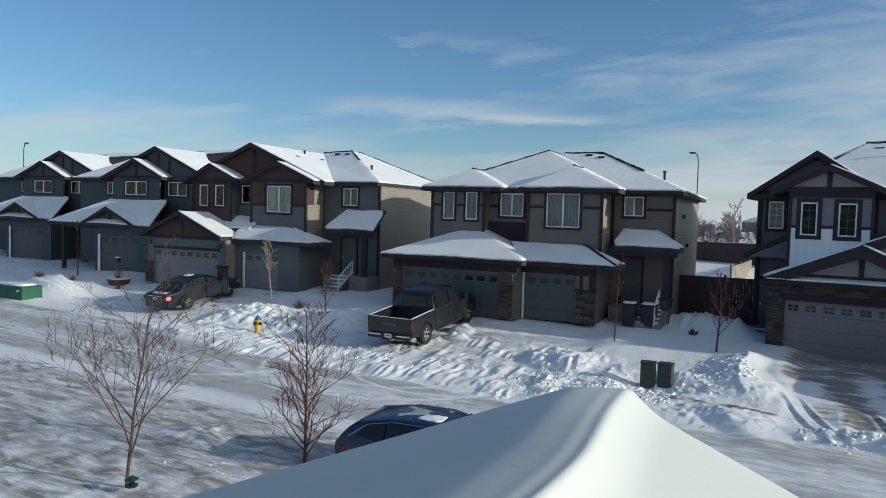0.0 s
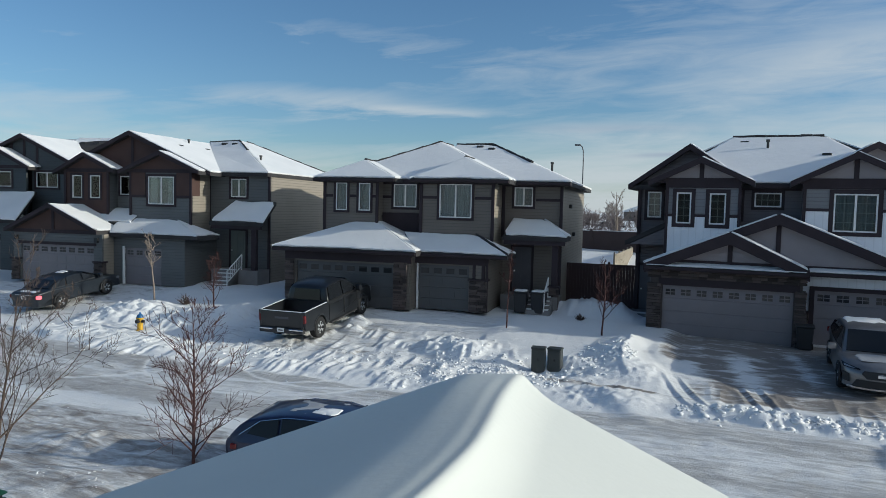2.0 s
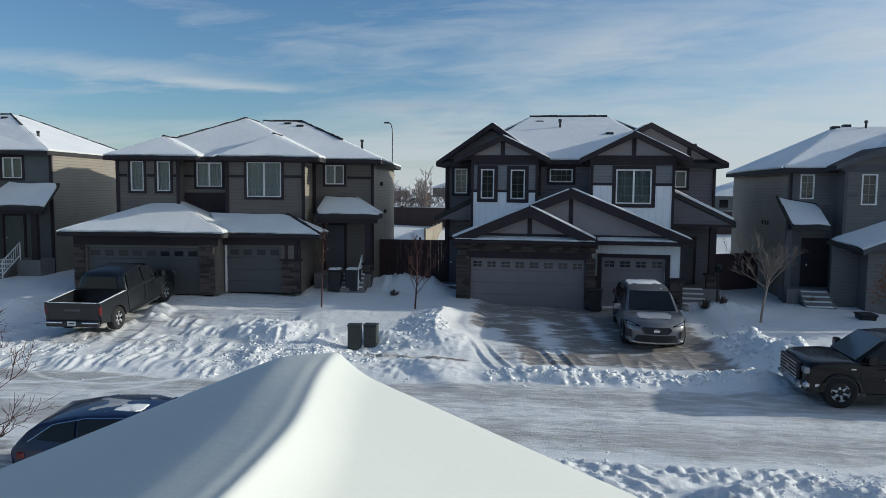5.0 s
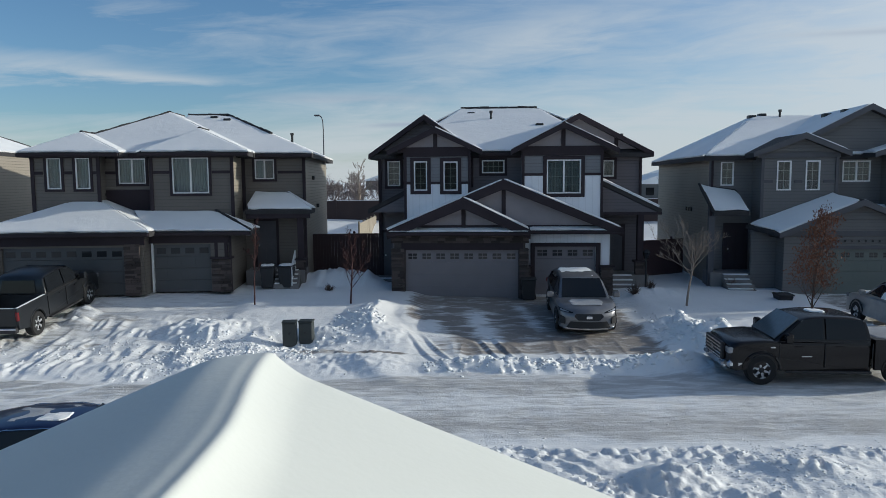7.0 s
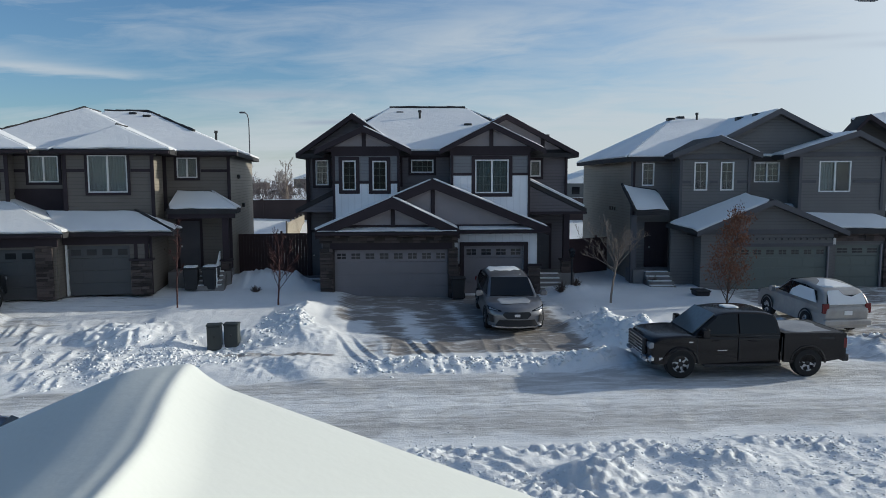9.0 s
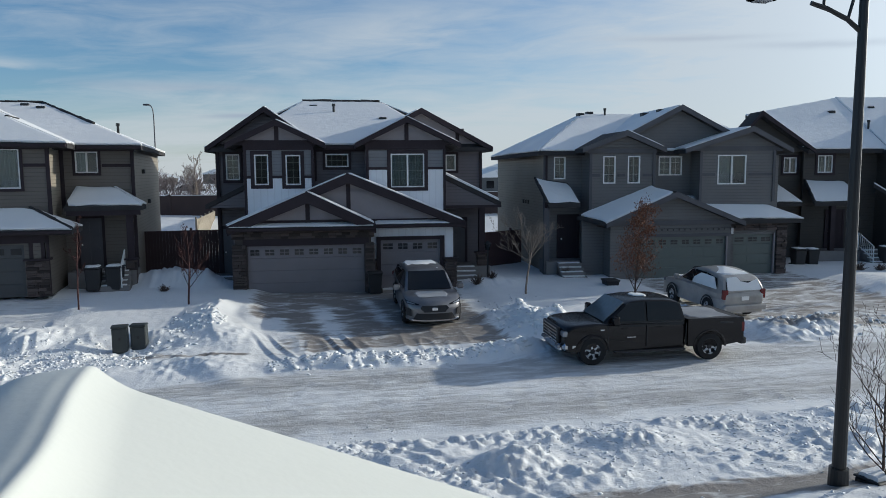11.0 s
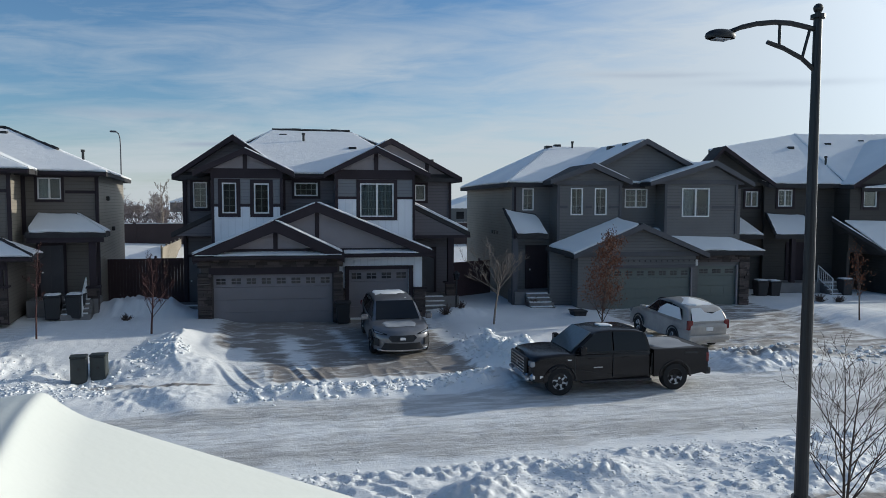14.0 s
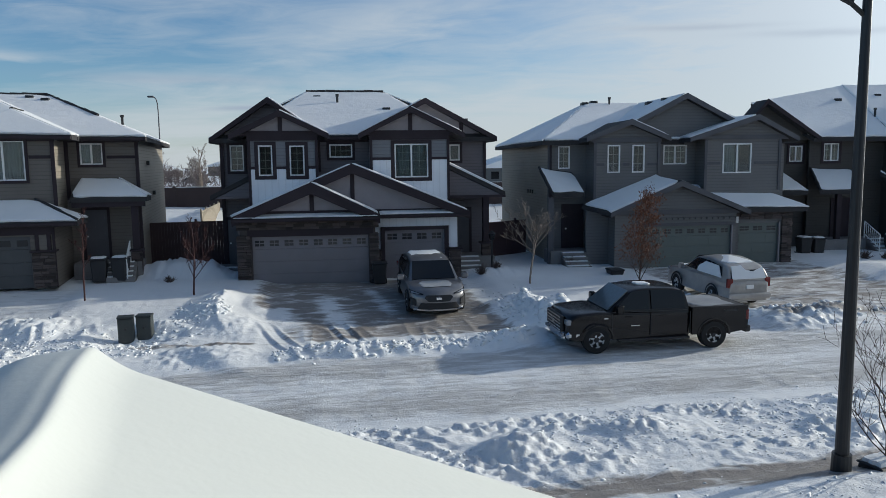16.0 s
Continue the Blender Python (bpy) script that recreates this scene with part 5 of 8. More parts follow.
    h.cap((-0.3, 11.4, 9.5), (2.4, 11.1, 9.6))
    h.cap((2.4, 11.0, 9.6), (4.6, 8.5, 8.68))
    h.cap((2.4, 12.0, 9.6), (8.0, 15.0, 7.3))
    for x, y, z in ((1.3, 5.5, 8.74), (1.3, 8.5, 8.74), (1.6, 10.4, 9.34), (2.6, 10.2, 9.3)):
        h.vent(x, y, z)
    h.vent(0.6, 7.5, 9.0, True)
    h.vent(6.6, 6.8, 7.85, True)
    h.roof([(5.5, 2.6, 3.9), (9.2, 2.6, 3.9), (9.2, 4.2, 5.2), (6.4, 4.2, 5.2)])
    h.bx("trim_board", 5.6, 9.0, 2.66, 2.8, 3.5, 3.75, TR)
    h.bx("post", 8.3, 8.6, 2.8, 3.1, 0.6, 3.6, TR)
    h.bx("landing", 5.6, 8.8, 2.7, 4.2, -0.5, 1.0, CONCRETE)
    h.entry(6.05, 7.1, 1.0, 3.35, 4.18, DOOR_GREEN)
    h.steps(6.3, 7.5, 2.7, 5, 0.2, rail_x=7.6)
    return h


def house_grey():
    """Grey-green duplex with gabled double garage."""
    h = House(19, 31, 0.3, -4, 1.0, "two-storey grey-green house with grey trim and snowy gabled roof")
    TR, SG = TRIM_GREY, S_GREEN
    h.front(-4.6, 1.5, 0, 2.75, 0, SG, [(-3.4, 1.25, -0.1, 2.0)])
    h.garage_door(-3.4, 1.25, 0, 2.0, 0.1, DOOR_GREEN, 8)
    h.bx("trim_board", -3.55, 1.45, -0.05, 0, 2.0, 2.15, TR)
    h.bx("trim_board", 1.25, 1.31, -0.05, 0.05, 0, 2.0, STUCCO)
    h.side(-4.5, 0.1, 4.0, 0, 2.75, SG)
    h.front(1.4, 4.7, 0, 2.75, 0.6, SG, [(1.97, 4.1, -0.1, 2.0)])
    h.garage_door(1.97, 4.1, 0, 2.0, 0.7, DOOR_GREEN, 3)
    h.bx("trim_board", 4.08, 4.14, 0.54, 0.65, 0, 2.05, STUCCO)
    h.stone(4.2, 4.75, 0.5, 0.9, 0, 2.2, False)
    h.stone(1.5, 4.75, 0.5, 0.7, 2.2, 2.6, False)
    h.bx("wall_lamp", 1.6, 1.85, 0.4, 0.6, 2.05, 2.35, WHITE)
    h.side(4.62, 0.7, 4.2, 0, 2.75, SG)
    h.gable(-4.95, -1.5, 2.0, 2.7, 4.15, -0.4, 2.3, SG, -0.02, 2.6, posts=(), snow=(0.085, 0.05), trim=TR)
    h.roof([(-4.95, -0.38, 2.73), (-1.5, -0.38, 4.18), (-2.1, 1.18, 4.4), (-5.85, 1.18, 2.98)], 0.16, 0.085)
    h.bx("wall", -5.7, -4.6, 0.9, 1.1, 0, 2.8, SG)
    h.roof([(-0.3, 1.9, 3.9), (1.4, 0.2, 2.76), (5.4, 0.2, 2.76), (3.3, 1.9, 3.75)])
    h.roof([(5.4, 0.2, 2.76), (5.4, 2.2, 2.76), (3.3, 1.9, 3.75)])
    h.front(-5.25, -1.9, 2.5, 6.15, 1.2, SG, [(-4.58, -3.95, 4.56, 5.9), (-3.33, -2.7, 4.56, 5.9)])
    h.front(-2.0, 0.5, 2.5, 6.15, 2.2, SG, [(-1.3, -0.06, 4.93, 5.9)])
    h.front(0.41, 4.41, 2.5, 6.25, 1.2, SG, [(1.34, 2.85, 4.47, 5.93)])
    h.front(-7.2, -5.1, -0.3, 6.1, 2.4, SG, [(-6.7, -6.1, 4.78, 5.9)])
    h.front(4.3, 6.0, -0.3, 6.1, 3.4, SG, [])
    for x in (-5.16, -2.0, 0.5, 4.33):
        h.side(x, 1.3, 3.0, 2.5, 6.15, SG)
    # sky light on this side wall is put into its lighter siding colour
    h.side(-7.12, 2.5, 13.6, -0.3, 6.1, S_PALE_LIT)
    h.side(5.9, 3.5, 13.6, -0.3, 6.1, SG)
    h.bx("wall", -7.2, 6.0, 13.5, 13.7, -0.3, 6.1, SG)
    for x, y, z0 in ((-7.24, 2.34, 0), (-5.28, 1.14, 3.0), (-2.05, 1.14, 3.0), (0.38, 1.14, 3.6), (4.28, 1.14, 3.6)):
        h.bx("trim_board", x, x + 0.13, y, y + 0.06, z0, 6.1, TR)
    for x0, x1 in ((-5.2, -4.75), (-3.8, -3.48), (-2.55, -1.95), (0.45, 1.2), (3.0, 4.35)):
        h.bx("trim_board", x0, x1, 1.15, 1.2, 4.9, 5.03, TR)
    h.window(-4.58, -3.95, 4.56, 5.9, 1.2, 1, (2, 3), 0, frame_mat=WHITE, curtain=0)
    h.window(-3.33, -2.7, 4.56, 5.9, 1.2, 1, (2, 3), 0)
    h.window(-1.3, -0.06, 4.93, 5.9, 2.2, 2, (2, 3), 0)
    h.window(1.34, 2.85, 4.47, 5.93, 1.2, 2, (0, 0), 0, curtain=3)
    h.window(-6.7, -6.1, 4.78, 5.9, 2.4, 1, (2, 3), 0)
    h.gable(-5.75, -3.55, -1.55, 6.25, 7.1, 0.8, 5.0, SG, 1.16, 6.05, snow=(0.0, 0.10), trim=TR)
    h.gable(-0.57, 2.95, 5.1, 6.2, 7.3, 0.8, 5.0, SG, 1.16, 6.15, snow=(0.085, 0.0), trim=TR)
    h.gable(-4.6, -0.3, 4.0, 6.25, 8.42, 1.8, 7.5, SG, 2.2, 6.05, snow=(0.085, 0.0), trim=TR, bar=False)
    h.roof([(-7.6, 2.0, 6.15), (-0.3, 2.0, 6.15), (-0.3, 8.0, 8.45), (-3.4, 8.0, 8.45)])
    h.roof([(-7.6, 14.0, 6.15), (-7.6, 2.0, 6.15), (-3.4, 8.0, 8.45)])
    h.roof([(-0.3, 3.0, 6.15), (6.4, 3.0, 6.15), (3.4, 8.0, 8.4), (-0.3, 8.0, 8.45)])
    h.roof([(6.4, 3.0, 6.15), (6.4, 14.0, 6.15), (3.4, 8.0, 8.4)])
    h.roof([(6.4, 14.0, 6.15), (-7.6, 14.0, 6.15), (-3.4, 8.0, 8.45), (3.4, 8.0, 8.4)])
    for x, y, z in ((-3.6, 7.8, 8.4), (-0.9, 5.0, 8.2), (-0.7, 3.4, 8.25), (-3.0, 8.0, 8.5)):
        h.vent(x, y, z)
    h.vent(-2.2, 7.6, 8.35, True)
    h.roof([(-7.35, 1.0, 3.6), (-5.8, 1.0, 3.64), (-5.98, 2.4, 4.6), (-7.65, 2.4, 4.85)], 0.2, 0.035)
    h.cap((-7.38, 1.0, 3.62), (-7.68, 2.4, 4.87), 0.02)
    # string of small lamps and its cable under the garage eave
    h.bx("light_cable", -3.3, 1.5, -0.07, -0.05, 2.40, 2.415, BLACK)
    for i in range(17):
        h.bx("string_lamp", -3.25 + i * 0.29, -3.20 + i * 0.29, -0.075, -0.045, 2.31, 2.395, BLACK)
    h.bx("post", -7.5, -7.25, 1.2, 1.45, -0.2, 3.4, TR)
    h.bx("landing", -7.4, -5.3, 1.1, 2.4, -0.3, 0.8, CONCRETE)
    h.entry(-6.4, -5.5, 0.8, 2.9, 2.38, TRIM)
    h.steps(-6.9, -5.7, 1.1, 4)
    for i in range(3):
        h.bx("wall_vent", -7.27, -7.21, 5.4 + i * 0.5, 5.6 + i * 0.5, 3.45, 3.65, BLACK)
    h.downspout(-7.1, 2.38, 0, 6.0)
    return h


def house_olive():
    h = House(38, 31.5, 0.3, -8, 1.0, "dark olive two-storey house with a broad snowy roof")
    TR, SG = TRIM, S_OLIVE
    h.front(-14.0, -10.3, -0.3, 6.3, 3.0, SG, [(-11.45, -10.68, 4.98, 5.88)])
    h.window(-11.45, -10.68, 4.98, 5.88, 3.0, 2, trim=0.12)
    h.front(-10.5, -6.1, -0.3, 6.25, 2.6, SG, [(-9.68, -8.8, 5.0, 5.98)])
    h.window(-9.68, -8.8, 5.0, 5.98, 2.6, 2, (2, 3), 0.14)
    h.front(-6.2, 2.0, 2.4, 6.25, 1.2, SG, [(-5.4, -4.6, 4.98, 5.93), (-3.8, -2.5, 4.75, 5.98)])
    h.window(-5.4, -4.6, 4.98, 5.93, 1.2, 1, trim=0.14)
    h.window(-3.8, -2.5, 4.75, 5.98, 1.2, 2, (2, 3), 0.14)
    h.side(-6.1, 1.3, 4.0, -0.3, 6.25, SG)
    h.side(-13.9, 3.1, 13.0, -0.3, 6.3, SG)
    h.side(1.9, 1.3, 13.0, -0.3, 6.3, SG)
    h.bx("wall", -14.0, 2.0, 12.9, 13.1, -0.3, 6.3, SG)
    h.front(-4.5, 2.0, 0, 2.5, 0, STONE, [(-3.7, 1.2, -0.1, 2.1)])
    h.garage_door(-3.7, 1.2, 0, 2.1, 0.1, DOOR_TAUPE, 8)
    h.stone(-4.6, -3.8, -0.12, 0.2, 0, 2.4, False)
    h.side(-4.4, 0.1, 4.0, 0, 2.6, SG)
    h.gable(-14.0, -13.3, -10.2, 6.3, 8.4, 2.0, 3.4, SG, 2.6, 6.2, zl=7.6, snow=(0.0, 0.085), bar=False)
    h.roof([(-10.6, 2.0, 6.27), (-5.4, 2.0, 6.27), (-5.4, 7.2, 9.6), (-6.0, 7.2, 9.6), (-12.6, 5.4, 8.45)])
    h.roof([(-6.0, 1.8, 6.27), (3.0, 1.8, 6.27), (3.0, 7.2, 9.75), (-6.0, 7.2, 9.65)])
    h.roof([(3.0, 13.4, 6.27), (-14.2, 13.4, 6.27), (-6.0, 7.2, 9.65), (3.0, 7.2, 9.75)])
    h.gable(-6.3, -1.5, 3.3, 6.2, 9.2, 0.8, 6.0, SG, 1.16, 6.1, posts=(), snow=(0.085, 0.0))
    h.roof([(-6.0, 0.5, 6.05), (1.0, 0.5, 6.05), (1.0, 1.2, 6.25), (-4.0, 1.2, 6.25)], 0.2, 0.08)
    h.roof([(-4.95, -0.4, 2.5), (2.5, -0.4, 2.5), (2.5, 1.2, 4.2), (-6.5, 1.2, 4.2)])
    h.roof([(-4.95, 3.0, 2.5), (-4.95, -0.4, 2.5), (-7.0, 1.6, 4.4)], 0.2, 0.1)
    h.roof([(-10.7, 1.0, 3.4), (-8.3, 1.0, 3.4), (-8.0, 2.6, 4.55), (-10.4, 2.6, 4.6)], 0.2, 0.03)
    h.cap((-10.7, 1.0, 3.42), (-10.4, 2.6, 4.62), 0.02)
    h.roof([(-13.4, 1.0, 3.4), (-11.4, 1.0, 3.4), (-12.2, 3.0, 4.6), (-13.4, 3.0, 4.6)], 0.2, 0.1)
    h.bx("post", -9.6, -9.35, 1.2, 1.45, 0, 3.4, TR)
    h.bx("landing", -10.4, -6.3, 1.1, 2.6, -0.3, 0.7, CONCRETE)
    h.entry(-9.0, -8.1, 0.7, 2.8, 2.58, TRIM)
    h.steps(-7.9, -6.8, 1.1, 4, rail_x=-7.9)
    for x, y, z in ((-7.2, 5.6, 8.62), (-4.5, 6.0, 8.9), (-2.0, 6.4, 9.14)):
        h.vent(x, y, z)
    h.vent(-6.0, 3.8, 7.6, True)
    return h


def house_far(x, y, z, turn, k):
    """Dark slate house with paired gables down the street."""
    h = House(x, y, z, turn, k, "dark slate two-storey house with gabled snowy roof")
    TR, SG = TRIM, S_TEAL
    h.front(2.2, 7.4, 0, 3.4, 0, SG, [(2.7, 6.3, -0.1, 2.7)])
    h.side(2.3, 0.1, 4.2, 0, 3.4, SG)
    h.bx("post", -1.35, -1.1, 0.0, 0.25, 0, 3.5, TR)
    h.bx("trim_board", -1.4, 2.3, 0.0, 0.15, 3.2, 3.5, TR)
    h.entry(-0.6, 0.4, 0.4, 2.6, 4.18, TRIM_GREY)
    h.bx("landing", -1.5, 2.2, 2.6, 4.2, -0.3, 0.4, CONCRETE)
    h.garage_door(2.7, 6.3, 0, 2.7, 0.1, TRIM_GREY, 4)
    h.bx("trim_board", 2.5, 2.7, -0.06, 0.05, 0, 2.8, WHITE)
    h.side(7.3, 0.1, 5, 0, 3.3, SG)
    h.gable(0.9, 3.65, 6.5, 3.5, 4.85, -0.4, 3.0, SG, 0.0, 3.3, posts=(3.65,), snow=(0.085, 0.085))
    h.roof([(-2.4, -0.4, 3.6), (7.9, -0.4, 3.5), (7.0, 2.4, 5.5), (1.4, 2.4, 5.5)])
    h.roof([(-2.4, 2.6, 3.6), (-2.4, -0.4, 3.6), (1.4, 2.4, 5.5)])
    h.front(1.57, 6.3, 3.0, 7.2, 2.2, SG, [(2.86, 5.06, 5.82, 6.9)])
    h.front(6.2, 9.1, 3.0, 7.2, 2.8, SG, [(6.6, 8.43, 5.82, 6.9)])
    h.front(-4.2, 1.7, -0.5, 7.2, 4.2, SG, [(-1.2, 0.0, 5.9, 6.9)])
    h.window(2.86, 5.06, 5.82, 6.9, 2.2, 2, trim=0.14, curtain=3)
    h.window(6.6, 8.43, 5.82, 6.9, 2.8, 2, trim=0.14, curtain=3)
    h.window(-1.2, 0.0, 5.9, 6.9, 4.2, 2, trim=0.14)
    h.side(1.6, 2.3, 5, 3.0, 7.2, SG)
    h.side(9.0, 2.9, 14, -0.5, 7.2, SG)
    h.side(-4.1, 4.3, 14, -0.5, 7.2, SG)
    h.bx("wall", -4.2, 9.1, 13.9, 14.1, -0.5, 7.2, SG)
    h.gable(1.1, 4.0, 6.9, 7.2, 8.62, 1.8, 6.0, SG, 2.16, 7.15, posts=(4.0,), snow=(0.0, 0.085))
    h.gable(-0.2, 5.4, 10.6, 7.2, 9.6, 2.6, 8.6, SG, 3.0, 7.15, posts=(4.3, 5.4, 6.5), snow=(0.0, 0.085), bar=False)
    h.roof([(-4.6, 3.8, 7.2), (5.4, 3.8, 7.2), (5.4, 8.6, 9.6), (-1.0, 8.6, 9.6)])
    h.roof([(5.4, 5.4, 8.3), (10.2, 5.4, 7.3), (10.2, 8.6, 9.9), (5.4, 8.6, 9.9)])
    h.roof([(10.2, 14.5, 7.2), (-4.6, 14.5, 7.2), (-1.0, 8.6, 9.6), (10.2, 8.6, 9.9)])
    h.roof([(-4.6, 14.5, 7.2), (-4.6, 3.8, 7.2), (-1.0, 8.6, 9.6)])
    for q in (6.6, 7.9, 9.0):
        h.vent(q, 7.6, 9.4)
    return h


house_white()
house_hip()
house_red()
house_grey()
house_olive()
house_far(-52 * 0.86, 33 * 0.86, 1.05, 8, 0.86)
house_far(-67 * 0.86, 34.5 * 0.86, 1.15, 10, 0.86)
# ---- vehicles ----
TYRE = material("tyre", (0.012, 0.012, 0.013), 0.85, grain=0.2)
RIM = material("alloy", (0.55, 0.56, 0.58), 0.35, 0.3, grain=0.1)
CHROME = material("chrome", (0.6, 0.61, 0.63), 0.15, 1.0, grain=0.05)
CAR_GLASS = material("tinted_glass", (0.012, 0.014, 0.017), 0.04, grain=0.05)
CAR_GLASS.node_tree.nodes["Principled BSDF"].inputs["Specular IOR Level"].default_value = 0.3
PALE_GLASS = material("frosted_windscreen", (0.10, 0.125, 0.14), 0.10, grain=0.25, grain_scale=8)
PLASTIC = material("black_plastic", (0.022, 0.022, 0.024), 0.6, grain=0.1)
TAIL = material("tail_lamp", (0.13, 0.012, 0.013), 0.25, grain=0.1)
HEAD = material("head_lamp", (0.30, 0.31, 0.33), 0.12, 0.4, grain=0.1)
AMBER = material("amber_lamp", (0.5, 0.12, 0.02), 0.2, grain=0.1)
P_BLACK = material("paint_black", (0.007, 0.0055, 0.0065), 0.2, 0.0, grain=0.15, grain_scale=6, stain=0.3)
P_BLACK.node_tree.nodes["Principled BSDF"].inputs["Specular IOR Level"].default_value = 0.42
P_GREY = material("paint_dark_grey", (0.0095, 0.011, 0.0135), 0.34, 0.0, grain=0.15, grain_scale=6, stain=0.3, coat=0.1)
P_NAVY = material("paint_dark_blue_grey", (0.018, 0.023, 0.030), 0.35, 0.2, grain=0.2, grain_scale=6, stain=0.35, coat=0.1)
P_SILVER = material("paint_silver", (0.20, 0.196, 0.202), 0.32, 0.5, grain=0.1, grain_scale=6, stain=0.2, coat=0.4)
P_CHAMPAGNE = material("paint_champagne", (0.34, 0.325, 0.31), 0.4, 0.3, grain=0.1, grain_scale=6, stain=0.2, coat=0.3)
P_BLUE = material("paint_blue", (0.010, 0.018, 0.060), 0.28, 0.2, grain=0.1, grain_scale=6, stain=0.25, coat=0.5)
LIT_TAIL = bpy.data.materials.new("lit_tail_lamp")
LIT_TAIL.use_nodes = True
_b = LIT_TAIL.node_tree.nodes["Principled BSDF"]
_b.inputs["Base Color"].default_value = (0.5, 0.02, 0.03, 1)
_b.inputs["Emission Color"].default_value, _b.inputs["Emission Strength"].default_value = (1.0, 0.12, 0.14, 1), 2.2


def rounded(profile, r=0.09):
    """The same outline with each corner turned into a short curve."""
    out, n = [], len(profile)
    for i in range(n):
        p, a, b = Vector(profile[i]), Vector(profile[i - 1]), Vector(profile[(i + 1) % n])
        s, e = p + (a - p).normalized() * min(r, 0.4 * (a - p).length), p + (b - p).normalized() * min(r, 0.4 * (b - p).length)
        out += [tuple(s), tuple(s * 0.25 + p * 0.5 + e * 0.25), tuple(e)]
    return out


def loft(profile, half, taper=0.10, crown=0.03, tum=0.0, z0=0.0, z1=1.0, length=5.0, turn=0.09, bow=0.0):
    """A closed side profile (x, z) drawn across the car with rounded shoulders and narrowed ends."""
    cx = sum(p[0] for p in profile) / len(profile)
    profile = rounded(profile, turn)
    zt, x_hi = max(p[1] for p in profile), max(p[0] for p in profile)
    bm, rings = bmesh.new(), []
    for u, shrink in ((-1, 0.11), (-0.99, 0.06), (-0.965, 0.03), (-0.92, 0.012), (-0.82, 0.003), (-0.5, 0.0), (0, 0.0), (0.5, 0.0), (0.82, 0.003), (0.92, 0.012), (0.965, 0.03), (0.99, 0.06), (1, 0.11)):
        ring = []
        for x, z in profile:
            w = half * (1 - taper * abs(2 * (x - cx) / length) ** 4)
            if tum:
                w *= 1 - tum * max(0.0, min(1.0, (z - z0) / (z1 - z0)))
            xx = cx + (x - cx) * (1 - shrink * 0.35)
            zz = z - (shrink * 0.6 if z > (z0 + zt) * 0.5 else 0) - crown * u * u * (1 if z > zt - 0.15 else 0)
            xx -= bow * abs(u) ** 2.5 * max(0.0, min(1.0, (x - x_hi + 1.0)))
            ring.append(bm.verts.new((xx, u * w, zz)))
        rings.append(ring)
    n = len(profile)
    for a, b in zip(rings, rings[1:]):
        for i in range(n):
            bm.faces.new((a[i], a[(i + 1) % n], b[(i + 1) % n], b[i]))
    for r in (rings[0], rings[-1]):
        f = bm.faces.new(r)
        bmesh.ops.triangulate(bm, faces=[f])
    for f in bm.faces:
        f.smooth = True
    for e in bm.edges:
        e.smooth = e.calc_face_angle(0.0) < 0.62
    return bm


def arches(x_front, x_rear, r, clear, x_min, x_max):
    """The underside of a body, from front to rear, with wheel arches."""
    pts = [(x_max, clear + 0.02)]
    for cx in (x_front, x_rear):
        for k in range(9):
            a = math.pi * k / 8
            pts.append((cx + (r * 1.2) * math.cos(a), max(clear, r + r * 1.18 * math.sin(a) - 0.02)))
    pts.append((x_min, clear + 0.06))
    return pts


def panel_quad(pts, out, thick=0.012):
    """A thin plate through four or more points, drawn out along the given way."""
    bm = bmesh.new()
    o = Vector(out).normalized() * thick
    a = [bm.verts.new(Vector(p) - o * 0.3) for p in pts]
    b = [bm.verts.new(Vector(p) + o) for p in pts]
    bm.faces.new(a)
    bm.faces.new(b[::-1])
    for i in range(len(pts)):
        j = (i + 1) % len(pts)
        bm.faces.new((a[i], a[j], b[j], b[i]))
    return bm


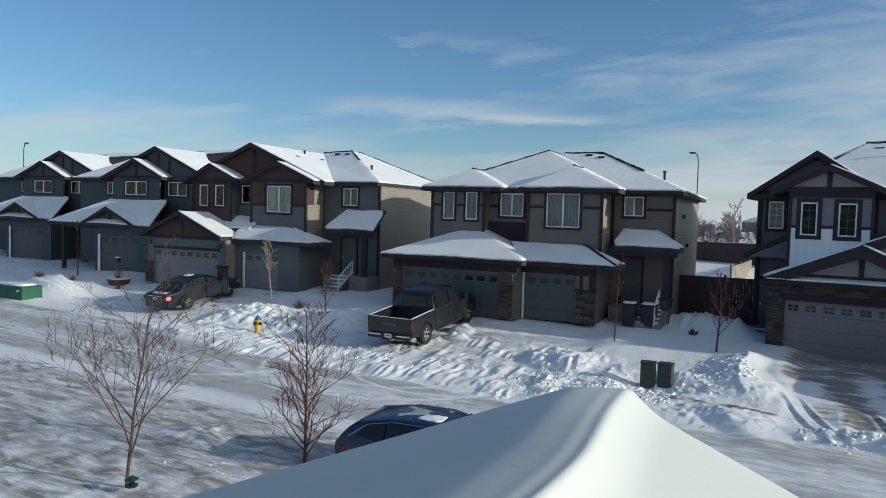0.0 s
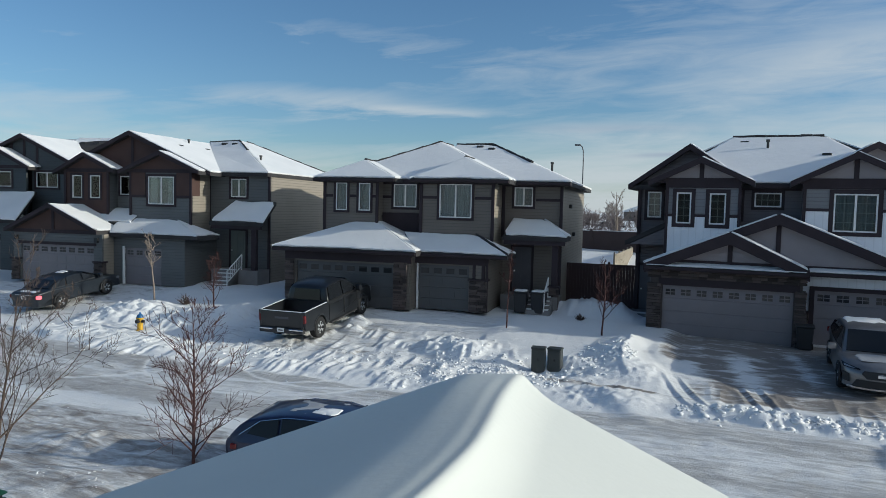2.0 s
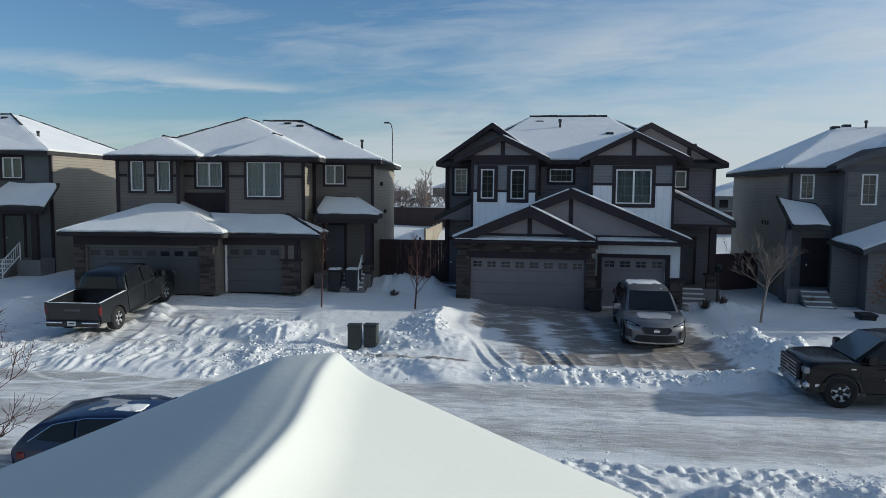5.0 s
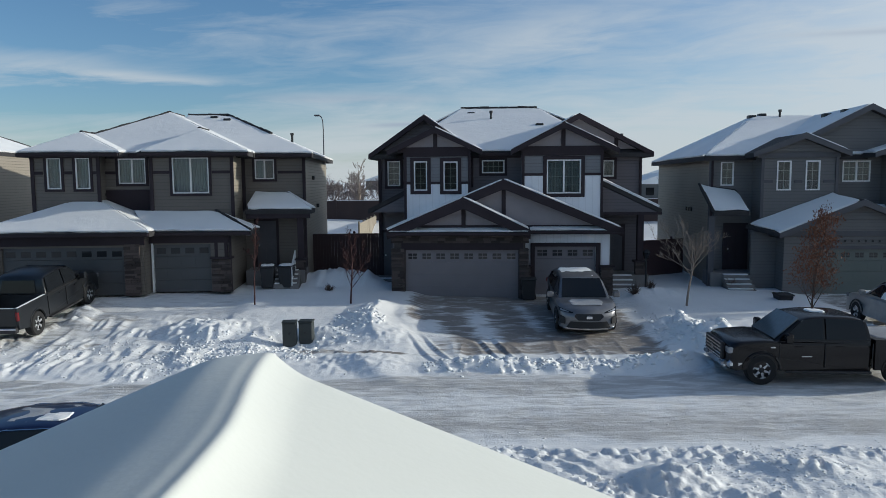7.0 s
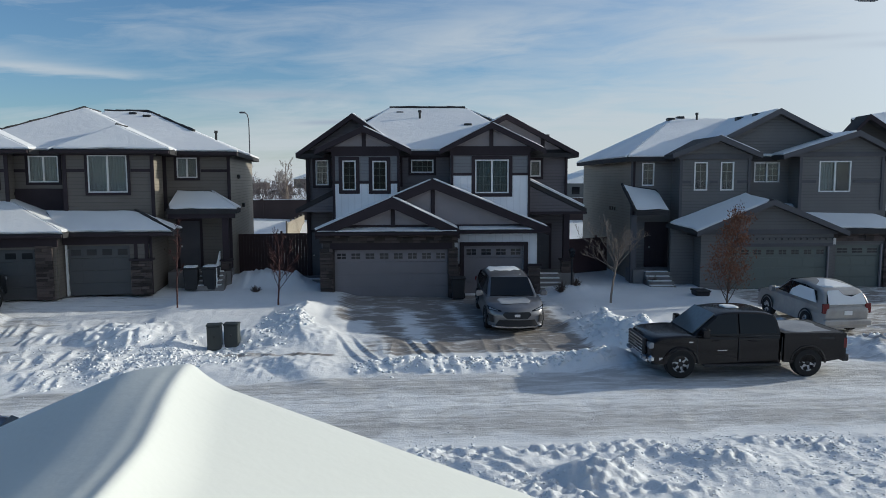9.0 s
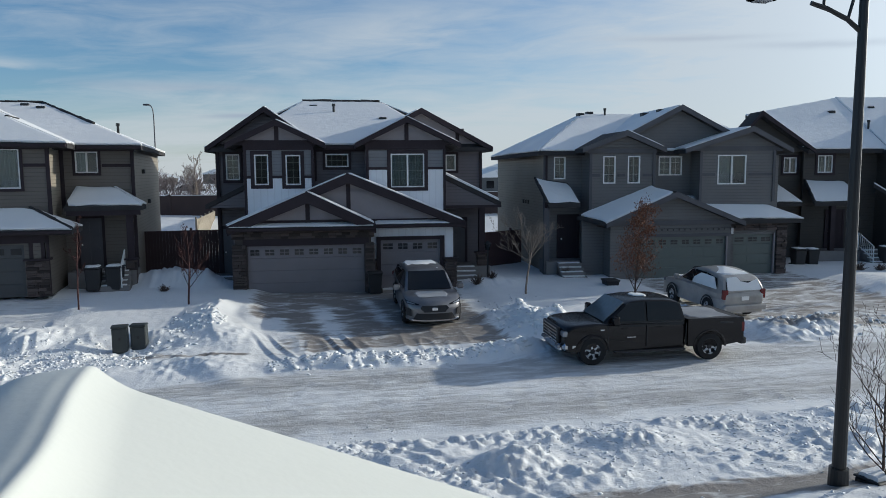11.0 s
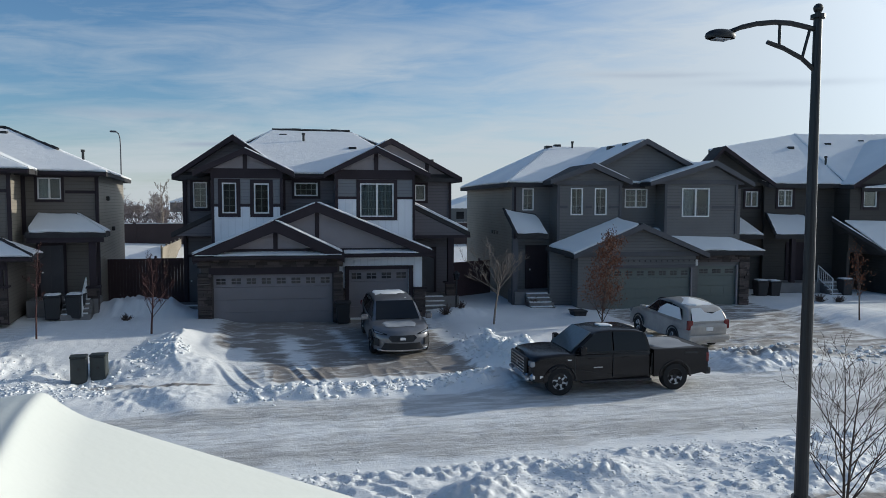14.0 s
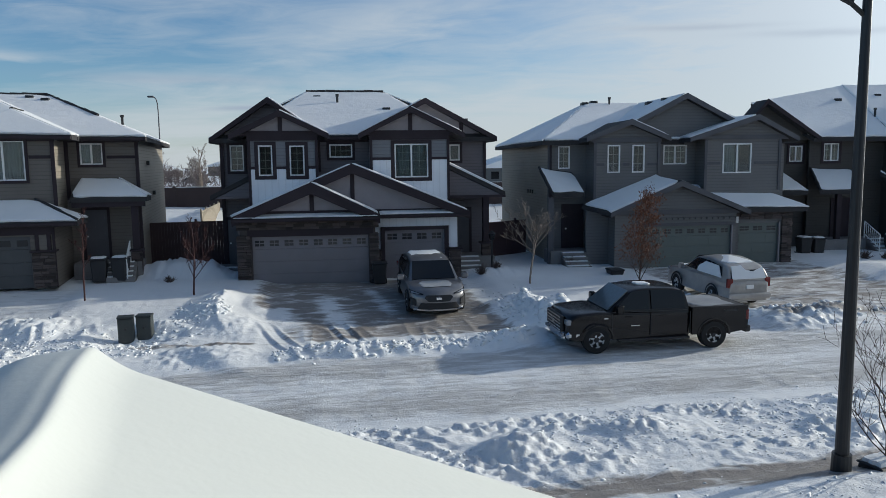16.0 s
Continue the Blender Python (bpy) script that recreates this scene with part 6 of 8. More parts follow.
def wheel(parent, x, y, r, width, spokes, dark=False):
    side = 1 if y > 0 else -1
    w = new("wheel")
    w.parent = parent
    w.matrix_basis = pose(x, y, r)
    bm = bmesh.new()
    prof = [(r * 0.62, -width / 2), (r * 0.93, -width / 2), (r, -width / 2 + 0.04), (r, width / 2 - 0.04), (r * 0.93, width / 2), (r * 0.62, width / 2)]
    n, rings = 28, []
    for k in range(n):
        a = k * math.tau / n
        rings.append([bm.verts.new((q * math.cos(a), s, q * math.sin(a))) for q, s in prof])
    for k in range(n):
        u, v = rings[k], rings[(k + 1) % n]
        for i in range(len(prof)):
            j = (i + 1) % len(prof)
            bm.faces.new((u[i], v[i], v[j], u[j]))
    part("tyre", bm, TYRE, w, smooth=False)
    bm = bmesh.new()
    yo = side * (width / 2 - 0.05)
    ring = [(r * 0.64, yo + side * 0.045), (r * 0.58, yo + side * 0.045), (r * 0.56, yo - side * 0.06), (r * 0.64, yo - side * 0.06)]
    rings = []
    for k in range(n):
        a = k * math.tau / n
        rings.append([bm.verts.new((q * math.cos(a), s, q * math.sin(a))) for q, s in ring])
    for k in range(n):
        u, v = rings[k], rings[(k + 1) % n]
        for i in range(4):
            bm.faces.new((u[i], v[i], v[(i + 1) % 4], u[(i + 1) % 4]))
    part("rim", bm, PLASTIC, w, "dark rim")
    for k in range(spokes):
        m = Matrix.Rotation(-(k * math.tau / spokes + 0.3), 4, "Y")
        bm = bmesh.new()
        for da in (-0.5, 0.5):
            box(bm, r * 0.18, r * 0.58, min(yo, yo + side * 0.03), max(yo, yo + side * 0.03), r * (0.15 * da) - 0.016, r * (0.15 * da) + 0.016, m @ Matrix.Rotation(da * 0.30, 4, "Y"))
        box(bm, r * 0.50, r * 0.58, min(yo, yo + side * 0.03), max(yo, yo + side * 0.03), -r * 0.16, r * 0.16, m)
        part("spoke", bm, RIM, w, "bright alloy spoke")
    bm = bmesh.new()
    tube(bm, (0, yo - side * 0.02, 0), (0, yo + side * 0.045, 0), r * 0.17, r * 0.13, 12)
    part("hub_cap", bm, PLASTIC, w)
    bm = bmesh.new()
    tube(bm, (0, yo - side * 0.08, 0), (0, yo - side * 0.07, 0), r * 0.6, r * 0.6, 20)
    part("brake_disc", bm, PLASTIC, w)


def ground_pose(x, y, heading, base, track=0.8):
    """A pose that stands a vehicle on the ground under its axles."""
    a = radians(heading)
    dx, dy = math.cos(a), math.sin(a)

    def g(u, v):
        return float(base_height(x + dx * u - dy * v, y + dy * u + dx * v)) + 0.05

    zf, zr = g(base / 2, 0), g(-base / 2, 0)
    pitch = math.degrees(math.atan2(zf - zr, base))
    return pose(x, y, (zf + zr) / 2, 0, 0, heading) @ pose(0, 0, 0, 0, -pitch, 0)


def car(kind, m, paint, label, L, W, H, base, r, over_f, lower, cabin, side_glass, tum=0.16, tail=TAIL, glass=CAR_GLASS, spokes=5, clear=0.24, rear=True, bow=0.0):
    """lower: the body's upper outline from rear to front; cabin: the greenhouse outline from rear to front, starting and ending on the body."""
    c = root(kind, m, label, "car" if kind != "pickup_truck" else "truck")
    xf, xr = base / 2, -base / 2
    x_max, x_min = xf + over_f, xf + over_f - L
    half = W / 2
    prof = lower + arches(xf, xr, r, clear, x_min, x_max)
    part("body", loft(prof, half, 0.10, 0.02, 0.0, 0.3, H, L, bow=bow), paint, c, smooth=False)
    zb, zr = min(p[1] for p in cabin), max(p[1] for p in cabin)
    cab = part("cabin", loft(cabin + [(cabin[-1][0] - 0.05, cabin[-1][1] - 0.08), (cabin[0][0] + 0.05, cabin[0][1] - 0.08)], half * 0.965, 0.06, 0.05, tum, zb, zr, L * 0.75, 0.24), paint, c)

    def yw(x, z):
        cx = sum(p[0] for p in cabin) / len(cabin)
        return half * 0.965 * (1 - 0.06 * abs(2 * (x - cx) / (L * 0.75)) ** 4) * (1 - tum * max(0, min(1, (z - zb) / (zr - zb))))

    for s in (-1, 1):
        for poly in side_glass:
            part("side_window", panel_quad([(x, s * (yw(x, z) + 0.004), z) for x, z in poly], (0, s, 0.15)), glass, cab)
        for x in (xf, xr):
            wheel(c, x, s * (half - 0.12), r, 0.25, spokes)
            # arch lip
            bm = bmesh.new()
            for k in range(12):
                a0, a1 = math.pi * k / 12, math.pi * (k + 1) / 12
                tube(bm, (x + r * 1.19 * math.cos(a0), s * (half - 0.015), r + r * 1.17 * math.sin(a0)), (x + r * 1.19 * math.cos(a1), s * (half - 0.015), r + r * 1.17 * math.sin(a1)), 0.03, 0.03, 5)
            part("arch_lip", bm, PLASTIC, c)
        mx = cabin[-2][0] - 0.02 + (cabin[-1][0] - cabin[-2][0]) * 0.75
        bm = boxes((mx - 0.09, mx + 0.09, s * (half + 0.14) - 0.11, s * (half + 0.14) + 0.11, zb + 0.02, zb + 0.22), width=0.035)
        part("wing_mirror", bm, paint, c)
    # windscreen and rear glass lie on the sloping ends of the cabin
    (xa, za), (xb, zb2) = cabin[-2], cabin[-1]
    n = Vector((zb2 - za, 0, -(xb - xa)))
    n = n if n.x > 0 else -n
    lo, hi = 0.10, 0.93
    pts = []
    for t, s in ((hi, -1), (hi, 1), (lo, 1), (lo, -1)):
        x, z = xa + (xb - xa) * t, za + (zb2 - za) * t
        pts.append((x + 0.012, s * yw(x, z) * 0.90, z))
    part("windscreen", panel_quad(pts, n, 0.02), glass, cab)
    if rear:
        (xa, za), (xb, zb2) = cabin[1], cabin[0]
        n = Vector((zb2 - za, 0, -(xb - xa)))
        n = n if n.x < 0 else -n
        pts = []
        for t, s in ((0.85, -1), (0.85, 1), (0.10, 1), (0.10, -1)):
            x, z = xa + (xb - xa) * t, za + (zb2 - za) * t
            pts.append((x - 0.012, s * yw(x, z) * 0.86, z))
        part("rear_window", panel_quad(pts, n, 0.02), CAR_GLASS, cab)
    return c, dict(half=half, x_max=x_max, x_min=x_min, xf=xf, xr=xr, cab=cab, yw=yw, zb=zb, zr=zr)


def snow_patch(parent, x0, x1, y0, y1, z, h=0.05, seed=1, slope=0.0, arch=0.0):
    """A soft-edged cake of snow on a roof, bonnet or lid."""
    rnd = random.Random(seed)
    bm = bmesh.new()
    n = 18
    cx, cy = (x0 + x1) / 2, (y0 + y1) / 2
    rim = []
    for k in range(n):
        a = k * math.tau / n
        q = 0.94 + rnd.uniform(-0.12, 0.05)
        ca, sa = math.cos(a), math.sin(a)
        e = max(abs(ca), abs(sa)) ** 0.92
        rim.append((cx + (x1 - x0) / 2 * q * ca / e, cy + (y1 - y0) / 2 * q * sa / e))
    z -= arch
    lo = [bm.verts.new((x, y, z + slope * (x - cx))) for x, y in rim]
    md = [bm.verts.new((cx + (x - cx) * 0.93, cy + (y - cy) * 0.93, z + slope * (x - cx) + h * rnd.uniform(0.7, 1))) for x, y in rim]
    top = bm.verts.new((cx, cy, z + arch + h * 1.15))
    for i in range(n):
        j = (i + 1) % n
        bm.faces.new((lo[i], lo[j], md[j], md[i]))
        bm.faces.new((md[i], md[j], top))
    return part("snow_cap", bm, SNOW, parent, "patch of settled snow")


def bumper_front(c, d, z0, z1, mat, grille, grille_mat, lamp_z, lamp_h=0.16, bow=0.0):
    x, h = d["x_max"], d["half"]
    part("front_bumper", boxes((x - 0.2 - bow, x + 0.05 - bow * 0.3, -h * (0.9 - bow), h * (0.9 - bow), z0, z1), width=0.04), mat, c)
    bm = boxes((x - 0.08, x + 0.035, -grille[0], grille[0], grille[1], grille[2]), width=0.03)
    g = part("grille", bm, PLASTIC, c)
    k = 5
    for i in range(k):
        z = grille[1] + (grille[2] - grille[1]) * (i + 0.5) / k
        part("grille_bar", boxes((x + 0.03, x + 0.05, -grille[0] * 0.95, grille[0] * 0.95, z - 0.018, z + 0.018)), grille_mat, g)
    for s in (-1, 1):
        y0, y1 = sorted((s * (h * 0.60), s * (h * 0.945)))
        part("headlight", boxes((x - 0.28 - bow, x - 0.03 - bow * 0.8, y0, y1, lamp_z, lamp_z + lamp_h), width=0.03), HEAD, c)
        y0, y1 = sorted((s * h * 0.55, s * h * 0.8))
        part("fog_light", boxes((x - 0.05, x + 0.06, y0, y1, z0 + 0.1, z0 + 0.2), width=0.02), HEAD, c)


def tail_lamps(c, d, z0, z1, w, mat, inset=0.0):
    for s in (-1, 1):
        y0, y1 = sorted((s * (d["half"] - w), s * (d["half"] * 0.965)))
        part("tail_light", boxes((d["x_min"] - 0.015 + inset, d["x_min"] + 0.12 + inset, y0, y1, z0, z1), width=0.02), mat, c)


def plate(c, x, z):
    p = part("number_plate", boxes((x - 0.015, x + 0.01, -0.15, 0.15, z, z + 0.15)), WHITE, c)
    part("plate_bar", boxes((x - 0.02, x - 0.012, -0.10, 0.10, z + 0.05, z + 0.10)), TRIM_GREY, p)


def pickup(m, paint, label, tonneau, chrome, glass):
    L, W, H, base, r, of = 5.8, 2.03, 1.93, 3.7, 0.42, 0.98
    xf, xr = base / 2, -base / 2
    x_max, x_min = xf + of, xf + of - L
    bed_front = -1.12
    lower = [(bed_front, 1.02), (bed_front, 1.20), (1.30, 1.26), (1.75, 1.28), (x_max - 0.30, 1.23), (x_max - 0.05, 1.15), (x_max, 0.98), (x_max, 0.5)]
    cabin = [(bed_front + 0.02, 1.18), (bed_front + 0.14, 1.80), (bed_front + 0.45, H - 0.02), (0.25, H), (0.72, H - 0.06), (1.55, 1.20)]
    side_glass = ([(0.22, 1.28), (1.32, 1.28), (0.72, 1.80), (0.22, 1.84)], [(-0.95, 1.28), (0.13, 1.28), (0.13, 1.84), (-0.85, 1.80)])
    # the cab's own lower body: underside with the front arch only
    c = root("pickup_truck", m, label, "truck")
    half = W / 2
    prof = lower + [(x_max, 0.42)] + [(xf + r * 1.2 * math.cos(math.pi * k / 8), max(0.36, r + r * 1.2 * math.sin(math.pi * k / 8))) for k in range(9)] + [(bed_front, 0.38)]
    part("body", loft(prof, half, 0.08, 0.03, 0, 0.3, H, L, bow=0.16), paint, c)
    zb, zr = 1.18, H
    cab = part("cabin", loft(cabin + [(1.5, 1.1), (bed_front + 0.05, 1.1)], half * 0.95, 0.05, 0.05, 0.17, zb, zr, 4.0, 0.2), paint, c)

    def yw(z):
        return half * 0.95 * (1 - 0.17 * max(0, min(1, (z - zb) / (zr - zb))))

    for s in (-1, 1):
        for poly in side_glass:
            part("side_window", panel_quad([(x, s * (yw(z) + 0.006), z) for x, z in poly], (0, s, 0.2)), CAR_GLASS, cab)
        part("sill_trim", boxes((-1.0, 1.35, *sorted((s * (half * 0.955), s * (half * 0.97))), 1.215, 1.235)), PLASTIC, cab)
        for x0 in (-0.12, 0.98):
            part("door_handle", boxes((x0 - 0.22, x0 - 0.02, *sorted((s * (half - 0.005), s * (half + 0.03))), 1.06, 1.10), width=0.01), paint, c)
        for x0 in (-1.08, 0.17, 1.38):
            part("door_seam", boxes((x0 - 0.008, x0 + 0.008, *sorted((s * (half - 0.03), s * (half + 0.002))), 0.5, 1.18)), PLASTIC, c)
        part("running_board", boxes((-1.05, 1.2, *sorted((s * (half - 0.1), s * (half + 0.06))), 0.36, 0.42), width=0.015), PLASTIC, c)
        part("wing_mirror", boxes((1.12, 1.30, *sorted((s * (half + 0.02), s * (half + 0.27))), 1.22, 1.48), width=0.035), paint, c)
        for x in (xf, xr):
            wheel(c, x, s * (half - 0.13), r, 0.28, 6)
            bm = bmesh.new()
            for k in range(12):
                a0, a1 = math.pi * k / 12, math.pi * (k + 1) / 12
                tube(bm, (x + r * 1.2 * math.cos(a0), s * (half - 0.01), r + r * 1.2 * math.sin(a0)), (x + r * 1.2 * math.cos(a1), s * (half - 0.01), r + r * 1.2 * math.sin(a1)), 0.035, 0.035, 5)
            part("arch_lip", bm, paint, c)
    (xa, za), (xb, zb2) = cabin[-2], cabin[-1]
    pts = [(xa + (xb - xa) * t + 0.015, s * yw(za + (zb2 - za) * t) * 0.9, za + (zb2 - za) * t) for t, s in ((0.9, -1), (0.9, 1), (0.08, 1), (0.08, -1))]
    part("windscreen", panel_quad(pts, (0.5, 0, 0.8), 0.025), glass, cab)
    part("rear_window", panel_quad([(bed_front + 0.03, -0.62, 1.3), (bed_front + 0.03, 0.62, 1.3), (bed_front + 0.12, 0.55, 1.72), (bed_front + 0.12, -0.55, 1.72)], (-1, 0, 0.2), 0.03), CAR_GLASS, cab)
    # bed: two sides with arches, floor, front wall, tailgate
    bed = new("cargo_bed")
    bed.parent = c
    for s in (-1, 1):
        prof = [(bed_front - 0.02, 0.45), (bed_front - 0.02, 1.27), (x_min + 0.02, 1.27), (x_min + 0.02, 0.55)]
        prof += [(xr - r * 1.22 * math.cos(math.pi * k / 8), max(0.45, r + r * 1.2 * math.sin(math.pi * k / 8))) for k in range(9)]
        bm = bmesh.new()
        lo, hi = sorted((s * (half - 0.09), s * (half + 0.0)))
        prism(bm, prof, lo, hi)
        bmesh.ops.triangulate(bm, faces=[f for f in bm.faces if len(f.verts) > 4])
        part("bed_side", bm, paint, bed)
    part("bed_floor", boxes((x_min + 0.05, bed_front - 0.03, -half + 0.08, half - 0.08, 0.72, 0.78)), PLASTIC, bed)
    part("bed_front_wall", boxes((bed_front - 0.08, bed_front - 0.025, -half + 0.08, half - 0.08, 0.72, 1.26)), paint, bed)
    gate = part("tailgate", boxes((x_min - 0.01, x_min + 0.06, -half + 0.07, half - 0.07, 0.62, 1.27), width=0.02), paint, c)
    part("gate_badge", boxes((x_min - 0.018, x_min - 0.008, -0.3, 0.3, 0.98, 1.06)), TRIM_GREY if not chrome else P_GREY, gate)
    part("rear_bumper", boxes((x_min - 0.12, x_min + 0.08, -half * 0.95, half * 0.95, 0.44, 0.64), width=0.03), PLASTIC, c)
    for s in (-1, 1):
        part("bumper_end", boxes((x_min - 0.13, x_min + 0.0, *sorted((s * half * 0.35, s * half * 0.94)), 0.56, 0.63), width=0.015), CHROME, c)
    plate(c, x_min - 0.12, 0.5)
    for s in (-1, 1):
        y0, y1 = sorted((s * (half - 0.09), s * (half + 0.008)))
        part("tail_light", boxes((x_min - 0.012, x_min + 0.1, y0, y1, 0.84, 1.15), width=0.02), TAIL, c)
    d = dict(half=half, x_max=x_max, x_min=x_min)
    bumper_front(c, d, 0.42, 0.66, CHROME if chrome else PLASTIC, (0.70, 0.66, 1.13), CHROME, 0.88, 0.17, 0.14)
    for s in (-1, 1):
        part("headlight", boxes((x_max - 0.60, x_max - 0.06, *sorted((s * half * 0.72, s * (half - 0.012))), 0.88, 1.05), width=0.025), HEAD, c)
        if chrome:
            part("bumper_end", boxes((x_max - 0.52, x_max - 0.06, *sorted((s * half * 0.72, s * (half - 0.005))), 0.46, 0.69), width=0.07), CHROME, c)
    part("grille_badge", boxes((x_max + 0.045, x_max + 0.06, -0.09, 0.09, 0.82, 0.94), width=0.01), CHROME, c)
    if tonneau:
        part("tonneau_cover", boxes((x_min + 0.06, bed_front - 0.04, -half + 0.06, half - 0.06, 1.24, 1.28), width=0.01), PLASTIC, c)
        snow_patch(c, x_min + 0.25, bed_front - 0.12, -half + 0.1, half - 0.1, 1.28, 0.02, 3).data.materials[0] = FROST
        snow_patch(c, -0.1, 0.35, -0.15, 0.4, H - 0.01, 0.04, 4)
    else:
        snow_patch(c, x_min + 0.1, bed_front - 0.15, -half + 0.15, half - 0.15, 0.78, 0.04, 5)
        for s in (-1, 1):
            part("rail_snow", boxes((x_min + 0.05, bed_front - 0.1, *sorted((s * (half - 0.085), s * (half - 0.01))), 1.27, 1.285), width=0.004), SNOW, c)
        part("rail_snow", boxes((x_min, x_min + 0.05, -half + 0.15, half - 0.15, 1.27, 1.285), width=0.004), SNOW, c)
    return c


# black pickup at the far kerb, dark grey pickup on the hip-roofed house's driveway
black = pickup(ground_pose(9.75, 19.16, 177.3, 3.7) @ Matrix.Translation((0, 0, -0.04)) @ Matrix.Scale(0.95, 4), P_BLACK, "black crew-cab pickup truck parked along the kerb", True, True, PALE_GLASS)
part("door_badge", boxes((0.52, 0.80, 1.017, 1.022, 0.80, 0.83)), CHROME, black)
part("fender_badge", boxes((1.50, 1.62, 1.0, 1.012, 1.04, 1.075)), CHROME, black)
part("bed_badge", boxes((-2.6, -2.15, 1.016, 1.022, 1.12, 1.18)), P_GREY, black)
pickup(ground_pose(-15.55, 25.75, 91.5, 3.7), P_GREY, "dark grey pickup truck with an open bed on the driveway", False, False, CAR_GLASS)

# silver crossover facing the street
c, d = car("suv", ground_pose(4.55, 26.25, -92, 2.85) @ Matrix.Diagonal((1.06, 1.06, 0.985, 1.0)), P_SILVER, "silver crossover with snow on its roof and bonnet", 4.95, 1.93, 1.73, 2.85, 0.37, 0.98,
           [(-2.50, 0.55), (-2.53, 0.95), (-2.42, 1.08), (1.05, 1.10), (1.85, 1.04), (2.25, 0.92), (2.42, 0.74), (2.42, 0.40)],
           [(-2.44, 1.06), (-2.12, 1.55), (-1.7, 1.68), (-0.5, 1.73), (0.25, 1.70), (1.22, 1.08)],
           ([(0.10, 1.14), (0.98, 1.14), (0.28, 1.58), (0.10, 1.62)], [(-0.95, 1.14), (0.02, 1.14), (0.02, 1.62), (-0.95, 1.60)], [(-2.0, 1.22), (-1.03, 1.14), (-1.03, 1.60), (-1.85, 1.52)]), spokes=7, tum=0.26, bow=0.34)
fx = d["x_max"]


def nose_strip(c, name, mat, lo, hi, out=0.02, n=10):
    """A band that follows the curved nose, between two lines of (y, z) points."""
    def at(y, z, o):
        x = float(np.interp(z, (0.40, 0.74, 0.92, 1.04), (fx, fx, fx - 0.17, fx - 0.57)))
        return (x - 0.34 * abs(y / 0.965) ** 2.5 - 0.035 * abs(y / 0.965) ** 6 + o, y, z)

    def along(line, t):
        q = t * (len(line) - 1)
        i = min(int(q), len(line) - 2)
        return [line[i][k] + (line[i + 1][k] - line[i][k]) * (q - i) for k in (0, 1)]

    bm, rows = bmesh.new(), []
    for i in range(n + 1):
        (ya, za), (yb, zb) = along(lo, i / n), along(hi, i / n)
        rows.append([bm.verts.new(at(ya, za, out)), bm.verts.new(at(yb, zb, out)), bm.verts.new(at(yb, zb, -0.08)), bm.verts.new(at(ya, za, -0.08))])
    for u, v in zip(rows, rows[1:]):
        for k in range(4):
            bm.faces.new((u[k], v[k], v[(k + 1) % 4], u[(k + 1) % 4]))
    bm.faces.new(rows[0])
    bm.faces.new(rows[-1][::-1])
    return part(name, bm, mat, c)


nose_strip(c, "grille", PLASTIC, [(-0.46, 0.70), (-0.34, 0.58), (0.34, 0.58), (0.46, 0.70)], [(-0.46, 0.74), (-0.40, 0.80), (0.40, 0.80), (0.46, 0.74)], 0.03, 12)
nose_strip(c, "grille_badge", CHROME, [(-0.09, 0.65), (0.09, 0.65)], [(-0.09, 0.73), (0.09, 0.73)], 0.05, 4)
nose_strip(c, "lower_grille", PLASTIC, [(-0.70, 0.32), (0.70, 0.32)], [(-0.58, 0.53), (0.58, 0.53)], 0.025, 12)
nose_strip(c, "skid_lip", CHROME, [(-0.82, 0.28), (-0.6, 0.26), (0.6, 0.26), (0.82, 0.28)], [(-0.82, 0.33), (-0.6, 0.31), (0.6, 0.31), (0.82, 0.33)], 0.05, 12)
for s in (-1, 1):
    nose_strip(c, "headlight", CAR_GLASS, [(s * 0.50, 0.81), (s * 0.90, 0.84)], [(s * 0.50, 0.84), (s * 0.93, 0.95)], 0.025, 6)
    nose_strip(c, "lamp_lens", HEAD, [(s * 0.62, 0.835), (s * 0.88, 0.86)], [(s * 0.62, 0.855), (s * 0.88, 0.92)], 0.032, 5)
    nose_strip(c, "bumper_corner", PLASTIC, [(s * 0.74, 0.42), (s * 0.90, 0.44)], [(s * 0.76, 0.66), (s * 0.92, 0.70)], 0.02, 5)
tail_lamps(c, d, 0.95, 1.12, 0.35, TAIL, 0.05)
snow_patch(c, -1.85, 0.22, -0.66, 0.66, 1.69, 0.04, 6, arch=0.04)
snow_patch(c, 1.25, 2.0, -0.60, 0.60, 1.05, 0.012, 7, -0.1).data.materials[0] = FROST

# champagne off-roader with snowed-up tail on the neighbour's driveway
c, d = car("suv", ground_pose(15.45, 24.6, 92, 2.75) @ Matrix.Diagonal((0.86, 0.95, 1.0, 1.0)), P_CHAMPAGNE, "champagne SUV with snow over its roof and rear window", 4.75, 1.90, 1.76, 2.75, 0.37, 0.88,
           [(-2.45, 0.55), (-2.50, 0.95), (-2.42, 1.08), (0.85, 1.08), (1.85, 1.02), (2.2, 0.92), (2.26, 0.75), (2.26, 0.45)],
           [(-2.42, 1.06), (-2.20, 1.46), (-1.80, 1.66), (-0.8, 1.76), (0.0, 1.70), (1.05, 1.07)],
           ([(-0.1, 1.14), (0.72, 1.14), (0.06, 1.56), (-0.1, 1.60)], [(-1.0, 1.14), (-0.17, 1.14), (-0.17, 1.60), (-1.0, 1.60)], [(-1.95, 1.2), (-1.08, 1.14), (-1.08, 1.59), (-1.75, 1.50)]), spokes=5, tum=0.22)
bumper_front(c, d, 0.34, 0.56, P_CHAMPAGNE, (0.6, 0.66, 0.92), CHROME, 0.78, 0.16)
tail_lamps(c, d, 0.82, 1.16, 0.26, TAIL, 0.06)
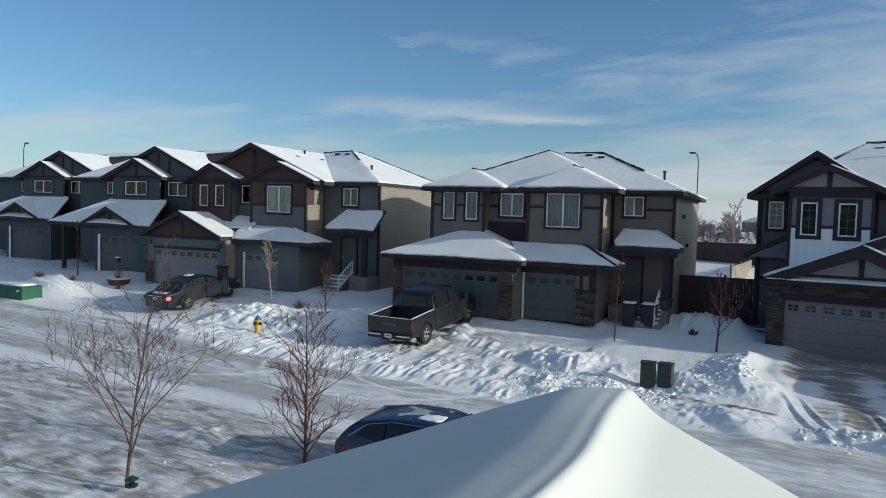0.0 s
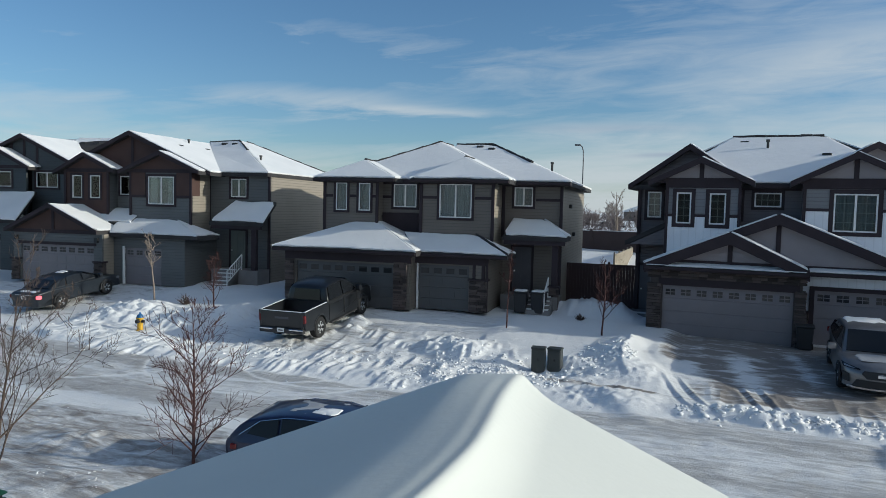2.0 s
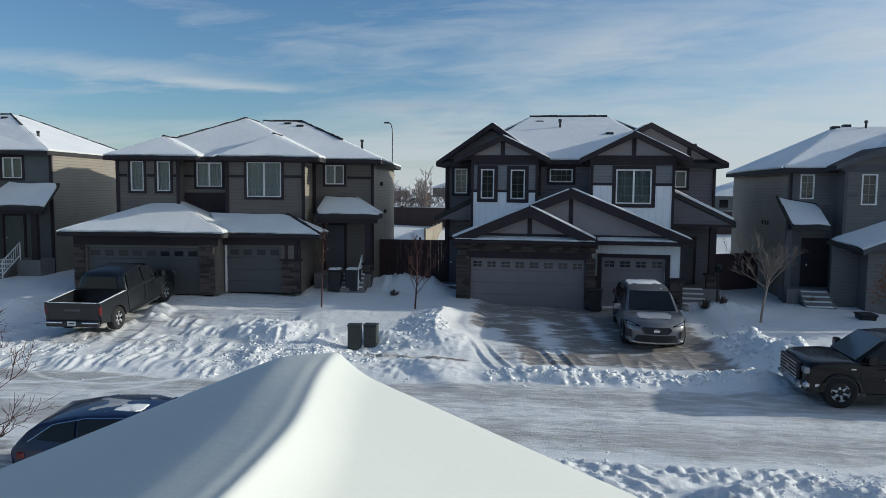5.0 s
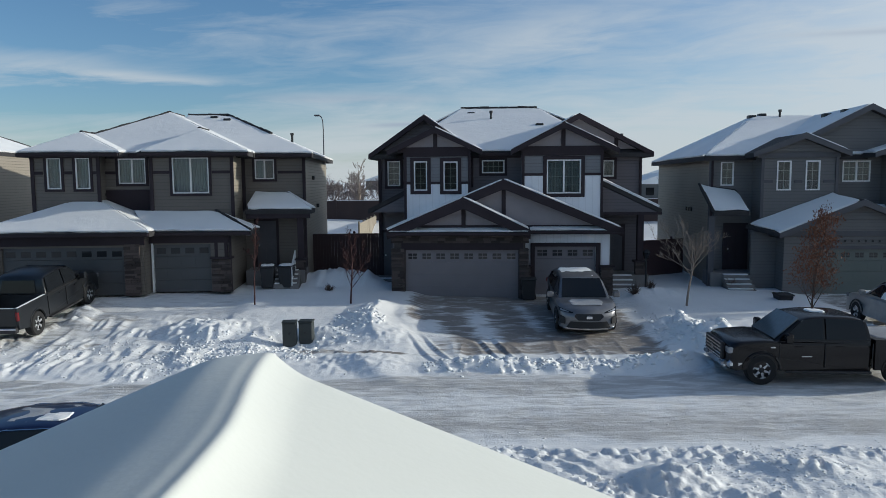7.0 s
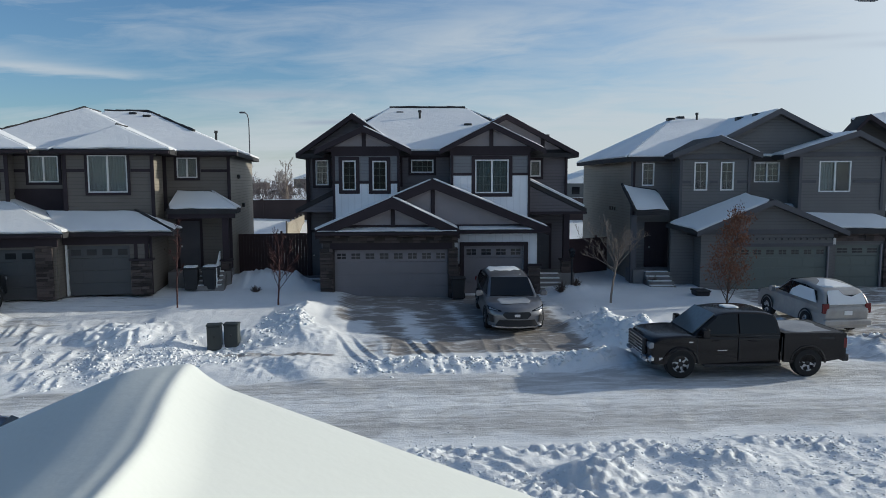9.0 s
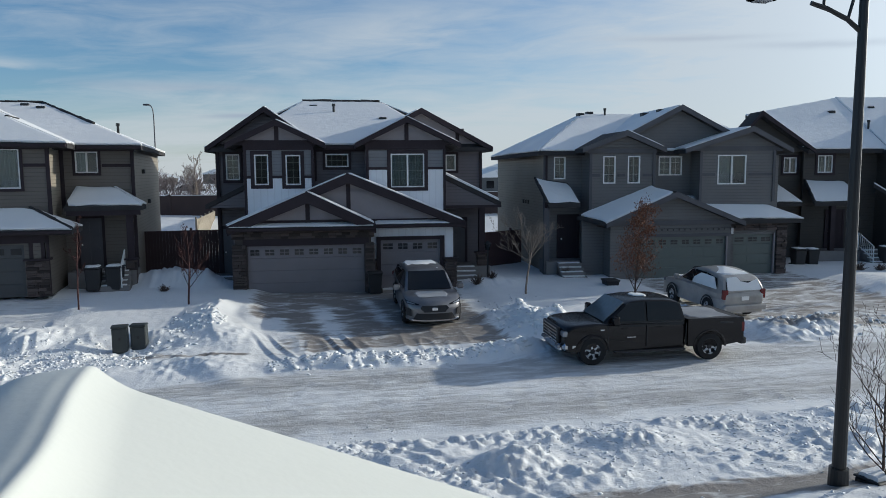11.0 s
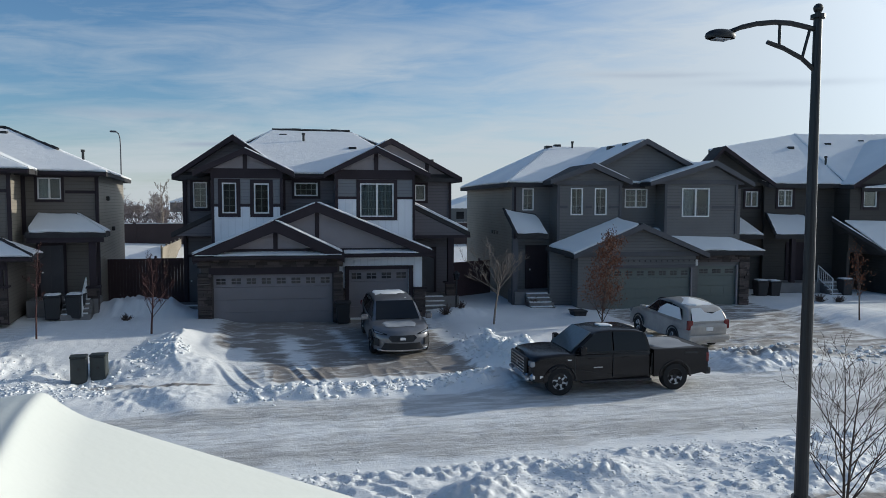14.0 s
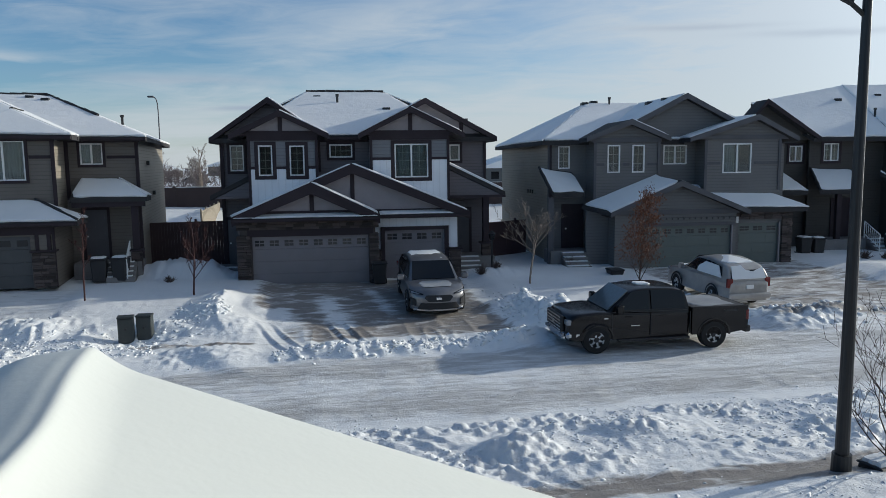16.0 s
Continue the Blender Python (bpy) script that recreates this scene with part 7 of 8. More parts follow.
part("rear_bumper", boxes((d["x_min"] - 0.1, d["x_min"] + 0.1, -0.9, 0.9, 0.42, 0.62), width=0.04), P_CHAMPAGNE, c)
part("number_plate", boxes((d["x_min"] - 0.03, d["x_min"], -0.15, 0.15, 0.78, 0.92)), WHITE, c)
snow_patch(c, -1.95, 0.02, -0.70, 0.70, 1.73, 0.05, 8, arch=0.11)
snow_patch(c, 1.15, 2.1, -0.7, 0.7, 1.03, 0.05, 18, -0.12)
part("window_snow", panel_quad([(-2.40, -0.72, 1.12), (-2.40, 0.72, 1.12), (-2.16, 0.66, 1.56), (-2.16, 0.25, 1.58), (-2.24, 0.1, 1.42), (-2.28, -0.2, 1.36), (-2.22, -0.64, 1.5)], (-1, 0, 0.5), 0.04), SNOW, c)
for s in (-1, 1):
    part("window_snow", panel_quad([(-1.98, s * 0.915, 1.13), (-0.22, s * 0.915, 1.13), (-0.30, s * 0.87, 1.34), (-0.7, s * 0.80, 1.54), (-1.6, s * 0.79, 1.52)], (0, s, 0.2), 0.03), SNOW, c)

# dark sedan with one lit tail lamp
c, d = car("sedan", ground_pose(-29.65, 25.6, 92, 2.75), P_NAVY, "dark blue-grey sedan with a glowing tail lamp on the driveway", 4.9, 1.85, 1.45, 2.75, 0.34, 0.95,
           [(-2.55, 0.5), (-2.60, 0.85), (-2.5, 0.98), (-1.75, 1.02), (1.0, 0.98), (1.95, 0.88), (2.26, 0.76), (2.32, 0.6), (2.32, 0.35)],
           [(-1.95, 0.98), (-1.25, 1.36), (-0.7, 1.43), (-0.2, 1.45), (0.2, 1.40), (1.15, 0.97)],
           ([(0.02, 1.03), (0.85, 1.03), (0.2, 1.33), (0.02, 1.37)], [(-0.95, 1.03), (-0.05, 1.03), (-0.05, 1.38), (-0.85, 1.36)], [(-1.45, 1.05), (-1.02, 1.04), (-0.95, 1.34), (-1.15, 1.28)]), tum=0.2)
bumper_front(c, d, 0.25, 0.45, P_NAVY, (0.5, 0.5, 0.68), CHROME, 0.62, 0.12)
for s in (-1, 1):
    y0, y1 = sorted((s * 0.52, s * 0.90))
    part("tail_light", boxes((d["x_min"] + 0.0, d["x_min"] + 0.2, y0, y1, 0.70, 0.86), width=0.03), LIT_TAIL if s < 0 else TAIL, c)
part("boot_trim", boxes((d["x_min"] + 0.0, d["x_min"] + 0.03, -0.5, 0.5, 0.86, 0.89)), CHROME, c)
plate(c, d["x_min"] - 0.0, 0.68)
snow_patch(c, -0.5, 0.0, -0.1, 0.4, 1.43, 0.03, 9)
snow_patch(c, -2.45, -2.0, -0.6, 0.5, 0.98, 0.015, 10)

# blue hatchback close below the window
c, d = car("hatchback", ground_pose(-6.85, 12.0, 10, 2.6) @ Matrix.Translation((0, 0, -0.12)) @ Matrix.Scale(0.97, 4), P_BLUE, "dark blue hatchback with thin snow on its roof", 4.3, 1.8, 1.5, 2.6, 0.33, 0.85,
           [(-2.05, 0.5), (-2.1, 0.9), (-2.0, 1.0), (0.95, 0.96), (1.75, 0.86), (2.08, 0.72), (2.15, 0.35)],
           [(-2.02, 0.98), (-1.65, 1.36), (-1.0, 1.49), (-0.2, 1.52), (0.25, 1.46), (1.15, 0.95)],
           ([(0.0, 1.02), (0.85, 1.0), (0.2, 1.38), (0.0, 1.41)], [(-0.9, 1.02), (-0.07, 1.02), (-0.07, 1.42), (-0.9, 1.40)], [(-1.6, 1.08), (-0.97, 1.02), (-0.97, 1.40), (-1.4, 1.30)]), tum=0.2, rear=False)
tail_lamps(c, d, 0.74, 0.86, 0.11, TAIL, 0.22)
bumper_front(c, d, 0.25, 0.42, P_BLUE, (0.45, 0.42, 0.6), PLASTIC, 0.6, 0.14)
snow_patch(c, -1.0, 0.1, -0.55, 0.55, 1.50, 0.018, 11, arch=0.035).data.materials[0] = FROST
snow_patch(c, -0.45, 0.12, -0.5, 0.0, 1.50, 0.022, 12, arch=0.02)
for s in (-1, 1):
    bm = bmesh.new()
    arc = [(-1.75, 1.05), (-1.35, 1.33), (-0.8, 1.43), (0.0, 1.43), (0.35, 1.34), (0.95, 1.0)]
    for a, b in zip(arc, arc[1:]):
        tube(bm, (a[0], s * (d["yw"](*a) + 0.01), a[1]), (b[0], s * (d["yw"](*b) + 0.01), b[1]), 0.012, 0.012, 5)
    part("window_chrome", bm, CHROME, c)

# ---- street furniture ----
def gz(x, y):
    return float(ground_height(x, y))


def street_lamp():
    x, y, z = 8.52, 9.66, 0.2
    s = root("street_lamp", pose(x, y, z, 0, 0, 0), "black street lamp post with a curved arm and finial", "lamp")
    top = 8.14
    bm = bmesh.new()
    tube(bm, (0, 0, -0.1), (0, 0, top), 0.112, 0.064, 16)
    tube(bm, (0, 0, 0), (0, 0, 0.4), 0.16, 0.15, 16)
    part("post", bm, BLACK, s)
    bm = bmesh.new()
    tube(bm, (0, 0, top), (0, 0, top + 0.06), 0.11, 0.11, 12)
    tube(bm, (0, 0, top + 0.06), (0, 0, top + 0.1), 0.05, 0.05, 10)
    bmesh.ops.create_uvsphere(bm, u_segments=12, v_segments=8, radius=0.075, matrix=Matrix.Translation((0, 0, top + 0.16)))
    part("finial", bm, BLACK, s)
    # the arm points over the road: along the line of sight's left
    a = radians(170)
    ux, uy = math.cos(a), math.sin(a)
    arm = [(0.0, 7.96), (0.2, 8.01), (0.45, 8.06), (0.71, 8.07), (1.0, 8.04), (1.25, 7.98), (1.45, 7.90)]
    bm = bmesh.new()
    rings = []
    for r0, z0 in arm:
        rings.append([bm.verts.new((ux * r0 - uy * 0.041 * math.cos(q), uy * r0 + ux * 0.041 * math.cos(q), z0 + 0.041 * math.sin(q))) for q in (math.tau * k / 10 for k in range(10))])
    for u, v in zip(rings, rings[1:]):
        for k in range(10):
            bm.faces.new((u[k], u[(k + 1) % 10], v[(k + 1) % 10], v[k]))
    bm.faces.new(rings[0])
    bm.faces.new(rings[-1][::-1])
    part("arm", bm, BLACK, s, smooth=True)
    bm = bmesh.new()
    low = [(0.0, 7.31), (0.25, 7.52), (0.55, 7.67), (0.82, 7.76)]
    for (r0, z0), (r1, z1) in zip(low, low[1:]):
        tube(bm, (ux * r0, uy * r0, z0), (ux * r1, uy * r1, z1), 0.04, 0.036, 8)
    part("brace", bm, BLACK, s)
    for p, q in (((0.62, 7.69), (0.62, 8.07)), ((0.24, 7.51), (0.12, 8.0))):
        bm = bmesh.new()
        tube(bm, (ux * p[0], uy * p[0], p[1]), (ux * q[0], uy * q[0], q[1]), 0.025, 0.025, 6)
        part("strut", bm, BLACK, s)
    bm = bmesh.new()
    m = Matrix.Translation((ux * 1.58, uy * 1.58, 7.84)) @ Matrix.Rotation(a, 4, "Z") @ Matrix.Diagonal((0.25, 0.14, 0.11, 1))
    bmesh.ops.create_uvsphere(bm, u_segments=16, v_segments=8, radius=1.0, matrix=m)
    bmesh.ops.bisect_plane(bm, geom=bm.verts[:] + bm.edges[:] + bm.faces[:], plane_co=(0, 0, 7.80), plane_no=(0, 0, 1), clear_inner=True)
    head = part("lamp_head", bm, BLACK, s, smooth=True)
    part("lens", boxes((ux * 1.58 - 0.13, ux * 1.58 + 0.13, uy * 1.58 - 0.09, uy * 1.58 + 0.09, 7.775, 7.802), width=0.01), HEAD, head)


def far_lamp(x, y, z, height, turn):
    s = root("highway_lamp", pose(x, y, z, 0, 0, turn), "tall grey cobra-head lamp beyond the houses", "lamp", "tall lamps")
    bm = bmesh.new()
    tube(bm, (0, 0, 0), (0, 0, height - 1.2), 0.06, 0.045, 8)
    pts = [(0, height - 1.2), (0.03, height - 0.5), (0.12, height - 0.15), (0.3, height)]
    for (a, b), (c2, d2) in zip(pts, pts[1:]):
        tube(bm, (-a, 0, b), (-c2, 0, d2), 0.045, 0.04, 8)
    part("post", bm, TRIM_GREY, s)
    part("lamp_head", boxes((-0.75, -0.25, -0.12, 0.12, height - 0.06, height + 0.08), width=0.04), TRIM_GREY, s)


street_lamp()
far_lamp(-11.32, 61, 1.9, 9.12, 0)
far_lamp(-66, 37, 1.0, 9.7, 180)


def pedestal(x, y, turn, lean):
    t = root("utility_pedestal", pose(x, y, -0.08, lean, 0, turn), "dark green-grey metal utility pedestal in the snow", "utility box", "utility pedestals")
    part("cabinet", boxes((-0.23, 0.23, -0.16, 0.16, 0, 0.80), width=0.025), PED, t)
    part("lid", boxes((-0.245, 0.245, -0.175, 0.175, 0.80, 0.86), width=0.015), PED, t)
    part("latch", boxes((-0.03, 0.03, -0.18, -0.16, 0.42, 0.5), width=0.006), BLACK, t)


PED = material("pedestal_green_grey", (0.035, 0.042, 0.042), 0.6, grain=0.12, stain=0.2)
pedestal(-5.62, 23.3, 6, 2)
pedestal(-5.08, 23.42, -4, 2)


def hydrant(x, y):
    HY = material("hydrant_yellow", (0.62, 0.36, 0.02), 0.5, grain=0.12, stain=0.2)
    t = root("fire_hydrant", pose(x, y, 0.06), "yellow fire hydrant standing in the snow", "hydrant")
    bm = bmesh.new()
    for z0, z1, r0, r1 in ((0, 0.06, 0.17, 0.17), (0.06, 0.52, 0.115, 0.11), (0.52, 0.57, 0.16, 0.16)):
        tube(bm, (0, 0, z0), (0, 0, z1), r0, r1, 14)
    part("barrel", bm, HY, t)
    bm = bmesh.new()
    for z0, z1, r0, r1 in ((0.57, 0.66, 0.14, 0.11), (0.66, 0.72, 0.11, 0.05), (0.72, 0.78, 0.035, 0.035)):
        tube(bm, (0, 0, z0), (0, 0, z1), r0, r1, 14)
    part("bonnet", bm, material("hydrant_blue", (0.02, 0.12, 0.30), 0.5, grain=0.12, stain=0.2), t, "blue painted bonnet")
    for a, r in ((0, 0.06), (180, 0.06), (-90, 0.08)):
        bm = bmesh.new()
        q = radians(a)
        tube(bm, (math.cos(q) * 0.09, math.sin(q) * 0.09, 0.42), (math.cos(q) * 0.2, math.sin(q) * 0.2, 0.42), r, r, 10)
        part("outlet_cap", bm, BLACK, t)


hydrant(-21.95, 22.2)


def cart(x, y, z, turn, hgt=1.05, lid_snow=True):
    t = root("waste_cart", pose(x, y, z, 0, 0, turn), "black wheeled waste cart beside the house" + (" with snow on its lid" if lid_snow else ""), "bin", "waste carts")
    bm = bmesh.new()
    vs = []
    for zz, a, b in ((0.05, 0.24, 0.25), (hgt - 0.1, 0.30, 0.34)):
        vs.append([bm.verts.new(p) for p in ((-a, -b, zz), (a, -b, zz), (a, b, zz), (-a, b, zz))])
    for i in range(4):
        bm.faces.new((vs[0][i], vs[0][(i + 1) % 4], vs[1][(i + 1) % 4], vs[1][i]))
    bm.faces.new(vs[0][::-1])
    bm.faces.new(vs[1])
    bevel(bm, 0.03)
    part("bin", bm, PLASTIC, t)
    part("lid", boxes((-0.33, 0.33, -0.37, 0.37, hgt - 0.1, hgt - 0.03), width=0.025), PLASTIC, t)
    part("handle", boxes((-0.25, 0.25, 0.36, 0.42, hgt - 0.16, hgt - 0.12), width=0.012), PLASTIC, t)
    for s in (-1, 1):
        bm = bmesh.new()
        tube(bm, (s * 0.24, 0.27, 0.1), (s * 0.32, 0.27, 0.1), 0.12, 0.12, 12)
        part("wheel", bm, PLASTIC, t)
    if lid_snow:
        snow_patch(t, -0.3, 0.3, -0.33, 0.33, hgt - 0.03, 0.06, int(x * 7))


cart(-8.35, 30.9, 0.72, 8)
cart(-7.55, 31.0, 0.72, -6)
cart(3.05, 29.95, 0.3, -3, 1.0, False)
cart(13.34, 28.9, 0.2, -4, 0.55, False)
cart(31.0, 32.6, 0.25, -8, 1.1)
cart(25.9, 33.0, 0.3, -8, 1.05)
cart(26.7, 33.0, 0.3, -8, 1.0)


def black_box():
    t = root("storage_box", pose(9.36, 9.69, 0.1, 0, 0, 12), "black storage box with snow on its lid by the lamp post", "box")
    part("box", boxes((-0.35, 0.4, -0.22, 0.22, 0, 0.24), width=0.03), PLASTIC, t)
    part("lid", boxes((-0.37, 0.42, -0.24, 0.24, 0.24, 0.28), width=0.02), PLASTIC, t)
    snow_patch(t, -0.35, 0.4, -0.22, 0.22, 0.28, 0.07, 14)


def flower_pot():
    t = root("planter", pose(-37.7, 26.7, 0.45), "terracotta planter with dead stalks and a small lantern", "planter")
    TC = material("terracotta", (0.10, 0.035, 0.02), 0.8, grain=0.15, stain=0.2)
    bm = bmesh.new()
    tube(bm, (0, 0, 0), (0, 0, 0.5), 0.5, 0.62, 14)
    tube(bm, (0, 0, 0.44), (0, 0, 0.52), 0.66, 0.66, 14)
    part("pot", bm, TC, t)
    snow_patch(t, -0.55, 0.55, -0.55, 0.55, 0.52, 0.06, 15)
    bm = bmesh.new()
    rnd = random.Random(4)
    for _ in range(26):
        a, q = rnd.uniform(0, 6.28), rnd.uniform(0.1, 0.45)
        tube(bm, (0.3 * q * math.cos(a), 0.3 * q * math.sin(a), 0.5), (q * math.cos(a), q * math.sin(a), rnd.uniform(0.9, 1.5)), 0.012, 0.005, 4)
    part("stalks", bm, BARK, t)["kind"] = "stuff"
    bm = bmesh.new()
    tube(bm, (-0.2, 0.1, 0.5), (-0.2, 0.1, 1.5), 0.025, 0.025, 6)
    box(bm, -0.3, -0.1, 0.0, 0.2, 1.5, 1.75)
    part("lantern", bm, BLACK, t)
    part("lantern_cap", boxes((-0.33, -0.07, -0.03, 0.23, 1.75, 1.83), width=0.03), WHITE, t)


def green_box():
    G = material("transformer_green", (0.012, 0.09, 0.045), 0.55, grain=0.1, stain=0.2)
    t = root("transformer_box", pose(-38.9, 21.6, 0.05, 0, 0, 6), "green metal transformer box with snow on top", "utility box")
    part("cabinet", boxes((-1.2, 1.0, -0.6, 0.6, 0, 0.85), width=0.04), G, t)
    part("warning_label", boxes((0.55, 0.8, -0.61, -0.6, 0.55, 0.65)), WHITE, t)
    snow_patch(t, -1.1, 0.9, -0.55, 0.55, 0.85, 0.1, 16)


def garden_lamp(x, y):
    t = root("garden_lamp", pose(x, y, gz(x, y) - 0.05), "black lantern on a post beside the porch steps", "lamp")
    bm = bmesh.new()
    tube(bm, (0, 0, 0), (0, 0, 1.35), 0.05, 0.04, 10)
    part("post", bm, BLACK, t)
    bm = bmesh.new()
    tube(bm, (0, 0, 1.35), (0, 0, 1.62), 0.10, 0.15, 6)
    part("lantern", bm, CAR_GLASS, t)
    bm = bmesh.new()
    tube(bm, (0, 0, 1.62), (0, 0, 1.76), 0.19, 0.03, 6)
    part("cap", bm, BLACK, t)


garden_lamp(8.35, 31.2)
black_box()
flower_pot()
green_box()


# ---- fences and the ground behind ----
def board_fence(name, x0, y0, x1, y1, z, hgt, mat, label, width=0.14, gap=0.003):
    f = root(name, pose(x0, y0, z, 0, 0, math.degrees(math.atan2(y1 - y0, x1 - x0))), label, "fence")
    n = math.hypot(x1 - x0, y1 - y0)
    me = bpy.data.meshes.new("board")
    bm = boxes((0, width - gap, -0.012, 0.012, 0.0, hgt))
    bm.to_mesh(me)
    bm.free()
    me.materials.append(mat)
    k = int(n / width)
    for i in range(k):
        b = new("board", me)
        b.parent = f
        b.matrix_basis = pose(i * width, 0, 0)
    for zz in (0.3, hgt - 0.3):
        part("rail", boxes((0, n, 0.012, 0.06, zz, zz + 0.09)), mat, f)
    for i in range(int(n / 2.4) + 1):
        part("post", boxes((i * 2.4 - 0.05, i * 2.4 + 0.05, 0.01, 0.11, 0, hgt + 0.12), width=0.008), mat, f)
    return f


board_fence("garden_fence", -7.6, 35.6, -3.4, 35.9, 0.5, 2.28, FENCE, "dark stained board fence between the houses")
board_fence("garden_fence", -6.42, 46.9, -6.5, 57.4, 0.6, 2.05, TAN_FENCE, "pale weathered board fence running back between gardens", 0.55, 0.12)
board_fence("garden_fence", 9.2, 36.0, 12.0, 37.6, 0.4, 1.9, material("red_fence", (0.085, 0.05, 0.052), 0.7, grain=0.2, stain=0.2), "dark red board fence between the houses")
board_fence("garden_fence", -25.5, 36.5, -19.5, 37.0, 0.7, 1.9, FENCE, "dark stained board fence between the houses")
w = root("sound_wall", pose(0, 58.5, 1.4), "long brown sound wall on the snowy embankment", "wall")
BROWN_WALL = material("sound_wall_brown", (0.065, 0.045, 0.042), 0.85, grain=0.1, stain=0.2, stain_scale=0.5)
me = bpy.data.meshes.new("panel")
bm = boxes((-1.98, 1.98, -0.06, 0.06, 0, 2.42), width=0.02)
bm.to_mesh(me)
bm.free()
me.materials.append(BROWN_WALL)
for i in range(-22, 18):
    o = new("panel", me)
    o.parent = w
    o.matrix_basis = pose(i * 4.0, 0, 0)
    part("post", boxes((i * 4 - 2.12, i * 4 - 1.88, -0.12, 0.12, 0, 2.52)), BROWN_WALL, w) if -8 < i < 8 else None
part("wall_snow", boxes((-90, 70, -0.05, 0.05, 2.42, 2.46)), SNOW, w)


def distant_house(x, y, z, sx, sy, hgt, turn, mat):
    t = root("distant_building", pose(x, y, z, 0, 0, turn), "distant low building with a snow-covered roof", "building", "distant buildings")
    part("wall", boxes((-sx, sx, -sy, sy, 0, hgt)), mat, t)
    bm = bmesh.new()
    prism(bm, [(-sx - 0.5, hgt), (0, hgt + sx * 0.35), (sx + 0.5, hgt), (sx + 0.5, hgt - 0.2), (-sx - 0.5, hgt - 0.2)], -sy - 0.5, sy + 0.5)
    part("roof", bm, SNOW, t)
    for i in range(-1, 2):
        part("window", boxes((i * sx * 0.55 - 0.7, i * sx * 0.55 + 0.7, -sy - 0.05, -sy, hgt * 0.4, hgt * 0.4 + 1.3)), CAR_GLASS, t)


for q, (x, y, sx, sy, hh, tr) in enumerate(((-30, 150, 8, 6, 3.4, 20), (-14, 165, 9, 6, 4.5, -10), (2, 150, 7, 6, 3.5, 30), (22, 140, 8, 6, 4.0, 5), (44, 150, 9, 7, 4.5, -20), (66, 135, 8, 6, 4.0, 10), (-52, 160, 9, 7, 4, 0), (-75, 150, 9, 7, 4, 0), (24, 85, 5, 5, 3.5, 0))):
    distant_house(x * 1.5, y * 1.5, 1.3, sx, sy, hh, tr, (S_PALE_LIT, S_TAUPE, S_SLATE)[q % 3])


def parked_far(x, y, paint, turn):
    t = root("parked_car", pose(x, y, 1.95, 0, 0, turn), "small distant parked car dusted with snow", "car", "far parked cars")
    part("body", loft([(-2.1, 0.3), (-2.15, 0.9), (2.0, 0.85), (2.1, 0.3)], 0.9, 0.1, 0.03, 0, 0.3, 1, 4.3), paint, t)
    cab = part("cabin", loft([(-1.6, 0.85), (-1.1, 1.42), (0.4, 1.45), (1.1, 0.86)], 0.85, 0.05, 0.05, 0.2, 0.85, 1.45, 3), CAR_GLASS, t)
    snow_patch(cab, -1.0, 0.35, -0.6, 0.6, 1.42, 0.08, int(x))
    for s in (-1, 1):
        for xx in (-1.3, 1.3):
            bm = bmesh.new()
            tube(bm, (xx, s * 0.75, 0.32), (xx, s * 0.93, 0.32), 0.32, 0.32, 12)
            part("wheel", bm, TYRE, t)


for i, (x, y) in enumerate(((-27, 150), (-22.5, 152), (-19.5, 140), (-14, 150), (-9, 152), (4, 150))):
    parked_far(x, y, (P_SILVER, P_CHAMPAGNE, P_GREY, P_BLUE)[i % 4], 15 + i * 3)


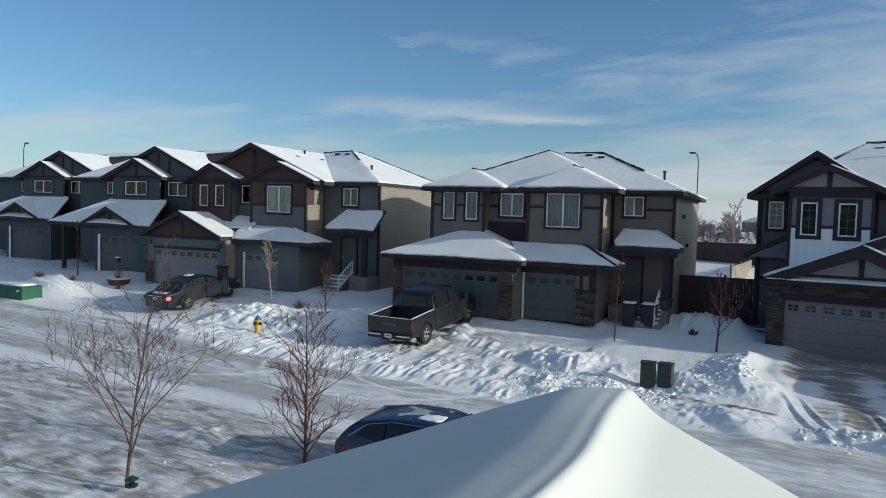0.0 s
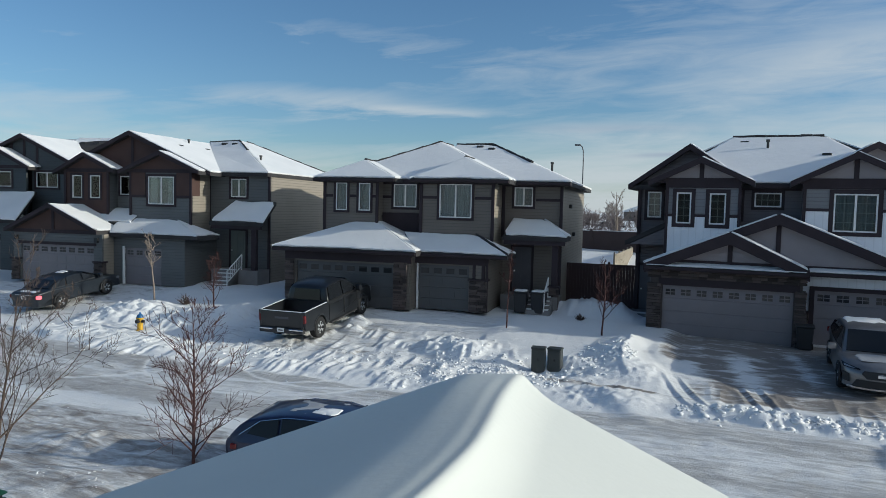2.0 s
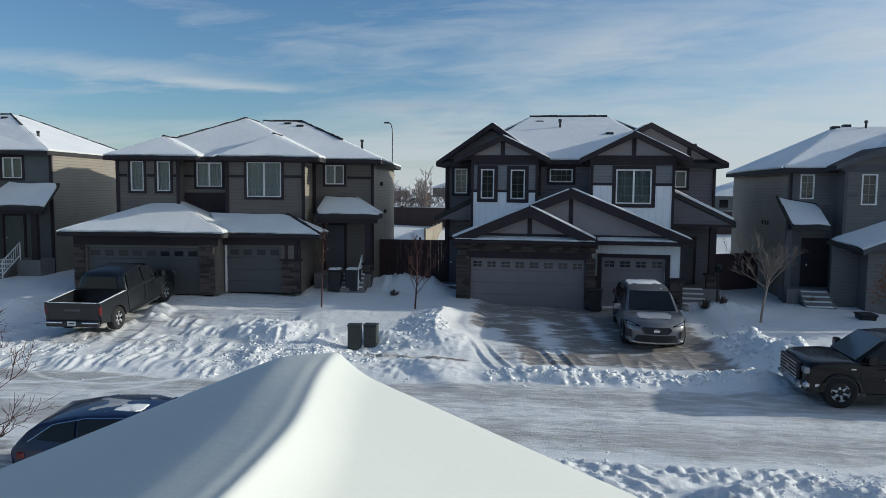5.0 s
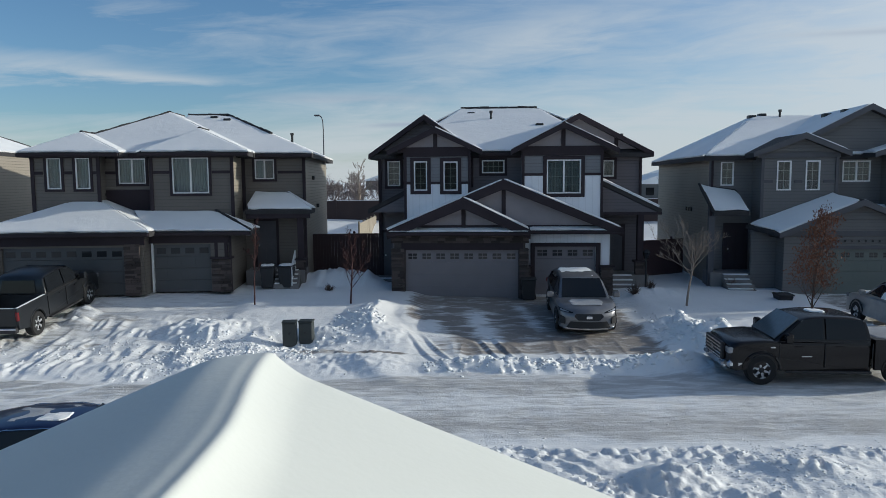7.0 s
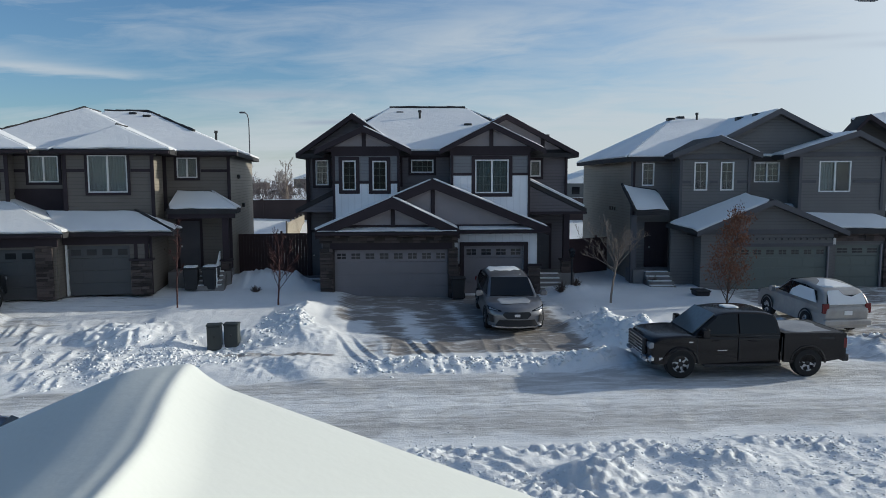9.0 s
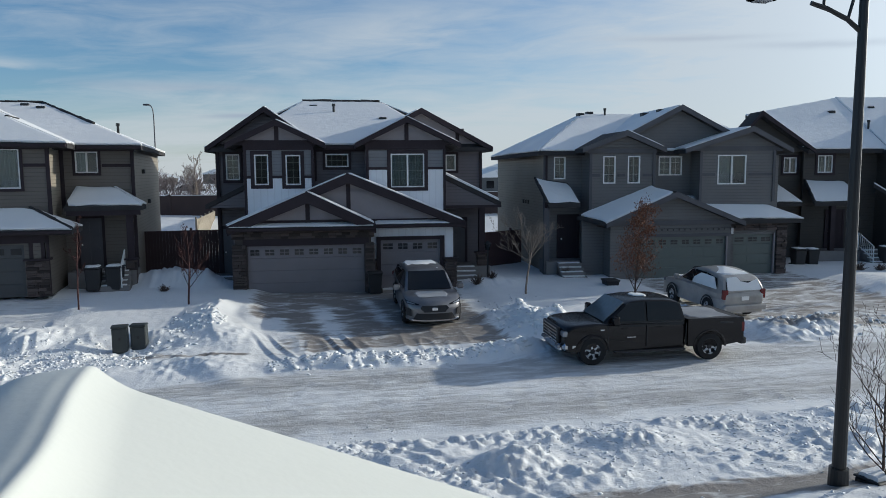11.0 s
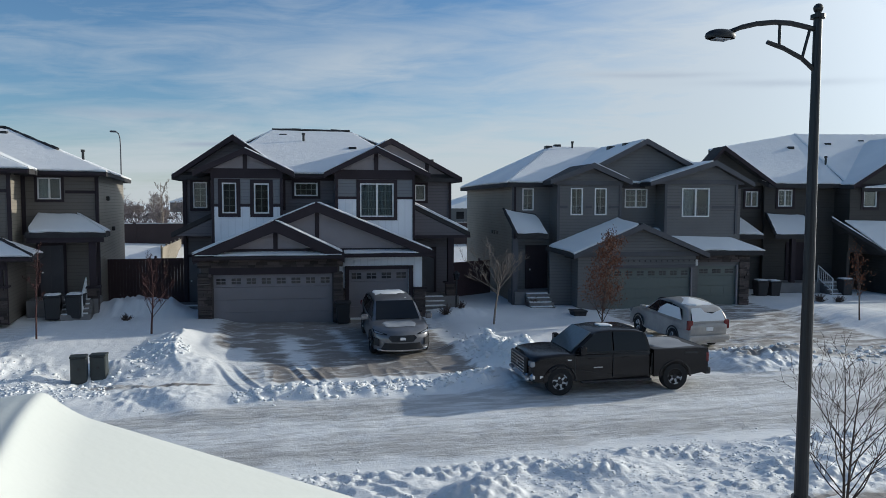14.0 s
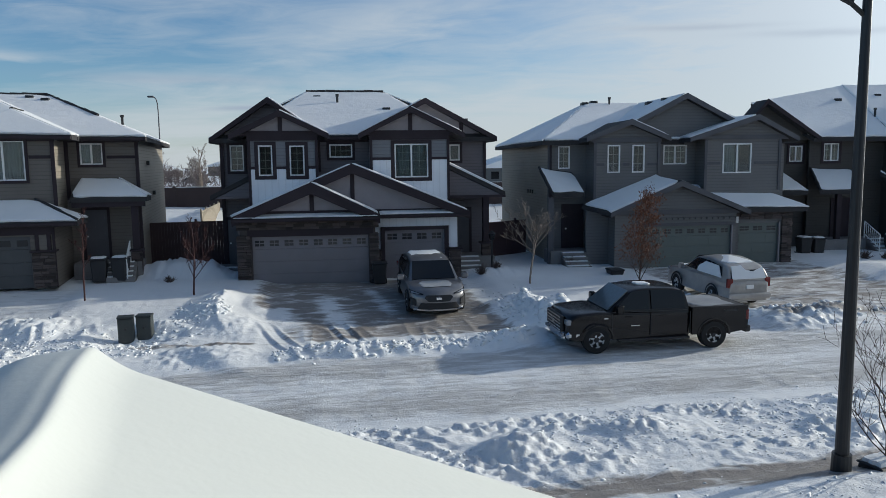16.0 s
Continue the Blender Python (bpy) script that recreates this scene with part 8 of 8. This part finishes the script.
# ---- trees ----
def tree(x, y, z, hgt, spread, seed, bark, label, fork=0.3, limbs=7, r=0.05, rise=1.0, depth=3, lean=0.0, leader=True, leaves=0, leaf_mat=None, stems=1, twig=0.006, category="tree"):
    """A young bare tree: a tapered trunk, limbs that leave it by turns, and twigs on them."""
    rnd = random.Random(seed)
    t = root("tree", pose(x, y, z), label, category, "bare street trees")
    trunk, crown, tips = bmesh.new(), bmesh.new(), []

    def limb(bm, p, d, length, rad, level):
        n = 4 if level < 2 else 3
        q, way = Vector(p), Vector(d).normalized()
        pts = [(q.copy(), rad)]
        for i in range(n):
            way = (way + Vector((rnd.uniform(-1, 1), rnd.uniform(-1, 1), rnd.uniform(-0.3, 0.9) * rise)) * 0.16).normalized()
            nq = q + way * (length / n)
            nr = max(twig * 0.6, rad * (1 - 0.72 * (i + 1) / n))
            tube(bm, q, nq, pts[-1][1], nr, 6 if level == 0 else 4)
            q = nq
            pts.append((q.copy(), nr))
        tips.append(q.copy())
        if level < depth:
            k = limbs if level == 0 else rnd.randint(3, 5)
            for j in range(k):
                s = rnd.uniform(0.25, 0.95)
                i = min(n - 1, int(s * n))
                bp = pts[i][0].lerp(pts[i + 1][0], s * n - i)
                ax = way.orthogonal().normalized()
                ax.rotate(Matrix.Rotation(rnd.uniform(0, math.tau), 3, way))
                nd = (way * 0.75 + ax * rnd.uniform(0.45, 0.9) + Vector((0, 0, 0.35 * rise))).normalized()
                limb(crown, bp, nd, length * rnd.uniform(0.32, 0.58), max(twig, pts[i][1] * 0.5), level + 1)

    for sidx in range(stems):
        a0 = rnd.uniform(0, math.tau)
        d0 = Vector((lean + (0.25 * math.cos(a0) if stems > 1 else 0), 0.25 * math.sin(a0) if stems > 1 else 0, 1))
        q, way = Vector((0, 0, -0.1)), d0.normalized()
        steps = 7
        path = [(q.copy(), r)]
        top = hgt * (1.0 if leader else fork + 0.15)
        for i in range(steps):
            way = (way + Vector((rnd.uniform(-1, 1), rnd.uniform(-1, 1), 0.5)) * 0.06).normalized()
            nq = q + way * ((top + 0.1) / steps)
            nr = max(twig, r * (1 - (0.85 if leader else 0.35) * (i + 1) / steps))
            tube(trunk, q, nq, path[-1][1], nr, 8)
            q = nq
            path.append((q.copy(), nr))
        tips.append(q.copy())
        for j in range(limbs):
            f = fork + (1 - fork) * (j + rnd.uniform(0, 0.9)) / limbs * (0.92 if leader else 0.25)
            hh = f * hgt / top if not leader else f
            hh = min(0.99, hh)
            i = min(steps - 1, int(hh * steps))
            bp = path[i][0].lerp(path[i + 1][0], hh * steps - i)
            a = j * 2.4 + rnd.uniform(-0.4, 0.4)
            out = rnd.uniform(0.55, 1.0)
            nd = Vector((math.cos(a) * out, math.sin(a) * out, rnd.uniform(0.55, 1.2) * rise))
            ln = spread * rnd.uniform(0.75, 1.15) * ((1.15 - 0.75 * (f - fork) / max(0.01, 1 - fork)) if leader else 1.0)
            limb(crown, bp, nd, ln, max(twig, path[i][1] * 0.55), 1)
    part("trunk", trunk, bark, t)
    part("crown", crown, bark if not leaves else leaf_mat[1], t)
    if leaves:
        bm = bmesh.new()
        for _ in range(leaves):
            p = rnd.choice(tips) + Vector((rnd.gauss(0, 0.12), rnd.gauss(0, 0.12), rnd.gauss(0, 0.14)))
            m = Matrix.Translation(p) @ Euler((rnd.uniform(0, 6), rnd.uniform(0, 6), rnd.uniform(0, 6))).to_matrix().to_4x4()
            s = rnd.uniform(0.03, 0.06)
            vs = [bm.verts.new(m @ Vector(v)) for v in ((-s, 0, 0), (0, -s * 0.5, s * 0.2), (s, 0, 0), (0, s * 0.5, s * 0.2))]
            bm.faces.new(vs)
        part("leaves", bm, leaf_mat[0], t, "dry hanging leaves")["kind"] = "stuff"
    return t


tree(-10.95, 7.9, 0.2, 3.6, 2.1, 5, BARK, "bare young tree with spreading upright branches, feeder beneath", fork=0.20, limbs=15, r=0.036, rise=0.72, leader=True, twig=0.0038, depth=4)
tree(-9.45, 10.9, 0.25, 3.15, 1.25, 8, RED_TWIG, "bare conical young tree beside the parked hatchback", fork=0.06, limbs=38, r=0.034, rise=0.7, twig=0.0055, depth=3)
tree(9.36, 9.62, 0.2, 2.5, 1.7, 21, BARK, "bare many-stemmed shrub beside the lamp post", fork=0.05, limbs=13, r=0.026, rise=0.85, leader=True, twig=0.0034, stems=2, depth=3)
tree(-25.1, 26.3, 0.55, 3.3, 0.85, 31, BARK_PALE, "bare young tree with pale bark on the lawn", fork=0.42, limbs=11, r=0.05, depth=3, twig=0.007)
tree(-21.2, 25.8, 0.5, 2.6, 0.85, 32, RED_TWIG, "young tree with reddish twigs on the lawn", fork=0.18, limbs=14, r=0.04, depth=4, twig=0.0042)
tree(-8.0, 27.5, 0.5, 3.5, 0.55, 33, RED_TWIG, "slender young tree with upright reddish twigs", fork=0.35, limbs=14, r=0.035, rise=1.6, depth=4, twig=0.0042)
tree(-4.25, 27.9, 0.4, 2.9, 0.95, 34, RED_TWIG, "young crab apple with reddish twigs before the fence", fork=0.25, limbs=16, r=0.042, depth=4, twig=0.0042)
tree(9.1, 27.9, 0.3, 3.7, 1.55, 35, BARK_PALE, "bare pale-barked tree with a wide crown on the lawn", fork=0.34, limbs=11, r=0.05, depth=4, leader=False, twig=0.006)
tree(13.4, 26.7, 0.25, 3.9, 1.0, 36, BARK, "narrow young tree still holding dry orange leaves", fork=0.06, limbs=34, r=0.04, rise=1.1, depth=2, leaves=3000, leaf_mat=(DRY_LEAF, BARK), twig=0.007)
tree(25.0, 25.4, 0.35, 3.1, 0.6, 37, BARK, "young tree with a few dry brown leaves", fork=0.3, limbs=12, r=0.035, rise=1.4, depth=2, leaves=320, leaf_mat=(DRY_LEAF, BARK), twig=0.007)
tree(-42.5, 27.2, 0.9, 3.6, 0.7, 38, RED_TWIG, "young tree with upright reddish twigs down the street", fork=0.2, limbs=14, r=0.04, rise=1.4, depth=2, twig=0.009)
# far trees: pale bark and twig colours stand in for haze
for i, (x, y, hh, sp) in enumerate(((-8.9, 66, 4.6, 1.7), (-13.5, 72, 2.6, 1.6), (-4.0, 70, 3.4, 1.9), (-2.5, 68, 3.0, 1.6), (-17.0, 80, 3.5, 2.0), (13.0, 62, 4.0, 1.6), (14.5, 70, 4.5, 1.8), (-6.0, 95, 3.6, 2.0), (20, 90, 5, 2.2), (-22, 95, 5, 2.2))):
    tree(x, y, 1.4, hh + 1.2, sp, 50 + i, (BARK_PALE, FAR_TWIG)[i % 2], "bare deciduous tree beyond the sound wall", fork=0.2, limbs=14, r=0.11, depth=4 if i < 5 else 3, twig=0.014)
for i, (x, y, hh) in enumerate(((-15.5, 74, 2.9), (-12.8, 77, 3.2), (-10.6, 74, 2.8), (-8.0, 78, 3.3), (-5.6, 75, 3.0), (-3.2, 77, 3.2), (14.5, 76, 3.2), (18.0, 78, 3.0), (-17.5, 92, 5.0), (-14.2, 100, 4.6), (-8.8, 92, 6.0), (-6.6, 98, 6.4), (-4.6, 90, 5.4), (-1.5, 96, 5.2), (16.5, 92, 5.4), (22.0, 98, 5.0), (26.5, 88, 5.6))):
    tree(x, y, 1.6, hh, 2.3, 70 + i, FAR_TWIG, "hazy thicket of bare twigs beyond the sound wall", fork=0.06, limbs=20, r=0.08, rise=1.2, depth=3, stems=2, twig=0.020)


def shrub(x, y, size, seed):
    rnd = random.Random(seed)
    t = root("shrub", pose(x, y, gz(x, y) - 0.05), "low bare garden shrub poking through snow", "shrub", "garden shrubs")
    bm = bmesh.new()
    for _ in range(int(60)):
        a, e = rnd.uniform(0, math.tau), rnd.uniform(0.4, 1.4)
        d = Vector((math.cos(a) * math.cos(e), math.sin(a) * math.cos(e), math.sin(e))) * size * rnd.uniform(0.5, 1)
        mid = d * 0.5 + Vector((rnd.uniform(-1, 1), rnd.uniform(-1, 1), 0)) * size * 0.08
        tube(bm, (0, 0, 0), mid, 0.012, 0.008, 4)
        tube(bm, mid, d, 0.008, 0.004, 4)
        tube(bm, mid, mid + Vector((rnd.uniform(-1, 1), rnd.uniform(-1, 1), 0.8)) * size * 0.3, 0.006, 0.003, 4)
    part("twig_mass", bm, BARK, t)["kind"] = "stuff"


for i, (x, y, s) in enumerate(((-23.2, 26.2, 0.6), (7.6, 30.2, 0.6), (8.4, 30.6, 0.45), (-40.5, 23.6, 0.5), (-38.9, 24.6, 0.4), (-36.8, 26.0, 0.35), (27.2, 30.2, 0.6), (28.2, 30.0, 0.5), (-5.6, 30.5, 0.4), (12.4, 32.0, 0.6), (-44.0, 25.5, 0.5))):
    shrub(x, y, s, 80 + i)


def bird_feeder():
    G = material("feeder_green", (0.01, 0.05, 0.03), 0.4, grain=0.1)
    t = root("bird_feeder", pose(-10.66, 7.8, 0.52) @ Matrix.Scale(0.72, 4), "dark green bird feeder hanging beside the trunk", "feeder")
    bm = bmesh.new()
    tube(bm, (0, 0, 0.16), (0, 0, 0.24), 0.17, 0.03, 14)
    tube(bm, (0, 0, 0.24), (0, 0, 0.7), 0.004, 0.004, 4)
    part("roof", bm, G, t)
    bm = bmesh.new()
    tube(bm, (0, 0, 0.02), (0, 0, 0.16), 0.07, 0.07, 12)
    part("seed_tube", bm, CAR_GLASS, t)
    bm = bmesh.new()
    tube(bm, (0, 0, -0.02), (0, 0, 0.02), 0.14, 0.15, 14)
    part("tray", bm, G, t)


bird_feeder()


# ---- broken snow: chunks thrown up by plough and shovel ----
def snow_chunks():
    rnd = random.Random(77)
    verts, faces = [], []
    g = (1 + 5 ** 0.5) / 2
    shape = [Vector(v).normalized() for v in ((-1, g, 0), (1, g, 0), (-1, -g, 0), (1, -g, 0), (0, -1, g), (0, 1, g), (0, -1, -g), (0, 1, -g), (g, 0, -1), (g, 0, 1), (-g, 0, -1), (-g, 0, 1))]
    tris = [(0, 11, 5), (0, 5, 1), (0, 1, 7), (0, 7, 10), (0, 10, 11), (1, 5, 9), (5, 11, 4), (11, 10, 2), (10, 7, 6), (7, 1, 8), (3, 9, 4), (3, 4, 2), (3, 2, 6), (3, 6, 8), (3, 8, 9), (4, 9, 5), (2, 4, 11), (6, 2, 10), (8, 6, 7), (9, 8, 1)]
    # stretches along the kerbs: x0, x1, y0, y1, how many, size
    bands = ((-24, -5.5, 19.0, 23.6, 1100, 0.065), (-9.5, -4.5, 19.2, 23.8, 900, 0.08), (-1.0, 7.0, 19.4, 20.5, 330, 0.11), (7.4, 15, 20.9, 23.8, 520, 0.12), (15, 26, 20.0, 22.0, 420, 0.12), (-0.5, 16, 10.9, 14.2, 3400, 0.038), (-38, -24, 22.2, 25.2, 420, 0.06),
             (-46, -36, 22.5, 25.0, 160, 0.07), (-12, -8.5, 8.8, 10.4, 90, 0.03), (-40, -20, 20.4, 21.6, 200, 0.05), (0.5, 12, 8.6, 9.4, 260, 0.05), (-4.8, -2.6, 23.2, 26.0, 240, 0.11), (6.8, 9.4, 22, 27, 300, 0.11), (-24, -12, 12.8, 14.2, 60, 0.04), (-4.9, -3.1, 19.0, 21.0, 170, 0.09))
    for x0, x1, y0, y1, n, s in bands:
        n = int(n * 2.2)
        xs = np.array([rnd.uniform(x0, x1) for _ in range(n)])
        ys = np.array([rnd.gauss((y0 + y1) / 2, (y1 - y0) / 3.6) for _ in range(n)])
        zs = ground_height(xs, ys)
        keep = vnoise(xs, ys, 0.8, 61)
        for x, y, z, q in zip(xs, ys, zs, keep):
            if q < 0.36:
                continue
            a = s * rnd.uniform(0.2, 1.0) ** 2.2 * 1.15
            m = Euler((rnd.uniform(-0.6, 0.6), rnd.uniform(-0.6, 0.6), rnd.gauss(0.2, 0.7) if x < -4 else rnd.uniform(0, 6))).to_matrix()
            k = len(verts)
            sc = Vector((a * rnd.uniform(0.6, 1.2), a * rnd.uniform(0.8, 2.0), a * rnd.uniform(0.35, 0.75)))
            for v in shape:
                w3 = m @ Vector((v[0] * sc.x * rnd.uniform(0.4, 1.25), v[1] * sc.y * rnd.uniform(0.4, 1.25), v[2] * sc.z * rnd.uniform(0.4, 1.25)))
                verts.append((x + w3.x, y + w3.y, z - 0.2 * a + w3.z))
            faces += [tuple(k + i for i in f) for f in tris]
    me = bpy.data.meshes.new("snow_chunks")
    me.from_pydata(verts, [], faces)
    me.polygons.foreach_set("use_smooth", np.ones(len(faces), bool))
    me.materials.append(SNOW)
    tagged(new("snow_chunks", me), "broken chunks of ploughed snow along the kerbs", "snow", kind="stuff")


snow_chunks()
